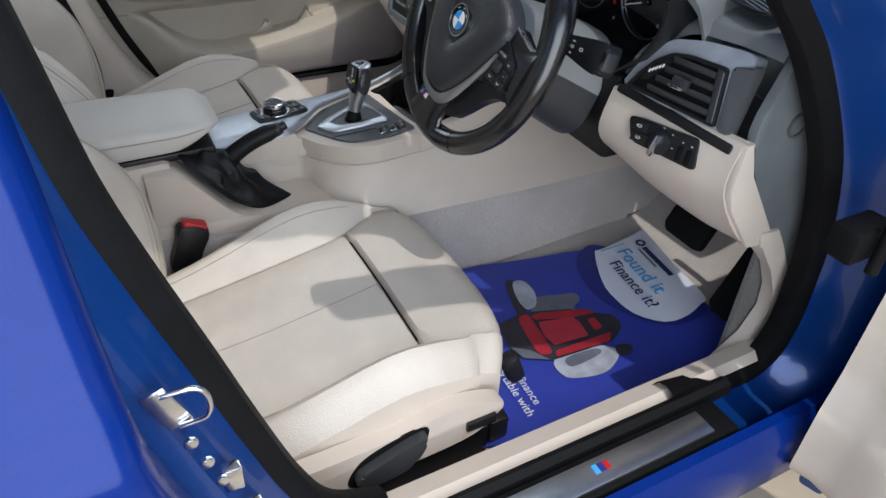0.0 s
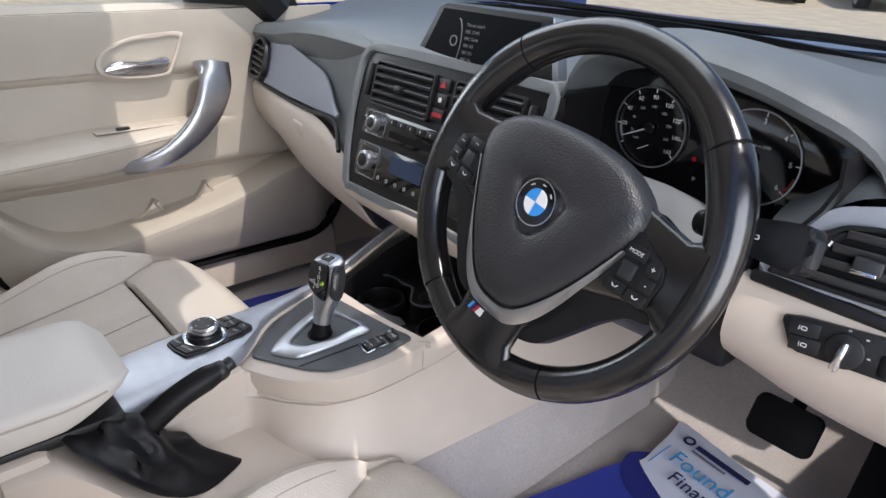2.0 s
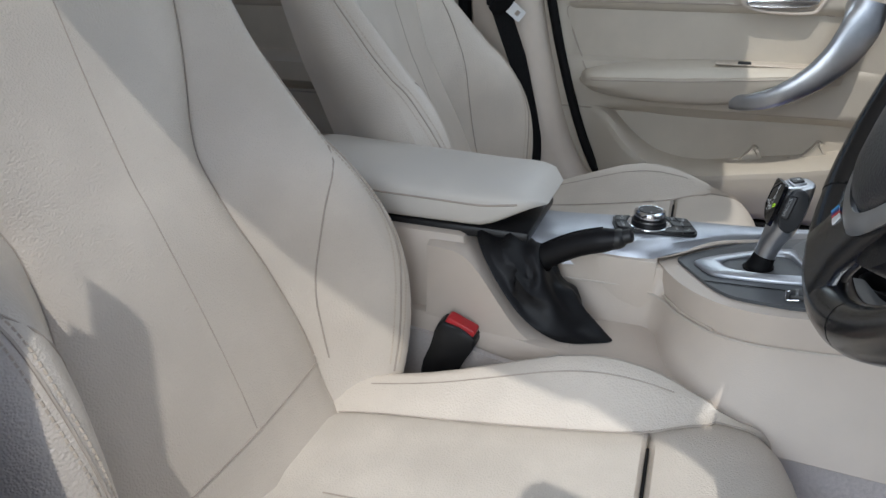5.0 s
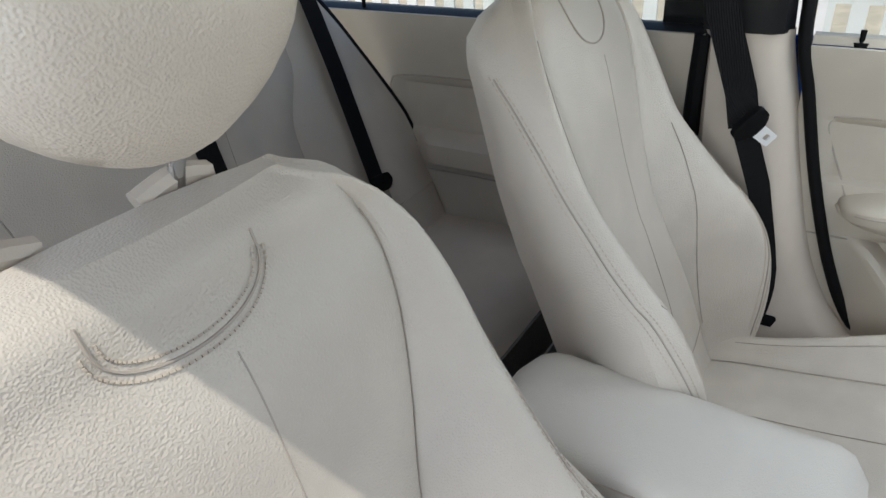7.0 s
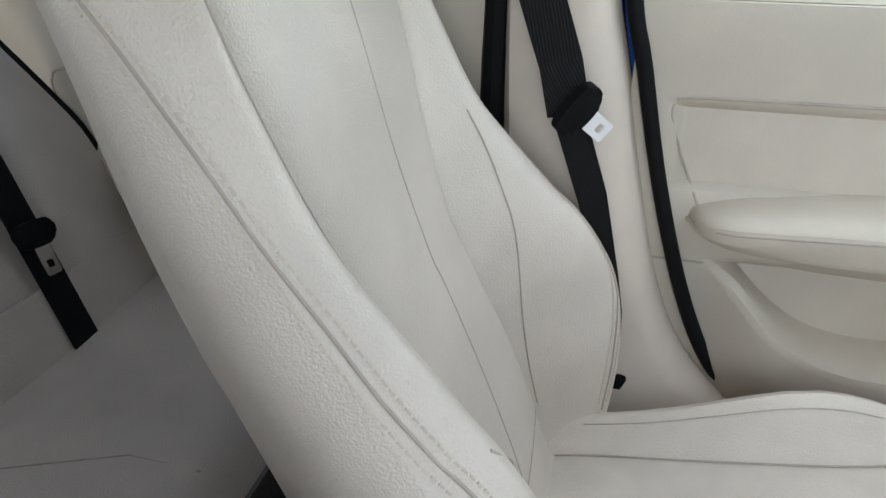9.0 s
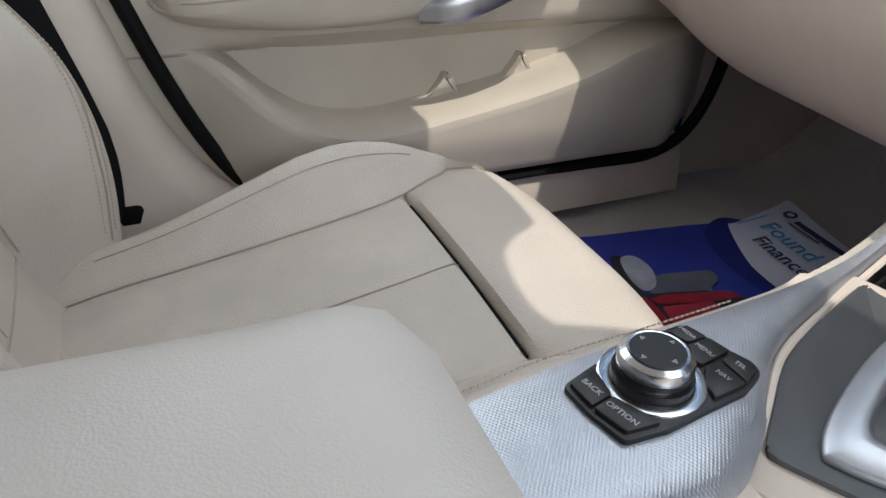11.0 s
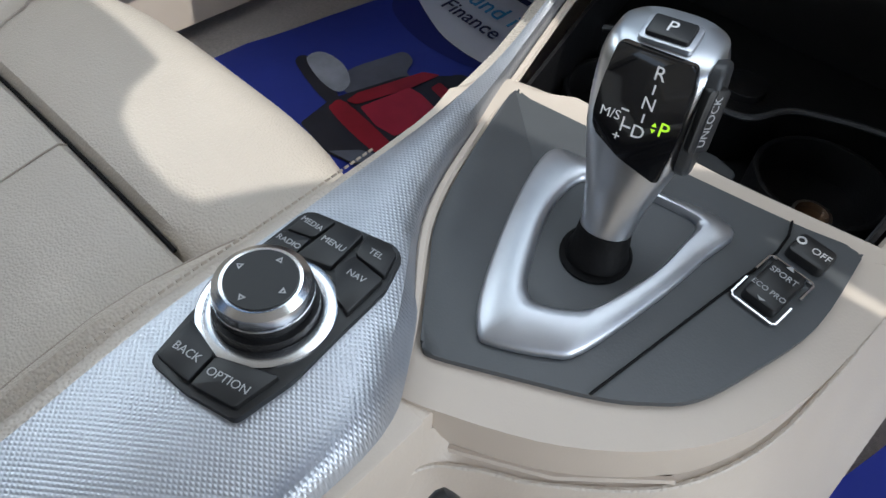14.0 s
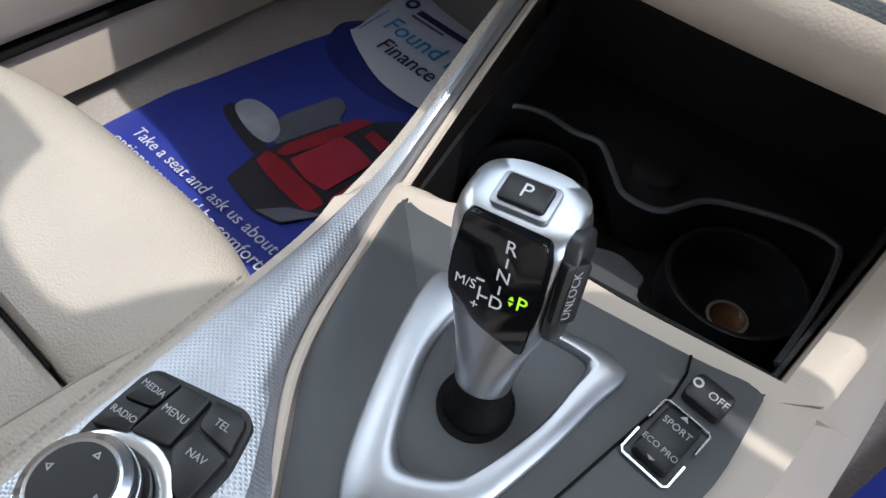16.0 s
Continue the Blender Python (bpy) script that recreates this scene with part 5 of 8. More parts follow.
U, pn = console_unit(-0.002, 0.040, 0.012, "radio_unit", "black radio panel with preset buttons and disc slot")
for k in range(8):
    b = part("preset_button", box(0.021, 0.010, 0.003, 0.001, U @ Matrix.Translation((-0.078 + 0.0225 * k, 0.010, 0.005))), DASH_DARK, pn)
    part("legend", box(0.002, 0.004, 0.0004, 0, U @ Matrix.Translation((-0.078 + 0.0225 * k, 0.010, 0.0068))), INK_DIM, b)
part("disc_slot", box(0.13, 0.010, 0.002, 0, U @ Matrix.Translation((-0.015, -0.008, 0.0045))), BLACK, pn)
U, pn = console_unit(-0.060, 0.056, 0.015, "climate_unit", "black climate panel with a small display")
part("climate_display", box(0.075, 0.026, 0.002, 0, U @ Matrix.Translation((-0.025, 0.008, 0.004))), material("blue_grey_lcd", (0.03, 0.05, 0.10), 0.2), pn)
for k in range(7):
    part("legend", ring_prism(disc(0.003, 10), disc(0.002, 10), 0.0006, U @ Matrix.Translation((-0.085 + 0.022 * k, -0.019, 0.0042))), INK_DIM, pn)
st = part("start_button", prism(disc(0.0155, 28), 0.008, 0.002, basis((0.122, 0.182, 0.773), (1, 0, 0), CT - CB)), DASH_DARK, dash, "round start button with a silver ring")
part("start_ring", ring_prism(disc(0.017, 28), disc(0.0155, 28), 0.009, basis((0.122, 0.182, 0.773), (1, 0, 0), CT - CB)), SILVER, st)
lettering("legend", "START\nSTOP", 0.0055, basis((0.122, 0.1725, 0.7750), (1, 0, 0), CT - CB), INK, st)


def profile_band(stations, mat, name, label, th=0.004):
    """A dash panel from x stations, each with a list of (y, z)."""
    xsn = [s[0] for s in stations]
    n = len(stations[0][1])
    rows = []
    for k in range(41):
        x = xsn[0] + (xsn[-1] - xsn[0]) * k / 40
        pts = [(x, curve([(s[0], s[1][j][0]) for s in stations], x), curve([(s[0], s[1][j][1]) for s in stations], x)) for j in range(n)]
        rows.append(spline(pts, 4))
    return part(name, thick(grid(rows), th), mat, dash, label)


# passenger side: silver panel, dark flow, beige glovebox
profile_band([(-0.628, [(0.303, 0.890), (0.287, 0.84), (0.272, 0.786)]), (-0.50, [(0.278, 0.877), (0.266, 0.83), (0.254, 0.786)]), (-0.41, [(0.261, 0.866), (0.251, 0.828), (0.242, 0.788)]), (-0.325, [(0.244, 0.852), (0.236, 0.825), (0.228, 0.792)]), (-0.246, [(0.219, 0.803), (0.217, 0.801), (0.215, 0.798)])], SILVER_DASH, "silver_panel", "blue-grey silver trim panel")
profile_band([(-0.70, [(0.335, 0.90), (0.318, 0.85), (0.305, 0.785)]), (-0.46, [(0.292, 0.915), (0.280, 0.86), (0.262, 0.785)]), (-0.32, [(0.262, 0.928), (0.254, 0.86), (0.238, 0.775)]), (-0.25, [(0.246, 0.932), (0.238, 0.85), (0.224, 0.755)]), (-0.20, [(0.236, 0.94), (0.224, 0.85), (0.200, 0.725)]), (-0.13, [(0.228, 0.93), (0.208, 0.84), (0.180, 0.72)])], DASH, "dash_face", "charcoal dash face", 0.003)
profile_band([(-0.72, [(0.300, 0.777), (0.289, 0.757), (0.300, 0.70), (0.36, 0.63), (0.45, 0.60)]), (-0.50, [(0.256, 0.780), (0.243, 0.758), (0.248, 0.70), (0.31, 0.60), (0.41, 0.565)]), (-0.30, [(0.218, 0.776), (0.208, 0.752), (0.213, 0.69), (0.27, 0.60), (0.39, 0.56)]), (-0.15, [(0.187, 0.735), (0.180, 0.715), (0.190, 0.675), (0.25, 0.60), (0.38, 0.56)])], BEIGE, "glovebox", "beige glovebox lid and lower dash")
part("trim_line", tube(spline([(-0.70, 0.290, 0.780), (-0.595, 0.268, 0.780), (-0.454, 0.245, 0.780), (-0.35, 0.226, 0.785), (-0.25, 0.212, 0.791), (-0.19, 0.182, 0.755)], 6), 0.004, 8), DASH_DARK, dash)
profile_band([(-0.15, [(0.180, 0.735), (0.165, 0.718), (0.171, 0.692), (0.213, 0.663), (0.30, 0.620)]), (0.05, [(0.168, 0.733), (0.151, 0.714), (0.158, 0.692), (0.200, 0.664), (0.30, 0.618)]), (0.25, [(0.175, 0.733), (0.160, 0.715), (0.167, 0.690), (0.21, 0.663), (0.30, 0.618)])], BEIGE, "lower_centre", "beige panel under the centre stack")
latch = part("glovebox_latch", box(0.055, 0.012, 0.028, 0.004, basis((-0.40, 0.228, 0.742), (0.95, -0.2, 0), (0, 1, 0.1))), BEIGE, dash)
VP = basis((-0.668, 0.292, 0.828), (0.97, -0.22, 0), (0, 0.28, 1)) @ Matrix.Diagonal((1.05, 0.95, 1, 1))
pv = part("air_vent", ring_prism(outline2([(-0.05, -0.045), (0.04, -0.040), (0.055, 0.0), (0.04, 0.040), (-0.01, 0.05), (-0.05, 0.02)], 4), outline2([(-0.042, -0.037), (0.033, -0.033), (0.046, 0.0), (0.033, 0.033), (-0.008, 0.042), (-0.042, 0.016)], 4), 0.012, VP, 0.002), DASH_DARK, dash, "black outer air vent")
part("vent_well", prism(outline2([(-0.045, -0.04), (0.036, -0.036), (0.05, 0.0), (0.036, 0.036), (-0.009, 0.045), (-0.045, 0.018)], 4), 0.002, 0, VP), BLACK, pv)
for k in range(5):
    part("slat", box(0.078 - 0.006 * abs(k - 2), 0.005, 0.010, 0.001, VP @ Matrix.Translation((0, -0.028 + 0.014 * k, 0.006)) @ Matrix.Rotation(0.5, 4, "X")), SOFT_BLACK, pv)

# driver's outer end: silver arch, vent, beige knee panel
RV = basis((0.590, 0.2725, 0.830), (0.988, 0.151, 0.0), (0, 0.267, 0.964))
arch = rounded([(0.084, -0.045), (0.084, 0.057), (0.061, 0.058), (0.011, 0.054), (-0.036, 0.043), (-0.064, 0.021), (-0.082, -0.012), (-0.095, -0.042)], 0.010)
part("outer_trim", prism(arch, 0.030, 0.006, RV @ Matrix.Translation((0, 0, -0.028)), 3), SILVER_DASH, dash, "silver arched vent surround")
part("outer_end", prism(rounded([(0.072, -0.044), (0.0905, -0.044), (0.0905, 0.046), (0.060, 0.036)], 0.004), 0.0225, 0.004, RV @ Matrix.Translation((0, 0, -0.018))), PANEL_GREY, dash, "grey satin end of the vent surround")
vin = rounded([(0.070, -0.042), (0.056, 0.033), (0.0, 0.032), (-0.027, 0.027), (-0.051, 0.010), (-0.067, -0.012), (-0.083, -0.038)], 0.006)
rv = part("air_vent", ring_prism(vin, inset2(vin, 0.005), 0.007, RV @ Matrix.Translation((0, 0, 0.001)), 0.001), DASH_DARK, dash, "black driver air vent with slats and tab")
part("vent_well", prism(inset2(vin, 0.002), 0.002, 0, RV @ Matrix.Translation((0, 0, 0.001))), BLACK, rv)
for k in range(4):
    y = 0.019 - 0.0155 * k
    x0, x1 = -0.024 - 0.008 * k, 0.044 + 0.004 * k
    part("slat", box(x1 - x0, 0.0095, 0.0035, 0.0014, RV @ Matrix.Translation(((x1 + x0) / 2, y, 0.006)) @ Matrix.Rotation(0.5, 4, "X")), SOFT_BLACK, rv)
part("vent_tab", box(0.026, 0.016, 0.010, 0.003, RV @ Matrix.Translation((0.002, -0.006, 0.010))), SOFT_BLACK, rv)
part("tab_chrome", box(0.023, 0.0045, 0.004, 0.0015, RV @ Matrix.Translation((0.000, -0.0125, 0.0155))), CHROME, rv)
part("vent_column", prism([(0.056, -0.038), (0.064, -0.038), (0.053, 0.028), (0.043, 0.028)], 0.009, 0.0015, RV), SOFT_BLACK, rv)
part("column_edge", tube([RV @ Vector((0.065, -0.036, 0.0085)), RV @ Vector((0.0535, 0.026, 0.0085))], 0.0008, 5), SILVER, rv)
part("thumb_wheel", prism(rounded([(-0.066, -0.024), (-0.050, -0.018), (-0.020, 0.020), (-0.030, 0.020), (-0.052, 0.000)], 0.004), 0.006, 0.002, RV @ Matrix.Translation((0, 0, 0.001))), DASH_DARK, rv)
for k in range(5):
    part("wheel_rib", box(0.0020, 0.0055, 0.0016, 0, RV @ Matrix.Translation((-0.0525 + 0.0045 * k, -0.006 + 0.0030 * k, 0.0075)) @ Matrix.Rotation(-0.35, 4, "Z")), INK, rv)
profile_band([(0.487, [(0.252, 0.787), (0.242, 0.775), (0.230, 0.715), (0.27, 0.672), (0.33, 0.66)]), (0.56, [(0.263, 0.788), (0.252, 0.776), (0.239, 0.715), (0.285, 0.648), (0.35, 0.633)]), (0.64, [(0.274, 0.789), (0.263, 0.777), (0.252, 0.715), (0.32, 0.620), (0.39, 0.605)]), (0.706, [(0.283, 0.790), (0.273, 0.778), (0.268, 0.710), (0.345, 0.610), (0.408, 0.598)])], BEIGE, "knee_panel", "beige lower dash panel")
part("knee_end", prism([(0.276, 0.788), (0.272, 0.720), (0.285, 0.685), (0.347, 0.606), (0.412, 0.594), (0.428, 0.606), (0.385, 0.622), (0.302, 0.735), (0.290, 0.788)], 0.014, 0.004, basis((0.700, 0, 0), (0, 1, 0), (0, 0, 1))), BEIGE, dash)
part("dash_end", prism(outline2([(0.290, 0.78), (0.305, 0.86), (0.335, 0.905), (0.42, 0.93), (0.60, 0.93), (0.56, 0.70), (0.50, 0.52), (0.44, 0.55), (0.36, 0.66)], 4), 0.014, 0.004, basis((0.698, 0, 0), (0, 1, 0), (0, 0, 1))), DASH, dash, "charcoal dash end cap")
part("end_mark", ring_prism(disc(0.018, 24), disc(0.014, 24), 0.004, basis((0.711, 0.36, 0.80), (0, 1, 0), (0, 0, 1))), PANEL_GREY, dash)
profile_band([(0.490, [(0.34, 0.855), (0.285, 0.838), (0.258, 0.803)]), (0.555, [(0.36, 0.910), (0.300, 0.896), (0.283, 0.876)]), (0.62, [(0.37, 0.922), (0.310, 0.911), (0.294, 0.889)]), (0.70, [(0.37, 0.910), (0.322, 0.905), (0.306, 0.888)])], DASH, "outer_cheek", "charcoal pad above the outer vent")
part("vent_underline", box(0.20, 0.014, 0.02, 0.004, RV @ Matrix.Translation((0.004, -0.052, -0.004)) @ Matrix.Rotation(-0.07, 4, "Z")), DASH_DARK, dash)
part("column_gap", boxat(0.235, 0.492, 0.245, 0.34, 0.66, 0.80, 0.01), DASH_DARK, dash)
part("knee_lower", prism(outline2([(0.37, 0.70), (0.38, 0.655), (0.50, 0.615), (0.60, 0.64), (0.55, 0.72)], 4), 0.38, 0, basis((0.24, 0, 0), (0, 1, 0), (0, 0, 1))), CARPET, dash)
# light switch
LS = basis((0.600, 0.2475, 0.750), (0.988, 0.151, 0.0), (0, 0.235, 0.972))
lsw = part("light_switch", prism(rounded([(-0.044, -0.021), (0.063, -0.019), (0.053, 0.022), (-0.040, 0.0155), (-0.061, 0.011)], 0.006), 0.006, 0.002, LS), DASH_DARK, dash, "black headlamp switch panel")
for bx, by in ((-0.0375, 0.0045), (-0.0335, -0.0115)):
    b = part("button", box(0.028, 0.0145, 0.003, 0.001, LS @ Matrix.Translation((bx, by, 0.0060)) @ Matrix.Rotation(0.06, 4, "Z")), BUTTON_BLACK, lsw)
    part("legend", ring_prism(rrect(0.006, 0.004, 0.0015, 2), rrect(0.0045, 0.0025, 0.0008, 2), 0.0005, LS @ Matrix.Translation((bx, by, 0.0075))), INK, b)
    part("legend", box(0.0006, 0.0045, 0.0005, 0, LS @ Matrix.Translation((bx - 0.0045, by, 0.0077))), INK, b)
kn = part("switch_knob", prism(disc(0.0175, 30), 0.005, 0.002, LS @ Matrix.Translation((0.001, -0.004, 0.005))), BUTTON_BLACK, lsw)
part("knob_bar", box(0.0085, 0.033, 0.014, 0.004, LS @ Matrix.Translation((-0.001, -0.009, 0.014)) @ Matrix.Rotation(-0.12, 4, "Z")), CHROME, kn, "silver knob grip")
for lx, ly in ((0.0, 0.0165), (0.016, 0.013), (0.0215, -0.004)):
    part("legend", box(0.0030, 0.0016, 0.0005, 0, LS @ Matrix.Translation((lx, ly, 0.0062))), INK_DIM, lsw)
for k in range(2):
    b = part("thumb_wheel", box(0.0085, 0.022, 0.007, 0.003, LS @ Matrix.Translation((0.0345 + 0.0145 * k, -0.006, 0.005))), BLACK, lsw)
    part("legend", box(0.0032, 0.0020, 0.0005, 0, LS @ Matrix.Translation((0.0345 + 0.0145 * k, 0.0095, 0.0062))), INK_DIM, b)
# small demister grille at the side
DG = basis((0.625, 0.345, 0.931), (0.9, -0.35, 0.0), (0.3, 0.9, 0.1))
dg = part("demist_grille", ring_prism(outline2([(-0.04, -0.032), (0.03, -0.028), (0.045, 0.0), (0.02, 0.03), (-0.03, 0.034)], 4), outline2([(-0.036, -0.028), (0.027, -0.024), (0.04, 0.0), (0.018, 0.026), (-0.027, 0.03)], 4), 0.004, DG), DASH_DARK, dash)
part("grille_well", prism(outline2([(-0.038, -0.03), (0.028, -0.026), (0.042, 0.0), (0.019, 0.028), (-0.028, 0.032)], 4), 0.001, 0, DG), BLACK, dg)
for k in range(8):
    part("slat", box(0.066, 0.0025, 0.003, 0, DG @ Matrix.Translation((0, -0.024 + 0.0072 * k, 0.002))), DASH, dg)

# pedals
for px, w, py, pz in ((0.495, 0.094, 0.50, 0.462), (0.625, 0.055, 0.52, 0.42)):
    pd = thing("pedal", "black rubber pedal in the footwell", "pedal", (px, py, pz), "pedals")
    pm = basis((px, py, pz), (1, 0, 0), (0, 0.55, 1))
    part("pedal_pad", prism(rrect(w, 0.065 if w > 0.06 else 0.16, 0.012), 0.016, 0.005, pm), BLACK, pd)
    part("pedal_arm", tube([(px, py + 0.02, pz), (px, py + 0.10, pz + 0.12), (px, py + 0.12, pz + 0.30)], 0.010, 6), BLACK, pd)
part("kick_panel", thick(grid([[(0.688, y, z) for z in (0.28, 0.36, 0.42, 0.5, 0.60)] for y in (0.42, 0.46, 0.5, 0.6, 0.8)]), 0.008), CARPET_AND_SHADE, car)
part("pillar_foot_trim", prism([(0.364, 0.628), (0.372, 0.600), (0.424, 0.545), (0.454, 0.490), (0.462, 0.440), (0.440, 0.388), (0.378, 0.342), (0.300, 0.325), (0.300, 0.305), (0.400, 0.315), (0.455, 0.350), (0.494, 0.410), (0.494, 0.460), (0.467, 0.525), (0.427, 0.590), (0.404, 0.625)], 0.026, 0.004, basis((0.692, 0, 0), (0, 1, 0), (0, 0, 1))), BEIGE, car, "beige plastic foot trim of the front pillar")
part("kick_panel", thick(grid([[(-0.735 + 0.05 * S(0.5, 0.9, y), y, z) for z in (0.30, 0.4, 0.5, 0.6, 0.7)] for y in (0.50, 0.6, 0.7, 0.8, 0.9)]), 0.008), BEIGE, car)
part("foot_rest", box(0.10, 0.02, 0.20, 0.01, pose(0.655, 0.55, 0.42, -35, 0, 0)), DASH_DARK, car)


# ---- centre console ----
con = thing("centre_console", "beige centre console with silver weave trim and gear panel", "centre console", (0.02, -0.1, 0.45))
FLANK = [(-0.66, 0.082), (-0.42, 0.090), (-0.28, 0.118), (-0.12, 0.145), (0.05, 0.156), (0.30, 0.170), (0.60, 0.176)]
rows = []
for k in range(34):
    y = -0.66 + 0.695 * k / 33
    x = curve(FLANK, y)
    q = 0.030 * S(-0.22, -0.01, y) * S(0.032, -0.01, y) - 0.012 * S(-0.01, 0.03, y)
    d = 0.024 * S(-0.13, -0.02, y)
    rows.append([(x + 0.005 + q, y, 0.428), (x + 0.005 + q, y, 0.452 - 0.4 * d), (x + 0.003 + q, y, 0.461 - 0.8 * d), (x + 0.85 * q, y, 0.4665 - d), (x - 0.006 + 0.6 * q, y, 0.469 - 0.8 * d), (x - 0.02, y, 0.470 - 0.4 * d), (0.03, y, 0.470)])
part("console_flank", thick(grid(rows), 0.003), BEIGE, con, "beige plastic console flank")
# side wall that runs from the handbrake recess round the gear housing to the dash
WALL = [(0.034, -0.40), (0.034, -0.30), (0.033, -0.20), (0.030, -0.145), (0.032, -0.114), (0.050, -0.097), (0.080, -0.079), (0.120, -0.043), (0.141, 0.0), (0.149, 0.05), (0.154, 0.12), (0.164, 0.25), (0.170, 0.36), (0.172, 0.47), (0.172, 0.62), (0.172, 0.80)]
wall = spline([(x, y, 0) for x, y in WALL], 7)
lower, rim, welt = [], [], []
for i, p in enumerate(wall):
    t = (wall[min(i + 1, len(wall) - 1)] - wall[max(i - 1, 0)]).normalized()
    o = Vector((t.y, -t.x, 0))
    x, y = p.x, p.y
    back = S(-0.10, -0.16, y)
    zt = (0.5665 + 0.1145 * min(y, 0.12) + 0.070 * S(0.10, 0.34, y)) * (1 - back) + 0.560 * back
    f = S(-0.10, -0.01, y)
    zb = 0.4705 + (0.428 - 0.4705) * f
    reach = 0.006 + max(0.0, curve(FLANK, y) + 0.037 - x - 0.006) * f
    zp = zt - 0.037
    g = S(-0.118, -0.100, y)
    prof = [p - o * 0.016 * g + Vector((0, 0, zp + 0.003 + 0.034 * (1 - g)))]
    for q in range(9):
        v = q / 8
        prof.append(p + o * (0.0005 + reach * v ** 1.35) + Vector((0, 0, zp + (zb - zp) * v)))
    prof.append(p + o * (reach + 0.010 * (1 - f)) + Vector((0, 0, zb - 0.001)))
    lower.append(prof)
    welt.append(p + o * 0.0008 + Vector((0, 0, zp)))
    if y > 0.095:
        rim.append([p + o * a + Vector((0, 0, zt + b - 0.0015 * S(0.13, 0.11, y))) for a, b in ((-0.024, -0.06), (-0.023, -0.004), (-0.021, 0.0), (-0.010, 0.001), (-0.004, -0.001), (-0.0005, -0.006), (0.0, -0.037))])
part("console_wall", thick(grid(lower), 0.002), BEIGE, con, "beige grained console side wall")
part("console_wing", thick(grid(rim), 0.002), BEIGE, con, "beige rail beside the tray")
part("trim_base", boxat(-0.085, 0.0325, -0.30, -0.112, 0.47, 0.561, 0.002), BEIGE, con)
part("trim_base", boxat(-0.080, 0.029, -0.135, -0.102, 0.47, 0.5525, 0.002), BEIGE, con)
part("welt", tube(welt, 0.0014, 6), LEATHER, con, "pale welt along the console wall")
part("rear_box", box(0.17, 0.33, 0.20, 0.012, pose(-0.005, -0.515, 0.483, 0, 0, 0)), BEIGE, con, "beige storage box under the armrest")
rows = []
for k in range(40):
    y = -0.66 + 1.25 * k / 39
    x = curve([(-0.66, -0.095), (-0.25, -0.084), (-0.17, -0.094), (-0.07, -0.099), (0.03, -0.107), (0.2, -0.139), (0.6, -0.16)], y)
    top = 0.565 + 0.07 * S(0.10, 0.34, y)
    rows.append([(x + 0.014, y, top + 0.004), (x + 0.004, y, top + 0.003), (x, y, top - 0.004), (x - 0.006, y, top - 0.06), (x + 0.004, y, 0.44)])
part("console_flank", thick(grid(rows), 0.003), LEATHER, con, "beige stitched console side")
edge = spline([(r[1][0] - 0.0015, r[1][1], r[1][2] + 0.0022) for r in rows[6:21]], 7)
part("stitching", join(*[tube([edge[k], edge[k].lerp(edge[k + 1], 0.62)], 0.0009, 4) for k in range(len(edge) - 1)]), STITCH, con)
# raised seat of the handbrake
rows = []
for k in range(16):
    y = -0.40 + 0.20 * k / 15
    z = 0.4712 + 0.10 * S(-0.24, -0.36, y)
    x = curve(FLANK, y)
    rows.append([(0.030, y, z), (0.07, y, z), (x - 0.014, y, z), (x - 0.004, y, z - 0.006), (x + 0.002, y, 0.45)])
part("brake_shelf", thick(grid(rows), 0.003), BEIGE, con)

# gear housing
GM = Matrix.Translation((0, 0, 0.5715)) @ Matrix.Rotation(math.atan(0.1145), 4, "X")
hous = outline2([(-0.095, 0.085), (-0.10, 0.02), (-0.085, -0.05), (-0.062, -0.112), (-0.03, -0.117), (0.004, -0.1125), (0.030, -0.1045), (0.080, -0.079), (0.119, -0.043), (0.140, 0.0), (0.148, 0.05), (0.150, 0.100), (0.143, 0.108), (0.05, 0.0965)], 5)
part("gear_housing", prism(hous, 0.100, 0.013, GM @ Matrix.Translation((0, 0, -0.1045)), 5), BEIGE_SMOOTH, con, "beige gear housing")
pan = outline2([(-0.0735, 0.066), (-0.070, 0.0705), (-0.062, 0.0705), (0.02, 0.0795), (0.0915, 0.0885), (0.119, 0.094), (0.1265, 0.0925), (0.128, 0.086), (0.1295, 0.042), (0.1205, 0.005), (0.1095, -0.025), (0.094, -0.0415), (0.076, -0.0545), (0.042, -0.0725), (0.0125, -0.0875), (0.005, -0.0875), (-0.0015, -0.081), (-0.022, -0.055), (-0.041, -0.0296), (-0.058, 0.014)], 4)
part("housing_ridge", tube([GM @ Vector((x, y, -0.040)) for x, y in [(-0.030, -0.1195), (0.004, -0.1150), (0.030, -0.1070), (0.055, -0.0940), (0.080, -0.0805), (0.121, -0.0445)]], 0.0020, 6), BEIGE, con)
panel = part("gear_panel", prism(pan, 0.004, 0.0015, GM @ Matrix.Translation((0, 0, -0.0045))), PANEL_GREY, con, "dark grey gear panel")
part("panel_gap", tube([GM @ Vector((x, y, 0.0005)) for x, y in [(0.0925, 0.0885), (0.0955, 0.079), (0.0962, 0.066), (0.0745, -0.0555)]], 0.0007, 4), BLACK, panel)
oc = outline2([(0.0195, -0.0665), (0.029, -0.0665), (0.0500, -0.0545), (0.0605, -0.042), (0.0695, 0.002), (0.0735, 0.038), (0.0755, 0.0605), (0.056, 0.0630), (0.034, 0.0565), (-0.012, 0.0505), (-0.0265, 0.0425), (-0.0175, 0.005), (0.004, -0.045)], 4)
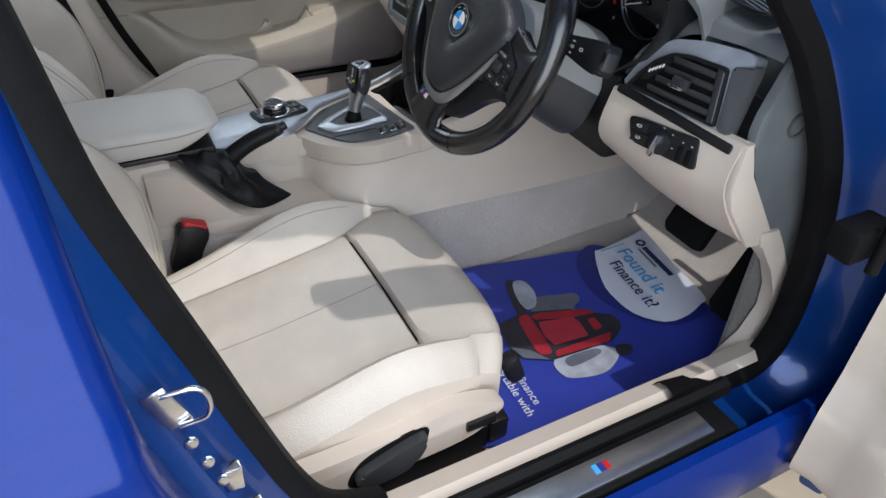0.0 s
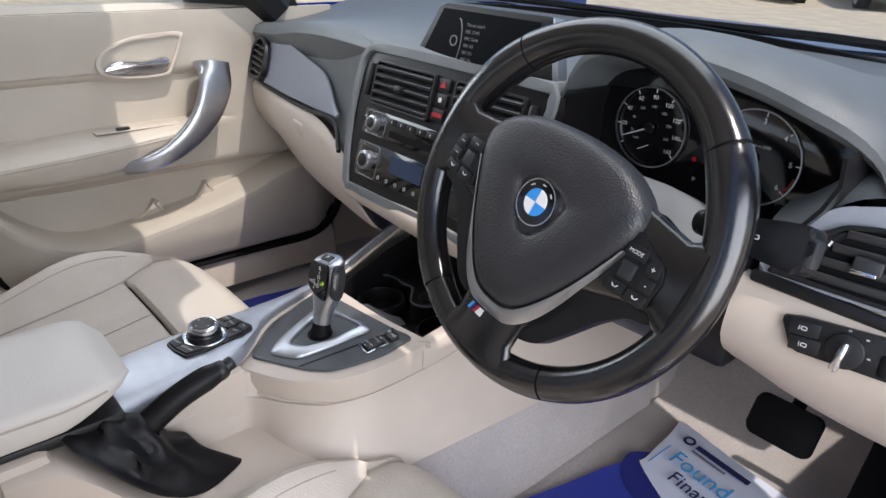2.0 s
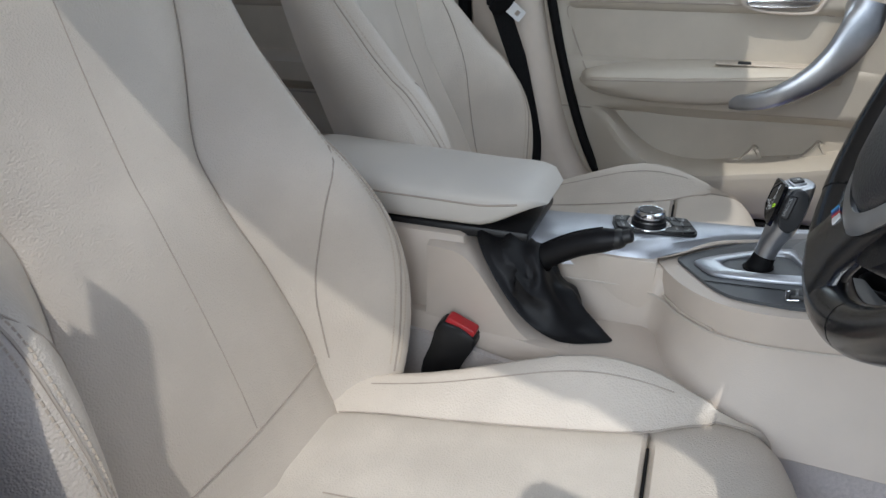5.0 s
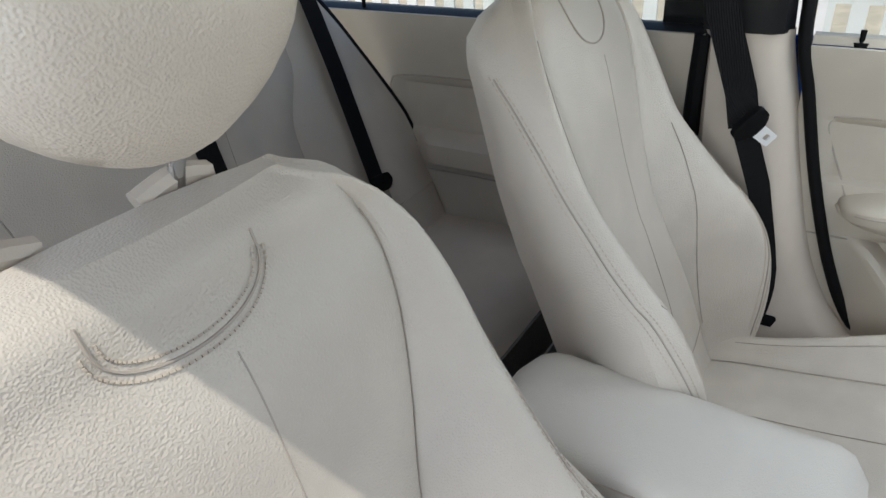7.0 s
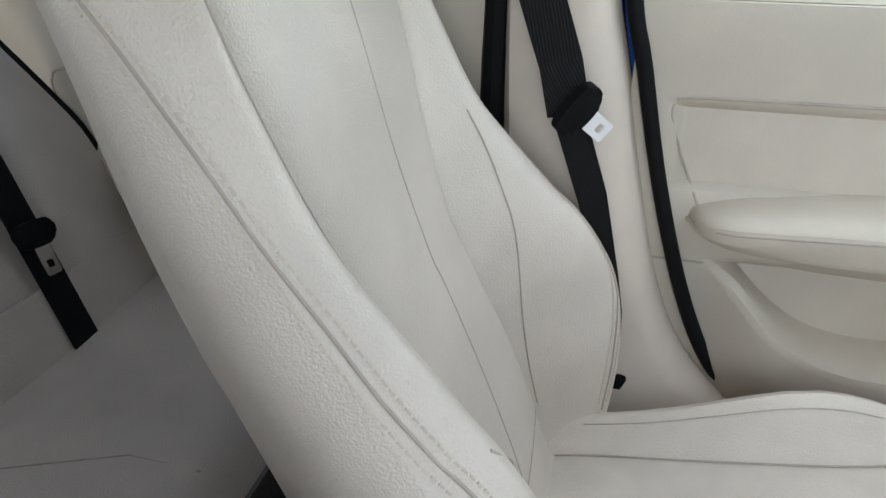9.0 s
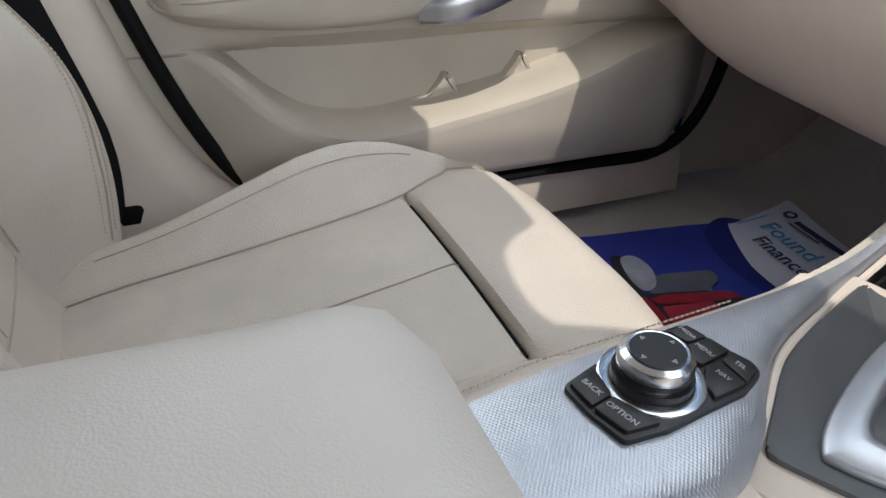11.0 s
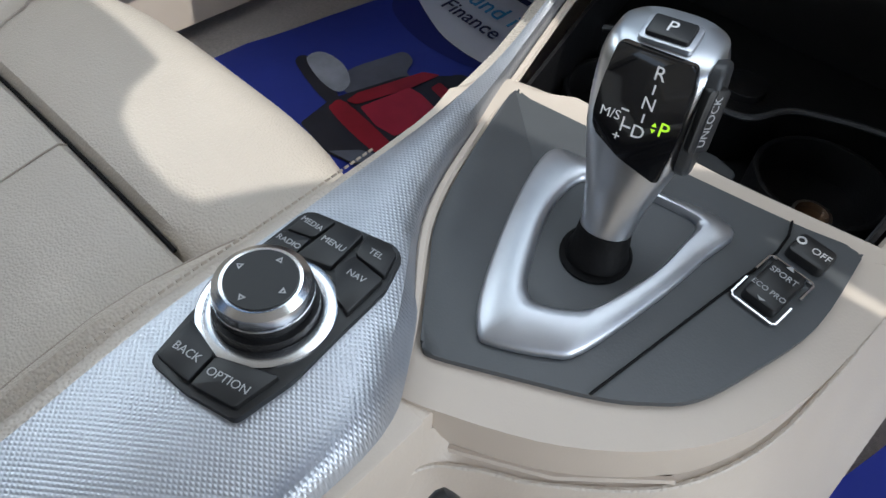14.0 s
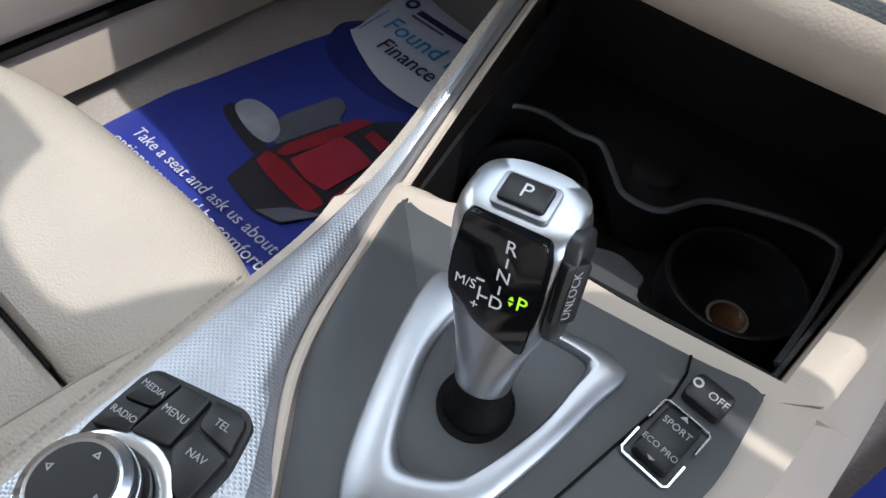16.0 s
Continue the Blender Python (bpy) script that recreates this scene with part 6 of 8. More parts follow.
ic = outline2([(0.0255, -0.0365), (0.0335, -0.0360), (0.0455, -0.0285), (0.0525, -0.018), (0.0605, 0.0135), (0.0610, 0.036), (0.0605, 0.0495), (0.054, 0.0520), (0.033, 0.0495), (0.010, 0.0430), (-0.0005, 0.0340), (0.0015, 0.008), (0.0165, -0.026)], 4)
rings = []
for t, h in ((0, 0.0), (0.0, 0.0022), (0.03, 0.0034), (0.10, 0.0046), (0.70, 0.0076), (0.86, 0.0074), (0.96, 0.0058), (1.0, 0.0035), (1.0, 0.0)):
    rings.append([GM @ Vector((a[0] + (b[0] - a[0]) * t, a[1] + (b[1] - a[1]) * t, h)) for a, b in zip(oc, ic)])
part("chrome_surround", loft(rings, False), SATIN, panel, "satin chrome triangular surround")
part("selector_plate", prism(ic, 0.003, 0.0005, GM), PANEL_GREY, panel)
part("selector_well", prism(disc(0.0175, 28, 0.0335, 0.0035), 0.002, 0, GM @ Matrix.Translation((0, 0, 0.0025))), BLACK, panel)
# drive mode buttons
for bx, by, w, h, tx in ((0.1088, 0.0735, 0.0195, 0.0150, "OFF"), (0.1050, 0.0445, 0.0175, 0.0275, "")):
    B = GM @ Matrix.Translation((bx, by, 0)) @ Matrix.Rotation(-0.10, 4, "Z")
    b = part("button", prism(rrect(w, h, 0.003, 3), 0.006, 0.002, B), BUTTON_BLACK, panel)
    if tx:
        lettering("legend", tx, 0.0056, B @ Matrix.Translation((0.004, 0, 0.0062)), INK_DIM, b)
        part("legend", ring_prism(disc(0.0025, 10, -0.007, 0.001), disc(0.0015, 10, -0.007, 0.001), 0.0004, B @ Matrix.Translation((0, 0, 0.0061))), INK_DIM, b)
    else:
        lettering("legend", "SPORT", 0.0047, B @ Matrix.Translation((0, 0.006, 0.0062)), INK_DIM, b)
        lettering("legend", "ECO PRO", 0.0041, B @ Matrix.Translation((0, -0.006, 0.0062)), INK_DIM, b)
        for s in (1, -1):
            part("legend", prism([(-0.002, s * 0.0115 - 0.0005), (0.002, s * 0.0115 - 0.0005), (0, s * 0.0115 + s * 0.0018)], 0.0004, 0, B @ Matrix.Translation((0, 0, 0.0061))), INK_DIM, b)
            part("chrome_bracket", tube([B @ Vector(p) for p in ((-0.0118, s * 0.0035, 0.002), (-0.0118, s * 0.0150, 0.001), (-0.0102, s * 0.0166, 0.001), (0.0102, s * 0.0166, 0.001), (0.0118, s * 0.0150, 0.001), (0.0118, s * 0.0035, 0.002))], 0.0009, 6), CHROME, b)

# silver weave trim
TRL = [(-0.285, -0.066), (-0.251, -0.067), (-0.167, -0.078), (-0.074, -0.083), (0.027, -0.091), (0.208, -0.123), (0.32, -0.150)]
TRR = [(-0.285, 0.045), (-0.25, 0.036), (-0.19, 0.026), (-0.13, 0.022), (-0.094, 0.002), (-0.037, -0.043), (0.025, -0.069), (0.12, -0.097), (0.266, -0.124), (0.32, -0.134)]
rows = []
for k in range(70):
    y = -0.285 + 0.60 * k / 69
    a, b = curve(TRL, y), curve(TRR, y)
    z = 0.578 + 0.004 * S(-0.28, 0.0, y) + 0.055 * S(0.06, 0.32, y)
    w = b - a
    rows.append([(a, y, z - 0.008), (a + 0.002, y, z - 0.001), (a + 0.2 * w, y, z + 0.001), (a + 0.5 * w, y, z + 0.0012), (a + 0.8 * w, y, z - 0.0005), (a + 0.93 * w, y, z - 0.004), (b, y, z - 0.012), (b + 0.004, y, z - 0.022 * S(-0.08, -0.19, y) - 0.014)])
part("weave_trim", thick(grid(rows), 0.003), WEAVE, con, "silver trim with a fine woven relief")
part("trim_edge", tube([(r[-2][0] + 0.003, r[-2][1], r[-2][2] + 0.001 - 0.008 * S(8, 0, k)) for k, r in enumerate(rows[20:])], [0.0028 - 0.0022 * S(8, 0, k) for k in range(len(rows) - 20)], 6), BEIGE_SMOOTH, con)

# oddments tray with cup holders
tray = part("tray", boxat(-0.105, 0.150, 0.098, 0.36, 0.495, 0.512), DASH_DARK, con, "black storage tray with cup holders")
part("tray_wall", thick(grid([[(x, y, z) for z in (0.50, 0.545, 0.578 + dz)] for x, y, dz in [(-0.13, 0.34, 0.03), (-0.105, 0.22, 0.015), (-0.082, 0.090, -0.014), (0.0, 0.098, -0.008), (0.128, 0.110, -0.004), (0.136, 0.22, 0.018), (0.142, 0.34, 0.04)]]), 0.003), DASH_DARK, tray)
for cx_, cy_, r in ((-0.055, 0.172, 0.040), (0.086, 0.190, 0.043)):
    part("cup_holder", ring_prism(disc(r, 32), disc(r - 0.004, 32), 0.028, Matrix.Translation((cx_, cy_, 0.511)), 0.001), DASH_DARK, tray)
RIB = [(-0.110, 0.190), (-0.100, 0.213), (-0.080, 0.221), (-0.055, 0.219), (-0.034, 0.222), (-0.013, 0.204), (0.004, 0.191), (0.027, 0.195), (0.042, 0.222), (0.061, 0.234), (0.093, 0.246), (0.115, 0.247), (0.124, 0.237), (0.128, 0.188), (0.127, 0.140)]
part("tray_step", prism([(p.x, p.y) for p in spline([(x, y, 0) for x, y in RIB[:13]], 5)] + [(0.140, 0.25), (0.140, 0.30), (-0.125, 0.30), (-0.118, 0.19)], 0.040, 0.0, Matrix.Translation((0, 0, 0.5085))), DASH_DARK, tray, "black shelf behind the cup holders")
part("tray_rib", tube(spline([(x, y, 0.550) for x, y in RIB], 5), 0.0022, 6), PANEL_GREY, tray)
part("cup_disc", prism(disc(0.0165, 26), 0.008, 0.002, Matrix.Translation((0.008, 0.224, 0.546))), DASH_DARK, tray)
sk = part("power_socket", ring_prism(disc(0.0125, 26), disc(0.0105, 26), 0.006, Matrix.Translation((0.093, 0.170, 0.522))), CHROME, tray, "chrome-ringed power socket")
part("socket_well", prism(disc(0.0108, 24), 0.003, 0, Matrix.Translation((0.093, 0.170, 0.520))), material("brass_contact", (0.10, 0.05, 0.02), 0.5, 0.6), sk)
part("tray_roof", boxat(-0.14, 0.15, 0.30, 0.37, 0.50, 0.68), DASH_DARK, tray)
pc = part("tray_flap", prism(rounded([(-0.045, 0.098), (0.052, 0.108), (0.056, 0.126), (0.046, 0.134), (0.047, 0.146), (0.026, 0.152), (0.006, 0.143), (-0.045, 0.135)], 0.004), 0.004, 0.001, Matrix.Translation((0, 0, 0.541))), PANEL_GREY, tray)


# ---- rotary controller ----
def controller():
    s = thing("rotary_controller", "black and silver rotary controller with labelled buttons", "rotary controller", (-0.044, -0.13, 0.58))
    Z = Matrix.Translation((-0.0435, -0.1255, 0.5795)) @ Matrix.Rotation(0.045, 4, "Z") @ Matrix.Translation((0.043, 0.125, 0))
    out = rounded([(-0.0575, -0.1785), (-0.036, -0.1775), (-0.0125, -0.1720), (-0.0095, -0.146), (-0.0120, -0.1176), (-0.0140, -0.0904), (-0.0220, -0.0705), (-0.0288, -0.0680), (-0.050, -0.0735), (-0.0725, -0.0795), (-0.0745, -0.0847), (-0.0728, -0.112), (-0.0650, -0.1538)], 0.003)
    base = part("button_plate", prism(out, 0.004, 0.0005, Z), BUTTON_BLACK, s, "black button plate")
    K = Z @ Matrix.Translation((-0.0435, -0.1305, 0))
    part("silver_ring", ring_prism(disc(0.0300, 48), disc(0.0225, 48), 0.0055, K, 0.001), CHROME, s, "satin silver ring")
    part("clear_ring", prism(disc(0.0225, 40), 0.010, 0.003, K), DASH_DARK, s)
    prof = [(0.0195, 0.006), (0.0196, 0.012), (0.0192, 0.0145), (0.0208, 0.0158), (0.0210, 0.0185), (0.0200, 0.0222), (0.0168, 0.0240), (0.0150, 0.0236)]
    part("knob", loft([[K @ Vector((r * math.cos(a), r * math.sin(a), h)) for a in [2 * math.pi * k / 44 for k in range(44)]] for r, h in prof]), CHROME, s, "silver knob")
    part("knob_band", ring_prism(disc(0.0206, 44), disc(0.0185, 44), 0.0035, K @ Matrix.Translation((0, 0, 0.0118))), DASH_DARK, s)
    cap = part("knob_cap", prism(disc(0.0152, 40), 0.0012, 0.0006, K @ Matrix.Translation((0, 0, 0.0232))), BUTTON_BLACK, s, "matt black knob cap")
    for q in range(4):
        a = math.pi / 2 * q + 0.15
        T_ = K @ Matrix.Translation((0, 0, 0.0245)) @ Matrix.Rotation(a, 4, "Z") @ Matrix.Translation((0.0115, 0, 0))
        part("arrow", ring_prism([(-0.0010, -0.0016), (0.0016, 0.0), (-0.0010, 0.0016)], [(-0.0005, -0.0008), (0.0008, 0.0), (-0.0005, 0.0008)], 0.0003, T_), INK_DIM, cap)
    def btn(pts, tx, cx, cy, sz, rot):
        b = part("button", prism(rounded(pts, 0.0016, 3), 0.0032, 0.0006, Z @ Matrix.Translation((0, 0, 0.0036))), BUTTON_BLACK, base)
        lettering("legend", tx, sz * 0.85, Z @ Matrix.Translation((cx, cy, 0.0071)) @ Matrix.Rotation(rot, 4, "Z"), INK_DIM, b)
    r = 0.12
    btn([(-0.0562, -0.1755), (-0.0372, -0.1745), (-0.0400, -0.1600), (-0.0605, -0.1560)], "BACK", -0.0482, -0.1668, 0.0062, r + 0.05)
    btn([(-0.0357, -0.1745), (-0.0155, -0.1695), (-0.0135, -0.1490), (-0.0240, -0.1540), (-0.0385, -0.1600)], "OPTION", -0.0262, -0.1640, 0.0062, r + 0.12)
    btn([(-0.0705, -0.0968), (-0.0579, -0.0920), (-0.0573, -0.0780), (-0.0705, -0.0815)], "MEDIA", -0.0641, -0.0868, 0.0050, r - 0.02)
    btn([(-0.0705, -0.1120), (-0.0564, -0.1050), (-0.0578, -0.0930), (-0.0703, -0.0980)], "RADIO", -0.0635, -0.1015, 0.0050, r + 0.05)
    btn([(-0.0558, -0.1040), (-0.0390, -0.0985), (-0.0423, -0.0748), (-0.0563, -0.0778)], "MENU", -0.0480, -0.0885, 0.0056, r)
    btn([(-0.0370, -0.0855), (-0.0180, -0.0860), (-0.0235, -0.0728), (-0.0288, -0.0706), (-0.0410, -0.0742)], "TEL", -0.0298, -0.0795, 0.0054, r)
    btn([(-0.0375, -0.0980), (-0.0250, -0.1080), (-0.0160, -0.1110), (-0.0178, -0.0872), (-0.0366, -0.0866)], "NAV", -0.0272, -0.0945, 0.0054, r)


controller()


# ---- gear selector ----
def gear_selector():
    s = thing("gear_selector", "silver automatic gear selector with a black face", "gear selector", (0.045, -0.008, 0.57))
    B, T_ = Vector((0.0338, 0.0035, 0.573)), Vector((0.0220, 0.0318, 0.6985))
    ax = (T_ - B).normalized()
    rt = Vector((0.985, 0.17, 0.0))
    rt = (rt - ax * rt.dot(ax)).normalized()
    fr = ax.cross(rt)          # towards the front of the car
    L = (T_ - B).length
    def ring(t, w, d, off=0.0, n=36, e=0.75):
        o = B + ax * (L * t) + fr * off
        return [o + rt * w * abs(math.cos(a)) ** e * math.copysign(1, math.cos(a)) + fr * d * abs(math.sin(a)) ** e * math.copysign(1, math.sin(a)) for a in [2 * math.pi * k / n for k in range(n)]]
    part("boot", loft([ring(0.0, 0.0152, 0.0152, e=1), ring(0.04, 0.0150, 0.0150, e=1), ring(0.07, 0.0136, 0.0134, e=1), ring(0.14, 0.0126, 0.0122, e=1)]), BLACK, s, "black rubber boot")
    def head(t, w, d, off, slope=0.0, e=0.75):
        c = B + ax * (L * t) + fr * off
        return [q + ax * (slope * (q - c).dot(fr)) for q in ring(t, w, d, off, 36, e)]
    part("stem", loft([ring(0.12, 0.0120, 0.0115, e=1), ring(0.22, 0.0135, 0.0120, 0, 36, 0.95), head(0.32, 0.0164, 0.0128, 0.001, 0, 0.9), head(0.42, 0.0202, 0.0140, 0.003), head(0.52, 0.0236, 0.0152, 0.003), head(0.62, 0.0248, 0.0162, 0.002), head(0.70, 0.0250, 0.0166, 0.001, 0.10), head(0.77, 0.0247, 0.0166, 0.0, 0.22), head(0.815, 0.0238, 0.0160, 0.0, 0.33), head(0.845, 0.0222, 0.0146, 0.0005, 0.42), head(0.858, 0.0196, 0.0122, 0.001, 0.45), head(0.861, 0.0130, 0.0085, 0.001, 0.45)]), SILVER, s, "satin silver selector body")
    F = basis(B + ax * (L * 0.655) - fr * 0.0162, rt, ax)
    face = part("face", prism(rounded([(0.0174, -0.0278), (0.0190, -0.0051), (0.0187, 0.0140), (0.0165, 0.0225), (-0.0146, 0.0235), (-0.0166, 0.006), (-0.0168, -0.0055), (-0.0150, -0.0140), (-0.0010, -0.0222)], 0.0022, 4), 0.0046, 0.0010, F @ Matrix.Translation((0, 0, -0.002))), GLOSS_BLACK, s, "gloss black shift diagram")
    H = F @ Matrix.Translation((0, 0, 0.0028))
    for tx, x, y, z in (("R", 0.0045, 0.0158, 0.0078), ("N", 0.0040, 0.0034, 0.0074), ("D", 0.0034, -0.0090, 0.0078), ("M/S", -0.0095, -0.0050, 0.0058), ("+", -0.0045, -0.0135, 0.0062)):
        lettering("legend", tx, z, H @ Matrix.Translation((x, y, 0)), INK, face)
    lettering("legend", "P", 0.0085, H @ Matrix.Translation((0.0128, -0.0048, 0)), INK_GREEN, face, label="lit green letter")
    for sgn in (1, -1):
        part("arrow", prism([(0.0078, -0.0048 + sgn * 0.0006), (0.0098, -0.0048 + sgn * 0.0006), (0.0088, -0.0048 + sgn * 0.0022)], 0.0003, 0, H), INK_GREEN, face)
    for x, y, w, h in ((0.0042, 0.0096, 0.0007, 0.0038), (0.0037, -0.0026, 0.0007, 0.0036), (-0.0035, -0.0075, 0.0007, 0.0060), (-0.0016, -0.0082, 0.0034, 0.0007), (-0.0040, -0.0016, 0.0032, 0.0007)):
        part("line", box(w, h, 0.0003, 0, H @ Matrix.Translation((x, y, 0))), INK, face)
    P = basis(B + ax * (L * 0.852) - fr * 0.0015, rt, ax * 0.41 + fr * 0.91)
    part("button_well", prism(rrect(0.0225, 0.0155, 0.0025, 3), 0.0022, 0.0006, P), SATIN, s)
    pb_ = part("park_button", prism(rrect(0.0180, 0.0118, 0.0015, 3), 0.0042, 0.0008, P), BUTTON_BLACK, s, "black park button")
    lettering("legend", "P", 0.0085, P @ Matrix.Translation((0, 0, 0.0044)), INK, pb_)
    U = basis(B + ax * (L * 0.665) + rt * 0.0232 - fr * 0.0075, ax, fr * -0.8 - rt * 0.6)
    ub = part("unlock_button", prism(outline2([(-0.011, -0.018), (0.004, -0.026), (0.010, -0.010), (0.010, 0.014), (0.004, 0.024), (-0.008, 0.024), (-0.012, 0.012)], 4), 0.0055, 0.0025, basis(B + ax * (L * 0.64) + rt * 0.0205, fr, ax), 3), SOFT_BLACK, s, "dark grey side of the selector with its unlock button")
    part("unlock_key", prism(rrect(0.027, 0.0105, 0.002, 3), 0.0045, 0.0008, U), BUTTON_BLACK, ub)
    lettering("legend", "UNLOCK", 0.0052, U @ Matrix.Translation((0, 0, 0.0047)), INK_DIM, ub)


gear_selector()


# ---- handbrake ----
def handbrake():
    s = thing("handbrake", "black leather handbrake lever with a creased gaiter", "handbrake", (0.08, -0.25, 0.48))
    base = spline([(0.030, -0.335, 0.583), (0.078, -0.335, 0.583), (0.108, -0.305, 0.548), (0.122, -0.262, 0.502), (0.118, -0.215, 0.474), (0.100, -0.165, 0.4715), (0.085, -0.152, 0.4715), (0.066, -0.185, 0.4725), (0.036, -0.225, 0.476), (0.026, -0.285, 0.532)], 5, True)
    A, E = Vector((0.064, -0.275, 0.548)), Vector((0.076, -0.143, 0.612))
    ax = (E - A).normalized()
    sd = ax.cross(Vector((0, 0, 1))).normalized()
    up = sd.cross(ax)
    n = len(base)
    c0 = A + ax * 0.032
    rings = []
    for k in range(15):
        t = k / 14
        ring = []
        for i, b in enumerate(base):
            d = b - Vector((0.075, -0.245, 0.52))
            a = math.atan2(d.dot(sd) * 1.0, -(d.dot(ax)) * 0.9 + 0.0)
            q = c0 + (sd * math.sin(a) + up * math.cos(a) * 0.9) * 0.0195
            p = b.lerp(q, S(0, 1, t) * 0.6 + 0.4 * t)
            fold = math.sin(math.pi * t)
            w = noise.noise(p * 38 + Vector((0, t * 5, 0))) * 0.011 + noise.noise(p * 90) * 0.003
            bulge = 0.016 * fold * (0.5 + 0.5 * math.cos(a * 3 + 1))
            nr = (b - Vector((0.075, -0.245, 0.50)))
            nr.z = abs(nr.z) * 0.5 + 0.02
            p = p + nr.normalized() * (bulge * 0.5 + w * fold) + Vector((0, 0, 0.004 * fold * math.sin(14 * t + 2 * a)))
            ring.append(p)
        rings.append(ring)
    part("gaiter", loft(rings, False), GAITER, s, "creased black leather gaiter")
    pts, rad = [], []
    for k in range(17):
        t = k / 16
        pts.append(A + ax * (0.022 + 0.108 * t) + up * 0.006 * math.sin(math.pi * t))
        rad.append(0.0165 - 0.001 * S(0, 0.5, t) - 0.0035 * S(0.8, 1.0, t))
    part("grip", tube(pts, rad, 18, flat=1.0), GAITER, s, "smooth black leather grip")
    part("grip_seam", tube([p + sd * 0.0 + up * 0.0165 for p in pts[1:-2]], 0.0009, 4), BLACK, s)
    part("grip_end", tube([pts[-1] - ax * 0.006, pts[-1], pts[-1] + ax * 0.004, pts[-1] + ax * 0.007], [0.0124, 0.0123, 0.0114, 0.0090], 28), BUTTON_BLACK, s)
    part("release_button", tube([pts[-1] + ax * 0.005, pts[-1] + ax * 0.014, pts[-1] + ax * 0.0165, pts[-1] + ax * 0.0175], [0.0086, 0.0086, 0.0074, 0.0045], 28), BUTTON_BLACK, s, "black release button")


handbrake()


# ---- armrest ----
def armrest():
    s = thing("armrest", "pale cream leather centre armrest on the console box", "armrest", (0.0, -0.45, 0.58))
    rings = []
    N = 44
    for k in range(26):
        t = k / 25
        y = -0.655 + 0.402 * t
        f = 1 - 0.0 * t
        endf = (1 - max(0, (t - 0.86) / 0.14) ** 2.6) ** 0.5 if t < 0.999 else 0.10
        backf = (1 - max(0, (0.12 - t) / 0.12) ** 2.2) ** 0.5 if t > 0 else 0.25
        w = (0.092 - 0.004 * t) * (0.55 + 0.45 * endf) * (0.3 + 0.7 * backf)
        top = 0.660 - 0.014 * t - 0.022 * (1 - endf)
        bot = 0.588 + 0.002 * t + 0.034 * S(0.78, 1.0, t)
        cz, hz = (top + bot) / 2, (top - bot) / 2 * (0.4 + 0.6 * min(endf, 1) * backf)
        cx = -0.010
        r = []
        for q in range(N):
            a = 2 * math.pi * q / N
            e = 0.55 if math.sin(a) > 0 else 0.35
            x = cx + w * abs(math.cos(a)) ** 0.6 * math.copysign(1, math.cos(a))
            z = cz + hz * abs(math.sin(a)) ** e * math.copysign(1, math.sin(a))
            r.append((x, y, z))
        rings.append(r)
    part("pad", loft(rings), LEATHER_TOP, s, "pale leather armrest pad")
    for q in (1, 21):
        part("seam", tube([(r[q][0], r[q][1], r[q][2] - 0.004) for r in rings[2:-2]], 0.0016, 5), SEAM, s)
    part("lid_base", box(0.160, 0.36, 0.016, 0.005, pose(-0.012, -0.45, 0.583, 0.3, 0, 0)), DASH_DARK, s)


armrest()


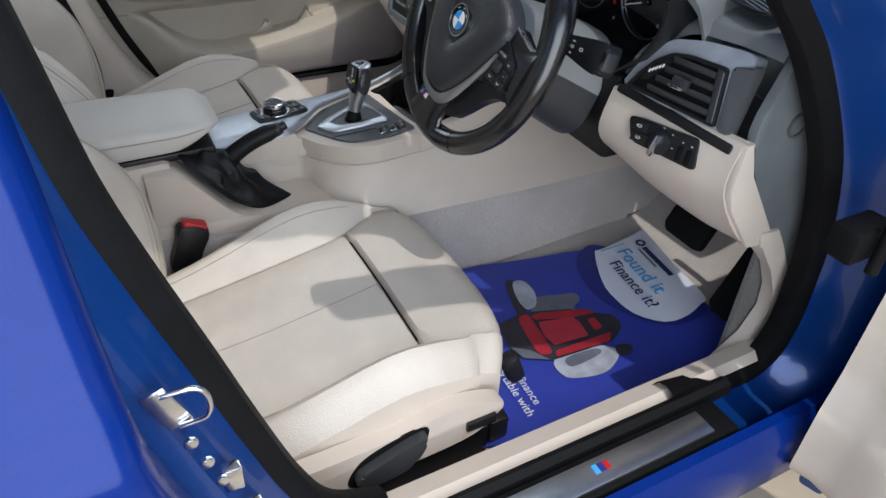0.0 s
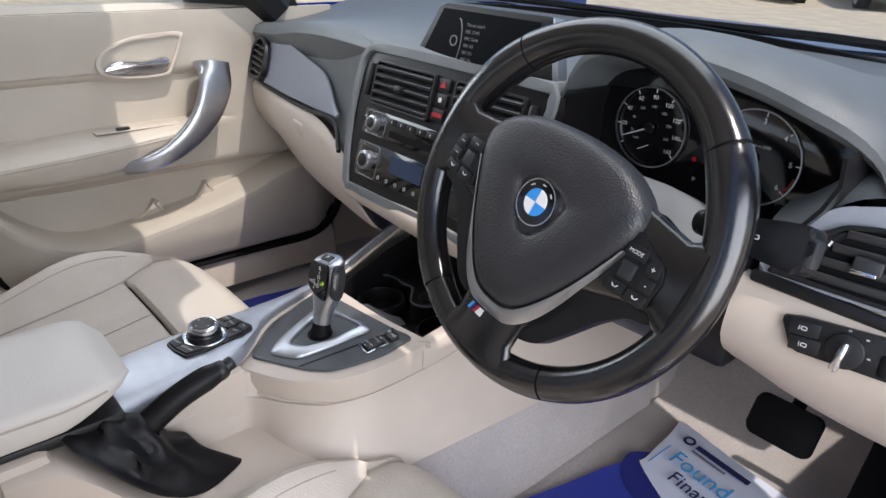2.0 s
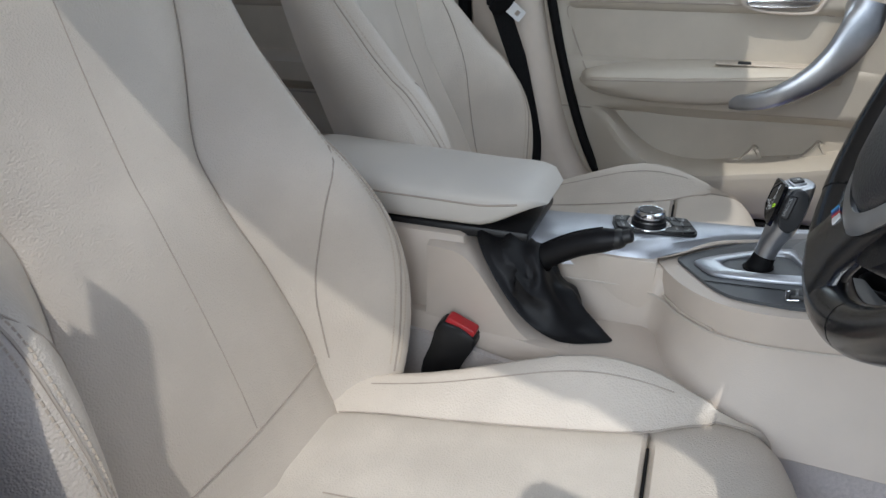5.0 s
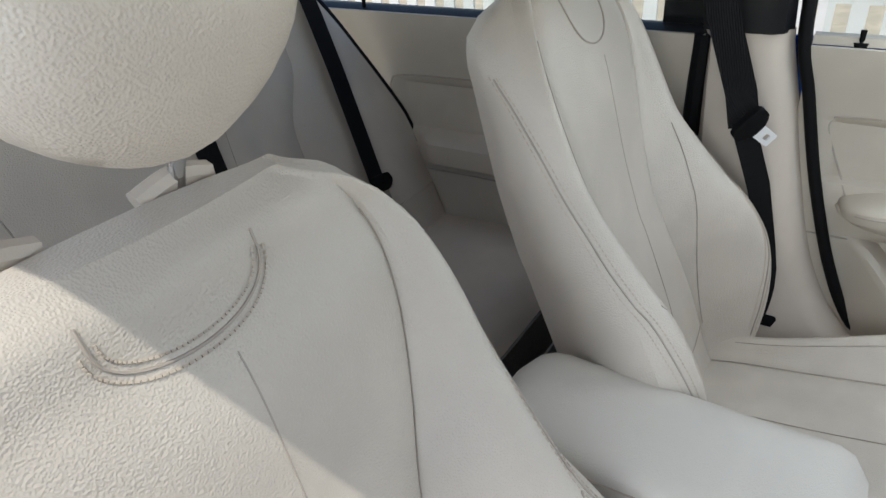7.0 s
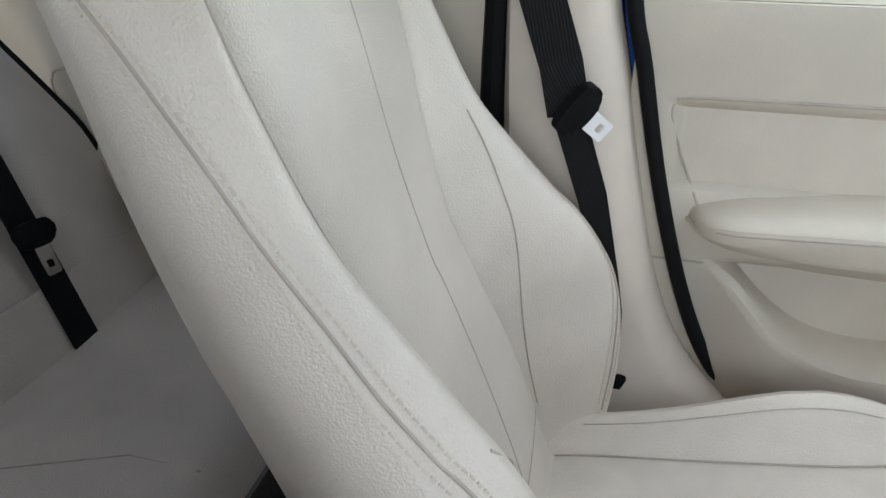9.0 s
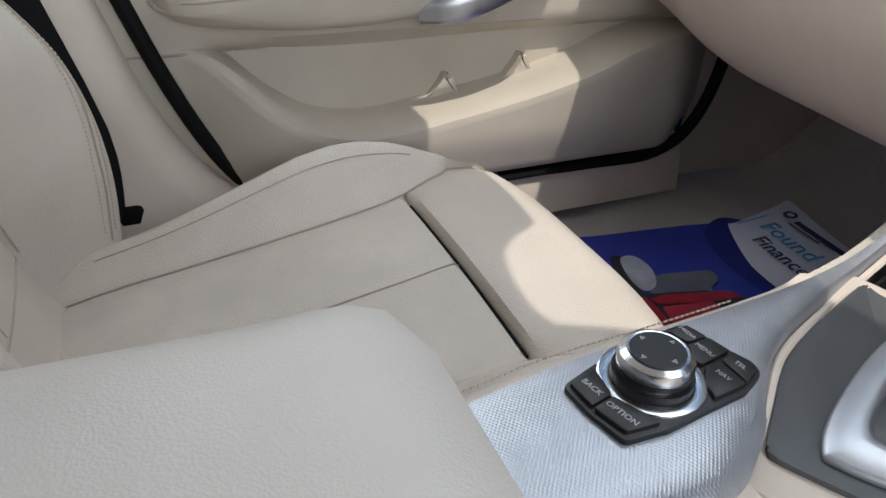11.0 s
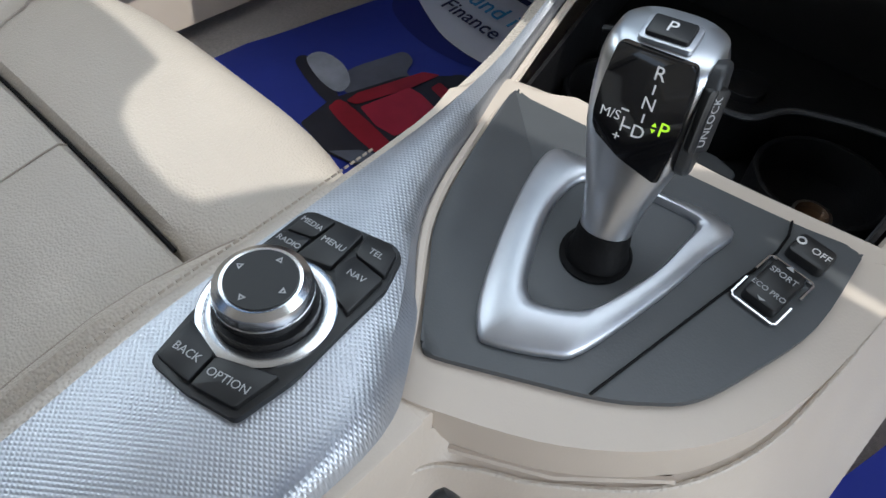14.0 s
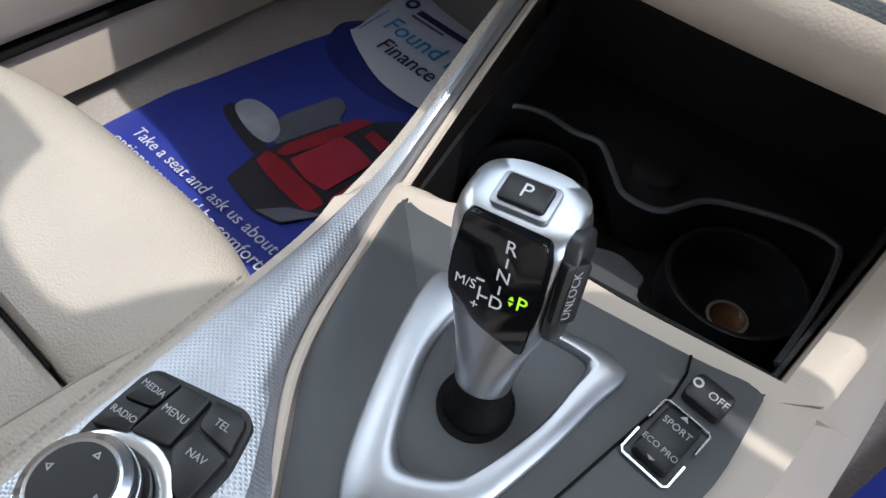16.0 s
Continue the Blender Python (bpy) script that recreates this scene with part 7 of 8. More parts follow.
# ---- printed floor mats ----
def floor_mat(cx, dy, rot, label, curl):
    s = thing("floor_mat", label, "floor mat", (cx, 0.2, 0.28), "printed floor mats")
    def W(x, y):
        c, q = math.cos(rot), math.sin(rot)
        return cx + c * x - q * (y - 0.25), 0.25 + dy + q * x + c * (y - 0.25)
    def h(x, y):
        return floor_z(x, y) + 0.006 + 0.005 * noise.noise(Vector((x * 7, y * 7, cx))) + 0.018 * curl * S(0.40, 0.62, y) * (0.4 + 0.6 * abs(x - cx) / 0.2)
    def sheet(outline, lift, mat, name, parent, lab="", step=0.02):
        """A print laid over the mat: the outline filled with a fan of rings."""
        mx = sum(p[0] for p in outline) / len(outline)
        my = sum(p[1] for p in outline) / len(outline)
        bm = bmesh.new()
        prev = None
        K = 8
        for k in range(K + 1):
            f = k / K
            flat = [W(mx + (x - mx) * f, my + (y - my) * f) for x, y in outline] if k else [W(mx, my)]
            ring = [bm.verts.new((x, y, h(x, y) + lift)) for x, y in flat]
            if k == 1:
                for i in range(len(ring)):
                    bm.faces.new((prev[0], ring[i], ring[(i + 1) % len(ring)]))
            elif k > 1:
                for i in range(len(ring)):
                    j = (i + 1) % len(ring)
                    bm.faces.new((prev[i], ring[i], ring[j], prev[j]))
            prev = ring
        return part(name, bm, mat, parent, lab)
    def dense(pts, m=6):
        out = []
        for i in range(len(pts)):
            a, b = pts[i], pts[(i + 1) % len(pts)]
            out += [(a[0] + (b[0] - a[0]) * k / m, a[1] + (b[1] - a[1]) * k / m) for k in range(m)]
        return out
    sheet(dense([(-0.205, -0.06), (0.215, -0.06), (0.245, 0.05), (0.248, 0.30), (0.235, 0.45), (0.215, 0.51), (0.09, 0.495), (-0.135, 0.43), (-0.165, 0.34), (-0.205, 0.15)]), 0.0, MAT_BLUE, "mat_sheet", s, "glossy blue printed paper sheet")
    ring = outline2([(-0.150, 0.415), (-0.155, 0.385), (-0.125, 0.345), (-0.06, 0.325), (0.01, 0.328), (0.07, 0.350), (0.118, 0.392), (0.130, 0.430), (0.115, 0.490), (0.0, 0.48), (-0.10, 0.45)], 4)
    sheet(ring, 0.0015, MAT_DEEP, "deep_band", s)
    sheet(outline2([(-0.131, 0.412), (-0.129, 0.394), (-0.061, 0.362), (-0.006, 0.349), (0.064, 0.355), (0.112, 0.394), (0.118, 0.441), (0.104, 0.485), (0.095, 0.504), (0.03, 0.512), (-0.05, 0.522), (-0.135, 0.536), (-0.150, 0.530), (-0.143, 0.50)], 3), 0.004, MAT_WHITE, "white_panel", s, "white rounded printed panel")
    def on(x, y, lift=0.0075, turn=0.0):
        wx, wy = W(x, y)
        dz = (h(wx, wy + 0.02) - h(wx, wy - 0.02)) / 0.04
        return Matrix.Translation((wx, wy, h(wx, wy) + lift)) @ Matrix.Rotation(math.atan(dz), 4, "X") @ Matrix.Rotation(rot + turn, 4, "Z")
    lettering("print", "Found it", 0.044, on(-0.028, 0.438, 0.012, -0.05), MAT_CYAN, s)
    lettering("print", "Finance it?", 0.036, on(-0.002, 0.400, 0.011, -0.05), INK_NAVY, s)
    part("print_ring", ring_prism(disc(0.011, 20), disc(0.006, 20), 0.0005, on(-0.104, 0.494, 0.012)), INK_NAVY, s)
    part("print_bar", box(0.10, 0.011, 0.0005, 0, on(-0.036, 0.486, 0.012, -0.06)), INK_NAVY, s)
    part("print_bar", box(0.065, 0.004, 0.0005, 0, on(-0.055, 0.474, 0.012, -0.06)), MAT_GREY, s)
    part("print_bar", box(0.002, 0.06, 0.0005, 0, on(-0.118, 0.430, 0.012)), MAT_CYAN, s)
    # printed seat picture, flat shapes
    shapes = [([(-0.125, 0.190), (-0.122, 0.214), (-0.084, 0.219), (-0.050, 0.203), (-0.045, 0.180), (-0.078, 0.176)], MAT_PALE, 0.0026, True),
              ([(-0.130, 0.175), (-0.128, 0.195), (-0.078, 0.180), (-0.045, 0.178), (-0.030, 0.160), (-0.060, 0.158)], MAT_DARK, 0.0020, True),
              ([(-0.069, 0.212), (-0.053, 0.269), (-0.042, 0.292), (-0.021, 0.288), (-0.011, 0.268), (0.006, 0.257), (-0.030, 0.188)], MAT_GREY, 0.0022, True),
              ([(-0.028, 0.106), (-0.041, 0.166), (-0.010, 0.256), (0.037, 0.306), (0.063, 0.320), (0.088, 0.309), (0.108, 0.274), (0.104, 0.239), (0.098, 0.152), (0.072, 0.105), (0.036, 0.096)], MAT_DARK, 0.0030, False),
              ([(0.036, 0.098), (0.072, 0.107), (0.096, 0.150), (0.080, 0.140), (0.058, 0.128)], MAT_GREY, 0.0042, False),
              ([(-0.031, 0.158), (-0.022, 0.173), (0.070, 0.165), (0.081, 0.152), (0.067, 0.138), (-0.017, 0.147)], MAT_RED, 0.0042, True),
              ([(-0.024, 0.175), (-0.026, 0.196), (0.006, 0.282), (0.026, 0.294), (0.016, 0.251), (-0.010, 0.180)], MAT_RED, 0.0042, False),
              ([(-0.003, 0.180), (0.014, 0.249), (0.033, 0.252), (0.074, 0.246), (0.067, 0.176), (0.036, 0.172)], bright_red, 0.0046, False),
              ([(0.034, 0.268), (0.035, 0.284), (0.068, 0.282), (0.068, 0.264)], MAT_RED, 0.0046, False),
              ([(0.080, 0.170), (0.083, 0.242), (0.086, 0.287), (0.106, 0.272), (0.102, 0.239), (0.095, 0.163)], MAT_RED, 0.0046, False),
              ([(0.037, 0.288), (0.044, 0.313), (0.075, 0.317), (0.091, 0.296), (0.079, 0.288)], MAT_DARK, 0.0050, True),
              ([(0.098, 0.157), (0.104, 0.239), (0.114, 0.261), (0.138, 0.270), (0.163, 0.233), (0.163, 0.198), (0.143, 0.153)], MAT_PALE, 0.0028, True),
              ([(0.104, 0.178), (0.108, 0.236), (0.124, 0.238), (0.128, 0.176)], MAT_GREY, 0.0036, True),
              ([(0.120, 0.275), (0.130, 0.300), (0.150, 0.288), (0.142, 0.266)], MAT_DARK, 0.0036, True)]
    for pts, mt, lf, soft in shapes:
        sheet(outline2(pts, 4) if soft else rounded(pts, 0.004, 3), lf, mt, "print_shape", s)
    lettering("print", "Take a seat and ask us about finance", 0.0235, on(0.004, 0.076, 0.006), MAT_WHITE, s)
    lettering("print", "options you could be comfortable with", 0.0235, on(0.010, 0.052, 0.006), MAT_WHITE, s)
    return s


floor_mat(0.435, 0.040, -0.06, "blue and white printed paper mat in the driver footwell", 0.3)
floor_mat(-0.415, 0.064, -0.03, "blue and white printed paper mat in the passenger footwell", 0.6)


# ---- passenger front door ----
POCK = [(-0.36, 0.592), (-0.293, 0.583), (-0.223, 0.520), (-0.164, 0.484), (-0.08, 0.470), (0.043, 0.486), (0.165, 0.507), (0.258, 0.531), (0.33, 0.558), (0.46, 0.58)]


def door_x(y, z):
    """Inner face of the passenger door."""
    x = -0.738 + 0.012 * S(0.80, 0.93, z)
    # recessed upper inset above the armrest
    ins = S(-0.395, -0.370, y) * S(0.27, 0.14, y) * S(0.685, 0.695, z) * S(0.818, 0.803, z)
    x -= 0.014 * ins
    # pocket rail
    p = curve(POCK, y)
    low = S(p + 0.002, p - 0.006, z) * S(0.370, 0.395, z)
    out = 0.060 * S(-0.33, -0.20, y) * S(0.52, 0.40, y)
    x += out * low - 0.02 * low * S(0.46, 0.36, z)
    rec = S(p - 0.004, p + 0.006, z) * S(0.605, 0.585, z) * S(-0.30, -0.26, y) * S(0.44, 0.38, y)
    x -= 0.028 * rec
    return x


door = thing("passenger_door", "beige vinyl passenger door panel with a silver pull handle", "car door", (-0.74, 0.0, 0.3))
rows = []
for k in range(131):
    r = []
    y0 = -0.44 + 1.0 * k / 130
    p = min(0.598, curve(POCK, y0))
    zs = []
    for (z0, z1, n) in ((0.370, 0.40, 7), (0.40, p - 0.012, 12), (p - 0.012, p + 0.008, 8), (p + 0.008, 0.606, 10), (0.606, 0.645, 8), (0.645, 0.686, 6), (0.686, 0.724, 12), (0.724, 0.795, 6), (0.795, 0.822, 7), (0.822, 0.931, 11)):
        zs += [z0 + (z1 - z0) * q / n for q in range(n)]
    zs.append(0.931)
    for z in zs:
        back = -0.235 - 0.19 * S(0.34, 0.56, z) - 0.03 * S(0.5, 0.95, z) - 0.005
        front = 0.50 - 0.09 * S(0.46, 0.37, z)
        y = min(front, max(back, y0))
        r.append((door_x(y, z), y, z))
    rows.append(r)
part("door_panel", thick(grid(rows), 0.012), BEIGE_DOOR, door, "beige grained door lining")
def armrest_pad():
    rings, stitch, stitch2 = [], [], []
    for k in range(46):
        y = -0.347 + 0.517 * k / 45
        u = min(1.0, (y + 0.347) / 0.075)
        e = max(0.03, (1 - (1 - u) ** 2.4) ** 0.5)
        f = S(0.20, 0.12, y)
        zt = curve([(-0.35, 0.676), (-0.24, 0.690), (-0.08, 0.701), (0.17, 0.703)], y)
        zs = curve([(-0.35, 0.657), (-0.316, 0.661), (-0.10, 0.672), (0.07, 0.686), (0.17, 0.691)], y)
        zb = curve([(-0.35, 0.640), (-0.315, 0.630), (-0.165, 0.616), (-0.02, 0.624), (0.06, 0.650), (0.17, 0.690)], y)
        d = e * (0.35 + 0.65 * f)
        X = lambda v: -0.744 + (v + 0.744) * d
        zc = (zt + zb) / 2
        Z = lambda v: zc + (v - zc) * (0.35 + 0.65 * e)
        ring = [(X(-0.744), y, Z(zt + 0.004)), (X(-0.725), y, Z(zt + 0.002)), (X(-0.705), y, Z(zt * 0.75 + zs * 0.25 + 0.004)), (X(-0.685), y, Z((zt + zs) / 2 + 0.005)), (X(-0.670), y, Z(zs + 0.009)), (X(-0.662), y, Z(zs + 0.002)), (X(-0.661), y, Z(zs - 0.006)),
                (X(-0.664), y, Z(zs - 0.018)), (X(-0.672), y, Z(zb + 0.012)), (X(-0.684), y, Z(zb + 0.003)), (X(-0.705), y, Z(zb - 0.002)), (X(-0.744), y, Z(zb - 0.003))]
        rings.append(spline(ring, 3))
        if k > 2:
            stitch.append((X(-0.6605), y, Z(zs - 0.002)))
            stitch2.append((X(-0.6605), y, Z(zs + 0.004)))
    ar = part("armrest", thick(grid(rings), 0.004), BEIGE_DOOR, door, "padded beige armrest with a stitched edge")
    part("seam", tube(stitch, 0.0013, 5), SEAM, ar)
    part("stitching", tube(stitch2, 0.0008, 4), STITCH, ar)


armrest_pad()
def seam_z(y):
    return 0.588 + 0.012 * S(-0.3, 0.1, y) - 0.016 * S(0.15, 0.5, y)


part("panel_seam", tube([(door_x(y, seam_z(y)) + 0.0125, y, seam_z(y)) for y in [-0.40 + 0.02 * k for k in range(46)]], 0.0020, 5), SEAM, door)
inset = spline([(0, -0.322, 0.648), (0, -0.360, 0.725), (0, -0.384, 0.785), (0, -0.381, 0.807), (0, -0.355, 0.815), (0, -0.15, 0.817), (0, 0.0, 0.815), (0, 0.14, 0.800)], 6)
part("panel_seam", tube([(door_x(p.y, p.z) + 0.0125, p.y, p.z) for p in inset], 0.0022, 5), SEAM, door)
part("lower_gap", tube([(door_x(y, 0.40) - 0.004, y, 0.367) for y in [-0.20 + 0.03 * k for k in range(20)]], 0.007, 6), BLACK, door)
for y0 in (0.043, 0.165):
    z0 = curve(POCK, y0)
    part("pocket_rib", prism(rounded([(y0 - 0.060, z0 - 0.006), (y0 - 0.026, z0 + 0.010), (y0 - 0.010, z0 + 0.030), (y0 - 0.004, z0 + 0.042), (y0 + 0.006, z0 + 0.040), (y0 + 0.026, z0 - 0.006)], 0.003), 0.030, 0.010, basis((-0.768, 0, 0), (0, 1, 0), (0, 0, 1)), 3), BEIGE_DOOR, door)
# door release
DR = basis((-0.742, 0.052, 0.838), (0, 1, 0), (0.10, 0, 1))
DRM = basis((-0.724, 0.052, 0.838), (0, 1, 0.0), (0, 0, 1))
ro = outline2([(-0.090, -0.004), (-0.075, 0.020), (-0.03, 0.042), (0.03, 0.050), (0.085, 0.050), (0.082, 0.030), (0.060, -0.022), (0.040, -0.036), (-0.03, -0.036), (-0.078, -0.026)], 4)
ri = [(x * 0.90, y * 0.84) for x, y in ro]
rel = part("handle_bezel", ring_prism(ro, ri, 0.010, DRM, 0.002), BEIGE, door, "beige handle bezel")
part("handle_recess", prism(ri, 0.002, 0, DRM @ Matrix.Translation((0, 0, -0.004))), SEAM, rel)
part("door_handle", prism(outline2([(-0.078, -0.014), (-0.05, 0.000), (0.0, -0.004), (0.045, 0.002), (0.054, -0.010), (0.04, -0.020), (-0.02, -0.024), (-0.07, -0.022)], 4), 0.010, 0.004, DRM @ Matrix.Translation((0, 0, 0.004))), CHROME, rel, "chrome inner door handle")
# pull handle
path = spline([(-0.664, 0.184, 0.832), (-0.657, 0.179, 0.805), (-0.650, 0.168, 0.770), (-0.645, 0.146, 0.730), (-0.645, 0.110, 0.690), (-0.650, 0.060, 0.655), (-0.662, 0.010, 0.636), (-0.680, -0.025, 0.632)], 7)
rings = []
m = len(path)
for i, p in enumerate(path):
    t = (path[min(i + 1, m - 1)] - path[max(i - 1, 0)]).normalized()
    out = Vector((1, 0, 0))
    out = (out - t * out.dot(t)).normalized()
    sd = t.cross(out)
    f = i / (m - 1)
    w = 0.035 - 0.019 * S(0.15, 1.0, f)
    d = 0.011 - 0.003 * S(0.5, 1, f) + 0.024 * S(0.22, 0.0, f)
    p = p - out * (d - 0.011) if f < 0.3 else p
    rings.append([p + sd * w * abs(math.cos(a)) ** 0.7 * math.copysign(1, math.cos(a)) + out * d * abs(math.sin(a)) ** 0.8 * math.copysign(1, math.sin(a)) for a in [2 * math.pi * k / 22 for k in range(22)]])
part("pull_handle", loft(rings), SILVER, door, "silver swept pull handle")
sw = part("window_switch", box(0.014, 0.026, 0.006, 0.002, pose(-0.704, -0.010, 0.7060, 0, 0, 0)), DASH_DARK, door, "black window switch")
part("switch_panel", box(0.026, 0.17, 0.003, 0.001, pose(-0.708, 0.02, 0.7030, 0, 0, 0)), BEIGE, door)
lk = part("lock_pin", tube([(-0.742, -0.368, 0.912), (-0.742, -0.368, 0.957)], [0.0035, 0.005], 10), BLACK, door, "black lock pin")
part("pin_collar", tube([(-0.742, -0.368, 0.929), (-0.742, -0.368, 0.937)], 0.012, 16), BLACK, lk)
part("window_sill", thick(grid([[(-0.735, y, 0.931), (-0.742, y, 0.944), (-0.765, y, 0.946)] for y in (-0.44, -0.2, 0.0, 0.2, 0.38)]), 0.003), BEIGE_DOOR, door)
part("mirror_corner", prism([(0.16, 0.945), (0.42, 0.925), (0.36, 1.04), (0.22, 1.14)], 0.03, 0.004, basis((-0.745, 0, 0), (0, 1, 0), (0, 0, 1))), DASH_DARK, door, "black mirror corner trim")
pane = part("window_pane", grid([[(-0.755 + 0.12 * S(0.93, 1.4, z), y, z) for z in (0.93, 1.05, 1.18, 1.30)] for y in (-0.43, -0.1, 0.25)]), GLASS, door, "clear side window")
pane.visible_shadow = False
# seal round the door, pillar and rear door
seal = spline([(-0.735, -0.465, 1.16), (-0.714, -0.452, 0.95), (-0.714, -0.427, 0.85), (-0.714, -0.388, 0.70), (-0.714, -0.338, 0.55), (-0.714, -0.288, 0.445), (-0.714, -0.240, 0.395), (-0.714, -0.160, 0.370), (-0.714, 0.0, 0.364), (-0.706, 0.30, 0.362), (-0.694, 0.418, 0.372), (-0.682, 0.478, 0.430), (-0.682, 0.512, 0.55), (-0.690, 0.520, 0.72)], 6)
part("door_seal", tube(seal, 0.0105, 10), BLACK, car, "black rubber door seal")


def pillar():
    rows = []
    for k in range(30):
        z = 0.34 + 0.617 * k / 29
        yf = curve([(0.34, -0.20), (0.40, -0.285), (0.45, -0.335), (0.55, -0.385), (0.70, -0.428), (0.85, -0.463), (0.95, -0.487)], z)
        yb = -0.585 - 0.03 * S(0.4, 0.95, z) - 0.05 * S(0.5, 0.36, z)
        xo = -0.668 + 0.02 * S(0.5, 0.34, z) - 0.012 * S(0.5, 0.95, z)
        rows.append([(-0.735, yf + 0.018, z), (xo - 0.025, yf + 0.010, z), (xo - 0.008, yf - 0.008, z), (xo, yf - 0.03, z), (xo, (yf + yb) / 2, z), (xo - 0.01, yb + 0.02, z), (xo - 0.05, yb, z)])
    return thick(grid(rows), 0.006)


part("pillar_gap", boxat(-0.772, -0.752, -0.70, -0.56, 0.36, 1.05), BLACK, car, "black rear door seal")
part("rear_door_seal", tube([(-0.706, -0.618, 0.40), (-0.708, -0.616, 0.65), (-0.708, -0.614, 0.94)], 0.017, 8), BLACK, car, "black rubber door seal")
part("pillar_trim", pillar(), BEIGE, car, "beige lower pillar trim")
rows = []
for k in range(8):
    z = 0.953 + 0.38 * k / 7
    rows.append([(-0.73 + 0.06 * k / 7, -0.470 - 0.02 * k / 7, z), (-0.690 + 0.07 * k / 7, -0.482, z), (-0.676 + 0.07 * k / 7, -0.50, z), (-0.676 + 0.07 * k / 7, -0.57, z), (-0.69 + 0.07 * k / 7, -0.612, z), (-0.74 + 0.06 * k / 7, -0.62, z)])
part("pillar_top", thick(grid(rows), 0.006), DASH_DARK, car, "black upper pillar trim")
part("pillar_seal", tube(spline([(-0.744, -0.458, 1.06), (-0.742, -0.452, 0.93), (-0.742, -0.422, 0.80), (-0.742, -0.382, 0.66), (-0.742, -0.342, 0.54)], 5), 0.013, 6), BLACK, car)
part("blue_pillar_edge", tube(spline([(-0.738, -0.467, 1.1), (-0.733, -0.456, 0.93), (-0.733, -0.424, 0.80), (-0.733, -0.384, 0.66), (-0.733, -0.346, 0.54)], 5), 0.006, 6), BLUE_DULL, car)


def rear_x(y, z):
    x = -0.722 + 0.01 * S(0.8, 0.93, z)
    x -= 0.012 * S(-1.305, -1.275, y) * S(-0.66, -0.70, y) * S(0.66, 0.675, z) * S(0.80, 0.785, z)
    x += 0.05 * S(-1.245, -1.175, y) * S(0.585, 0.615, z) * S(0.672, 0.652, z) * S(-0.62, -0.7, y)
    return x


rd = thing("rear_door", "beige vinyl rear passenger door panel", "car door", (-0.73, -0.9, 0.3))
part("door_panel", thick(grid([[(rear_x(y, z), y, z) for z in [0.40 + 0.009 * k for k in range(61)]] for y in [-1.56 + 0.0125 * k for k in range(77)]]), 0.01), BEIGE_DOOR, rd)
part("panel_seam", tube([(rear_x(p.y, p.z) + 0.0105, p.y, p.z) for p in spline([(0, -1.248, 0.640), (0, -1.285, 0.690), (0, -1.313, 0.758), (0, -1.311, 0.785), (0, -1.290, 0.797), (0, -1.20, 0.803), (0, -0.95, 0.806), (0, -0.70, 0.806)], 6)], 0.0022, 5), SEAM, rd)
part("panel_seam", tube([(rear_x(y, 0.575) + 0.011, y, 0.575) for y in [-1.22 + 0.04 * k for k in range(16)]], 0.0018, 5), SEAM, rd)
lk = part("lock_pin", tube([(-0.728, -1.385, 0.925), (-0.728, -1.385, 0.965)], [0.0035, 0.005], 10), BLACK, rd, "black lock pin")
part("window_sill", thick(grid([[(-0.715, y, 0.938), (-0.735, y, 0.948), (-0.76, y, 0.948)] for y in (-1.56, -1.0, -0.8, -0.61)]), 0.003), DASH_DARK, rd)
rp = part("window_pane", grid([[(-0.75 + 0.12 * S(0.93, 1.4, z), y, z) for z in (0.94, 1.1, 1.30)] for y in (-1.2, -0.9, -0.62)]), GLASS, rd, "clear rear side window")
rp.visible_shadow = False
part("quarter_post", boxat(-0.745, -0.72, -0.99, -0.965, 0.94, 1.32, 0.004), DASH_DARK, rd)

# driver door, standing open
dd = thing("driver_door", "open driver door with pale grey-beige lining", "car door", (0.9, 0.35, 0.3))
DM = basis((0.915, 0.425, 0.3), (0.93, 0.30, 0.0), (0, 0, 1))


def open_door():
    rows = []
    for k in range(31):
        u = -0.035 + 1.0 * k / 30
        r = []
        for q in range(41):
            v = -0.02 + 0.66 * q / 40
            d = 0.02 + 0.05 * S(0.0, 0.10, u) + 0.045 * S(0.25, 0.30, v) * S(0.44, 0.40, v) * S(0.1, 0.25, u) + 0.04 * S(0.20, 0.14, v) - 0.05 * S(0.03, -0.02, v)
            r.append(DM @ Vector((u, v, d)))
        rows.append(r)
    return thick(grid(rows), 0.01)


part("door_lining", open_door(), BEIGE, dd, "pale beige door lining")
part("door_skin", thick(grid([[DM @ Vector((u, v, -0.07 - 0.03 * math.sin(v * 3))) for v in (-0.08, 0.1, 0.3, 0.5, 0.66)] for u in (0.0, 0.3, 0.6, 1.05)]), 0.004), BLUE, dd, "blue outer skin")
part("door_edge", box(0.04, 0.70, 0.09, 0.008, DM @ Matrix.Translation((0.0, 0.29, -0.035))), BLUE_DULL, dd)
part("lining_seam", tube([DM @ Vector((0.06 + 0.9 * k / 10, 0.235 - 0.10 * S(0, 3, k), 0.085)) for k in range(11)], 0.002, 5), SEAM, dd)

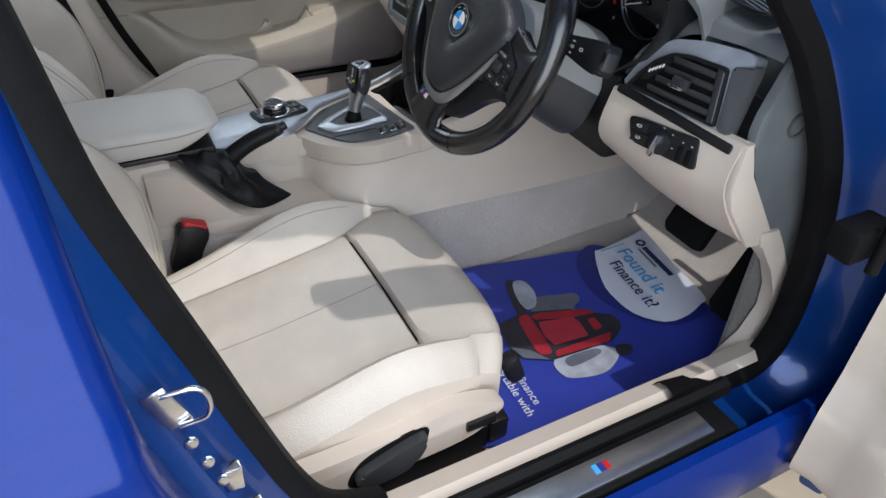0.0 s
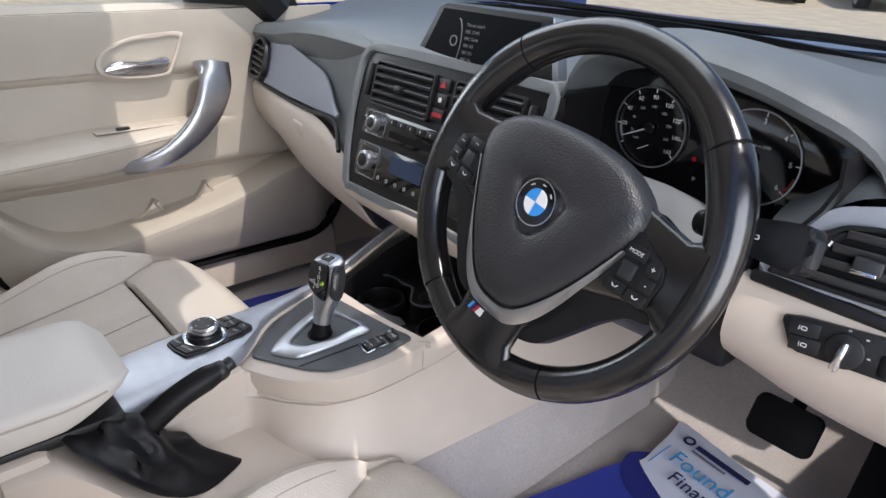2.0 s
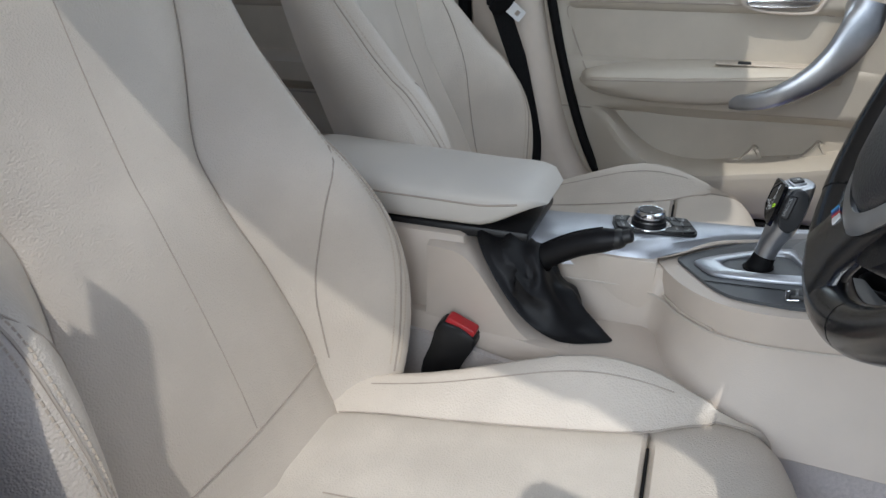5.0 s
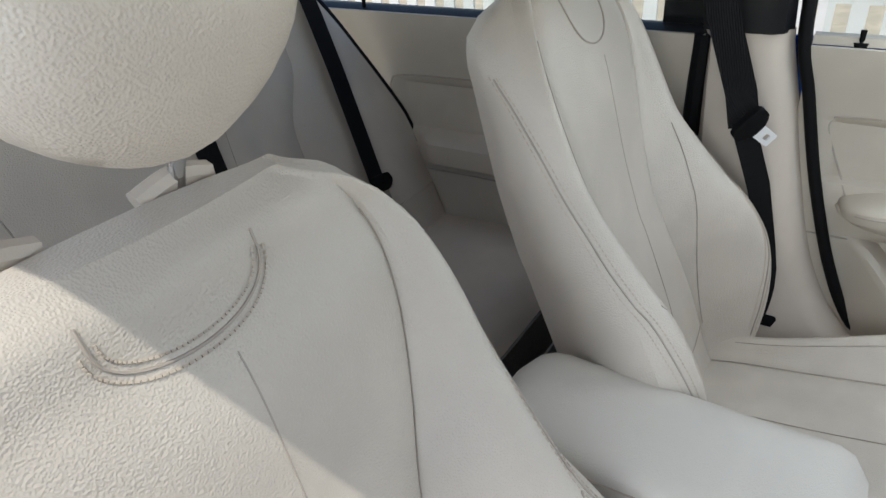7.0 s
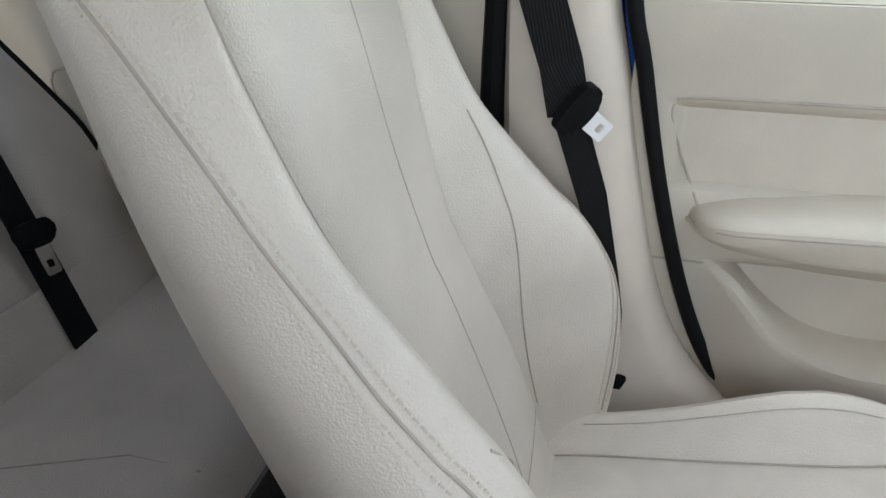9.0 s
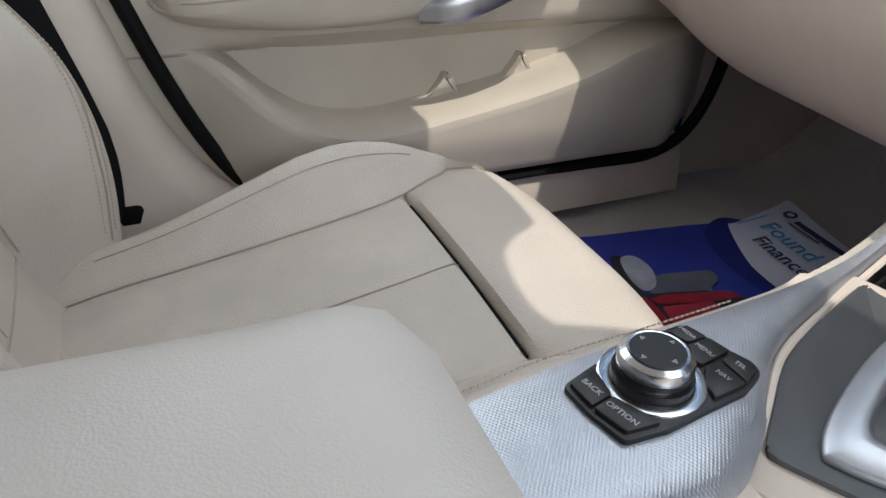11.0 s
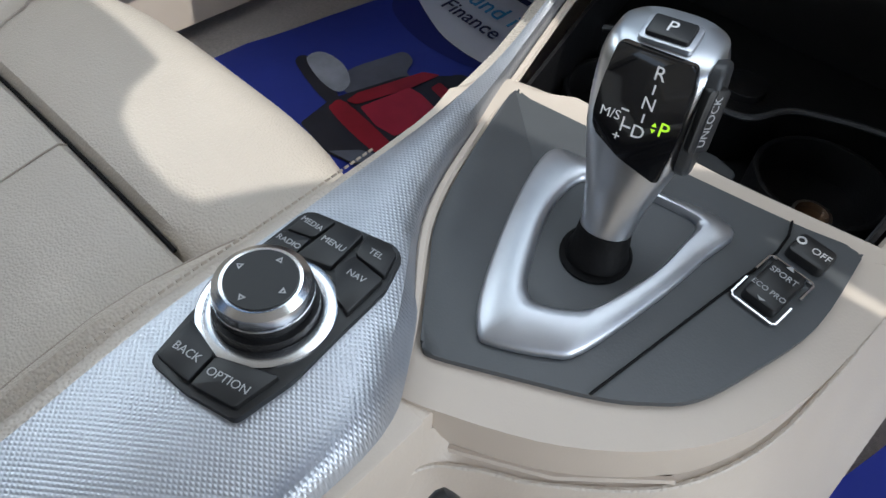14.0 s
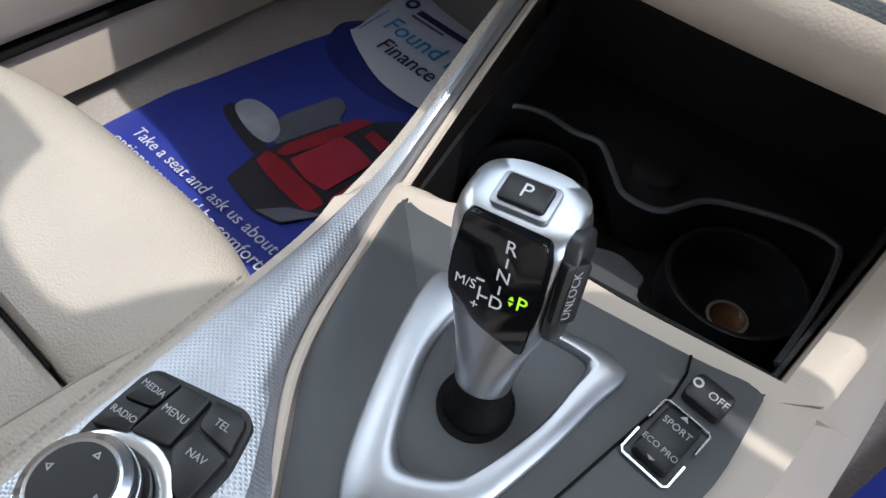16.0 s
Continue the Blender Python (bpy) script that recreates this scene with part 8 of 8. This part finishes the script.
# passenger door mirror
dmir = thing("door_mirror", "blue door mirror with a reflecting glass", "door mirror", (-0.95, 0.21, 0.95))
MM = basis((-0.955, 0.215, 1.005), (0.96, 0.25, 0), (0, 0, 1))
part("mirror_shell", box(0.22, 0.13, 0.09, 0.03, MM @ Matrix.Translation((0, 0, -0.05)), 4), DASH_DARK, dmir, "black mirror housing")
mg = bpy.data.materials.new("mirror_glass")
mg.use_nodes = True
mg.node_tree.nodes["Principled BSDF"].inputs["Metallic"].default_value = 1.0
mg.node_tree.nodes["Principled BSDF"].inputs["Roughness"].default_value = 0.02
part("mirror_glass", prism(rrect(0.19, 0.105, 0.025), 0.002, 0.0005, MM @ Matrix.Translation((0, 0, -0.004))), mg, dmir, "mirror glass")
part("mirror_arm", tube([(-0.76, 0.30, 0.945), (-0.88, 0.27, 0.965)], 0.025, 8), DASH_DARK, dmir)


# ---- outside: parked cars, hoarding, fence ----
def parked_car(m, paint, label, mats, length=4.4, wagon=False):
    s = thing("parked_car", label, "car", m.translation, "parked cars")
    hw = 0.88
    st = [(0.0, 0.45, 0.62, 0.80), (0.10, 0.30, 0.98, 0.84), (0.45, 0.25, 1.02, 0.88), (1.4, 0.24, 0.98, hw), (2.6, 0.24, 0.95, hw), (3.4, 0.25, 0.88, hw), (length - 0.25, 0.30, 0.72, 0.82), (length, 0.42, 0.58, 0.70)]
    rings = []
    for y, lo, hi, w in st:
        rings.append([m @ Vector((w * abs(math.cos(a)) ** 0.35 * math.copysign(1, math.cos(a)), y, (lo + hi) / 2 + (hi - lo) / 2 * abs(math.sin(a)) ** 0.5 * math.copysign(1, math.sin(a)))) for a in [2 * math.pi * k / 24 for k in range(24)]])
    body = part("body", loft(rings), paint, s)
    cab = [(0.12, 0.96, 0.78, 0.0), (0.35 if not wagon else 0.16, 1.0, 0.74, 0.38), (0.9 if not wagon else 0.45, 1.0, 0.66, 0.46), (2.0, 1.0, 0.66, 0.46), (2.5, 0.98, 0.70, 0.34), (3.1, 0.93, 0.78, 0.0)]
    rings = []
    for y, z0, w, hgt in cab:
        rings.append([m @ Vector((x, y, z)) for x, z in ((-w - 0.08, z0 - 0.05), (-w, z0 + hgt * 0.9), (-w * 0.85, z0 + hgt), (w * 0.85, z0 + hgt), (w, z0 + hgt * 0.9), (w + 0.08, z0 - 0.05))])
    part("roof", loft(rings), paint, s)
    for sg in (-1, 1):
        for y0, y1 in ((0.55, 1.35), (1.42, 2.45)):
            part("window", prism([(y0, 1.02), (y1, 1.00), (y1 - 0.12, 1.34), (y0 + 0.18, 1.36)][::1], 0.02, 0, m @ basis((sg * 0.765 + (0.0 if sg > 0 else -0.02), 0, 0), (0, 1, 0), (-0.12 * sg, 0, 1))), TINT, s)
    part("rear_window", prism([(-0.62, 0), (0.62, 0), (0.52, 0.34), (-0.52, 0.34)], 0.015, 0, m @ basis((0, 0.13 if not wagon else 0.10, 1.02), (1, 0, 0), (0, 0.62 if not wagon else 0.15, 1))), TINT, s)
    for sg in (-1, 1):
        part("tail_lamp", box(0.30, 0.05, 0.12, 0.02, m @ Matrix.Translation((sg * 0.66, 0.06, 0.84))), LAMP_RED, s)
    part("number_plate", box(0.50, 0.02, 0.11, 0.004, m @ Matrix.Translation((0, 0.02, 0.70))), YELLOW, s)
    part("bumper", box(1.60, 0.10, 0.24, 0.05, m @ Matrix.Translation((0, 0.06, 0.40))), mats, s)
    for sg in (-1, 1):
        for y in (0.85, length - 0.85):
            w = part("wheel", tube([m @ Vector((sg * 0.66, y, 0.32)), m @ Vector((sg * 0.88, y, 0.32))], 0.32, 24), TYRE, s)
            part("rim", ring_prism(disc(0.23, 24), disc(0.06, 24), 0.02, m @ basis((sg * 0.885, y, 0.32), (0, 1, 0), (0, 0, 1))), SILVER, w)
            for k in range(5):
                part("rim_spoke", box(0.05, 0.2, 0.03, 0.005, m @ basis((sg * 0.885, y, 0.32), (0, 1, 0), (0, 0, 1)) @ Matrix.Rotation(k * 1.2566, 4, "Z") @ Matrix.Translation((0, 0.12, 0))), SILVER, w)
    return s


def facing(x, y, ang):
    return Matrix.Translation((x, y, ground_z(x, y) - 0.02)) @ Matrix.Rotation(radians(ang), 4, "Z")


parked_car(facing(-6.25, 14.2, 32), WHITE_PAINT, "white hatchback parked with its tail to us", WHITE_PAINT)
parked_car(facing(-3.75, 15.1, 32), SILVER_PAINT, "silver estate car parked beside the white one", SILVER_PAINT, 4.6, True)
parked_car(facing(-9.9, 5.2, -42), GREY_PAINT, "dark grey saloon parked side-on", GREY_PAINT)
parked_car(facing(-10.2, 0.6, 8), GREY_PAINT, "dark grey car parked beside the fence", GREY_PAINT)
single("hoarding", boxat(-26, -13.2, 24, 24.3, 0, 5.5), OCHRE, "ochre painted hoarding behind the cars", "hoarding", kind="structure")
fence = thing("fence", "white timber trellis fence beside the car park", "fence", (-3.4, -2, 0), kind="structure")
for k in range(50):
    y = -7.0 + 0.145 * k
    part("fence_slat", boxat(-3.42, -3.40, y, y + 0.075, 0.1, 2.1), FENCE, fence, smooth=False)
for z in (0.25, 0.55, 0.85, 1.10, 1.35, 1.60, 1.85):
    part("fence_rail", boxat(-3.45, -3.42, -7.0, 0.2, z, z + 0.07), FENCE, fence, smooth=False)
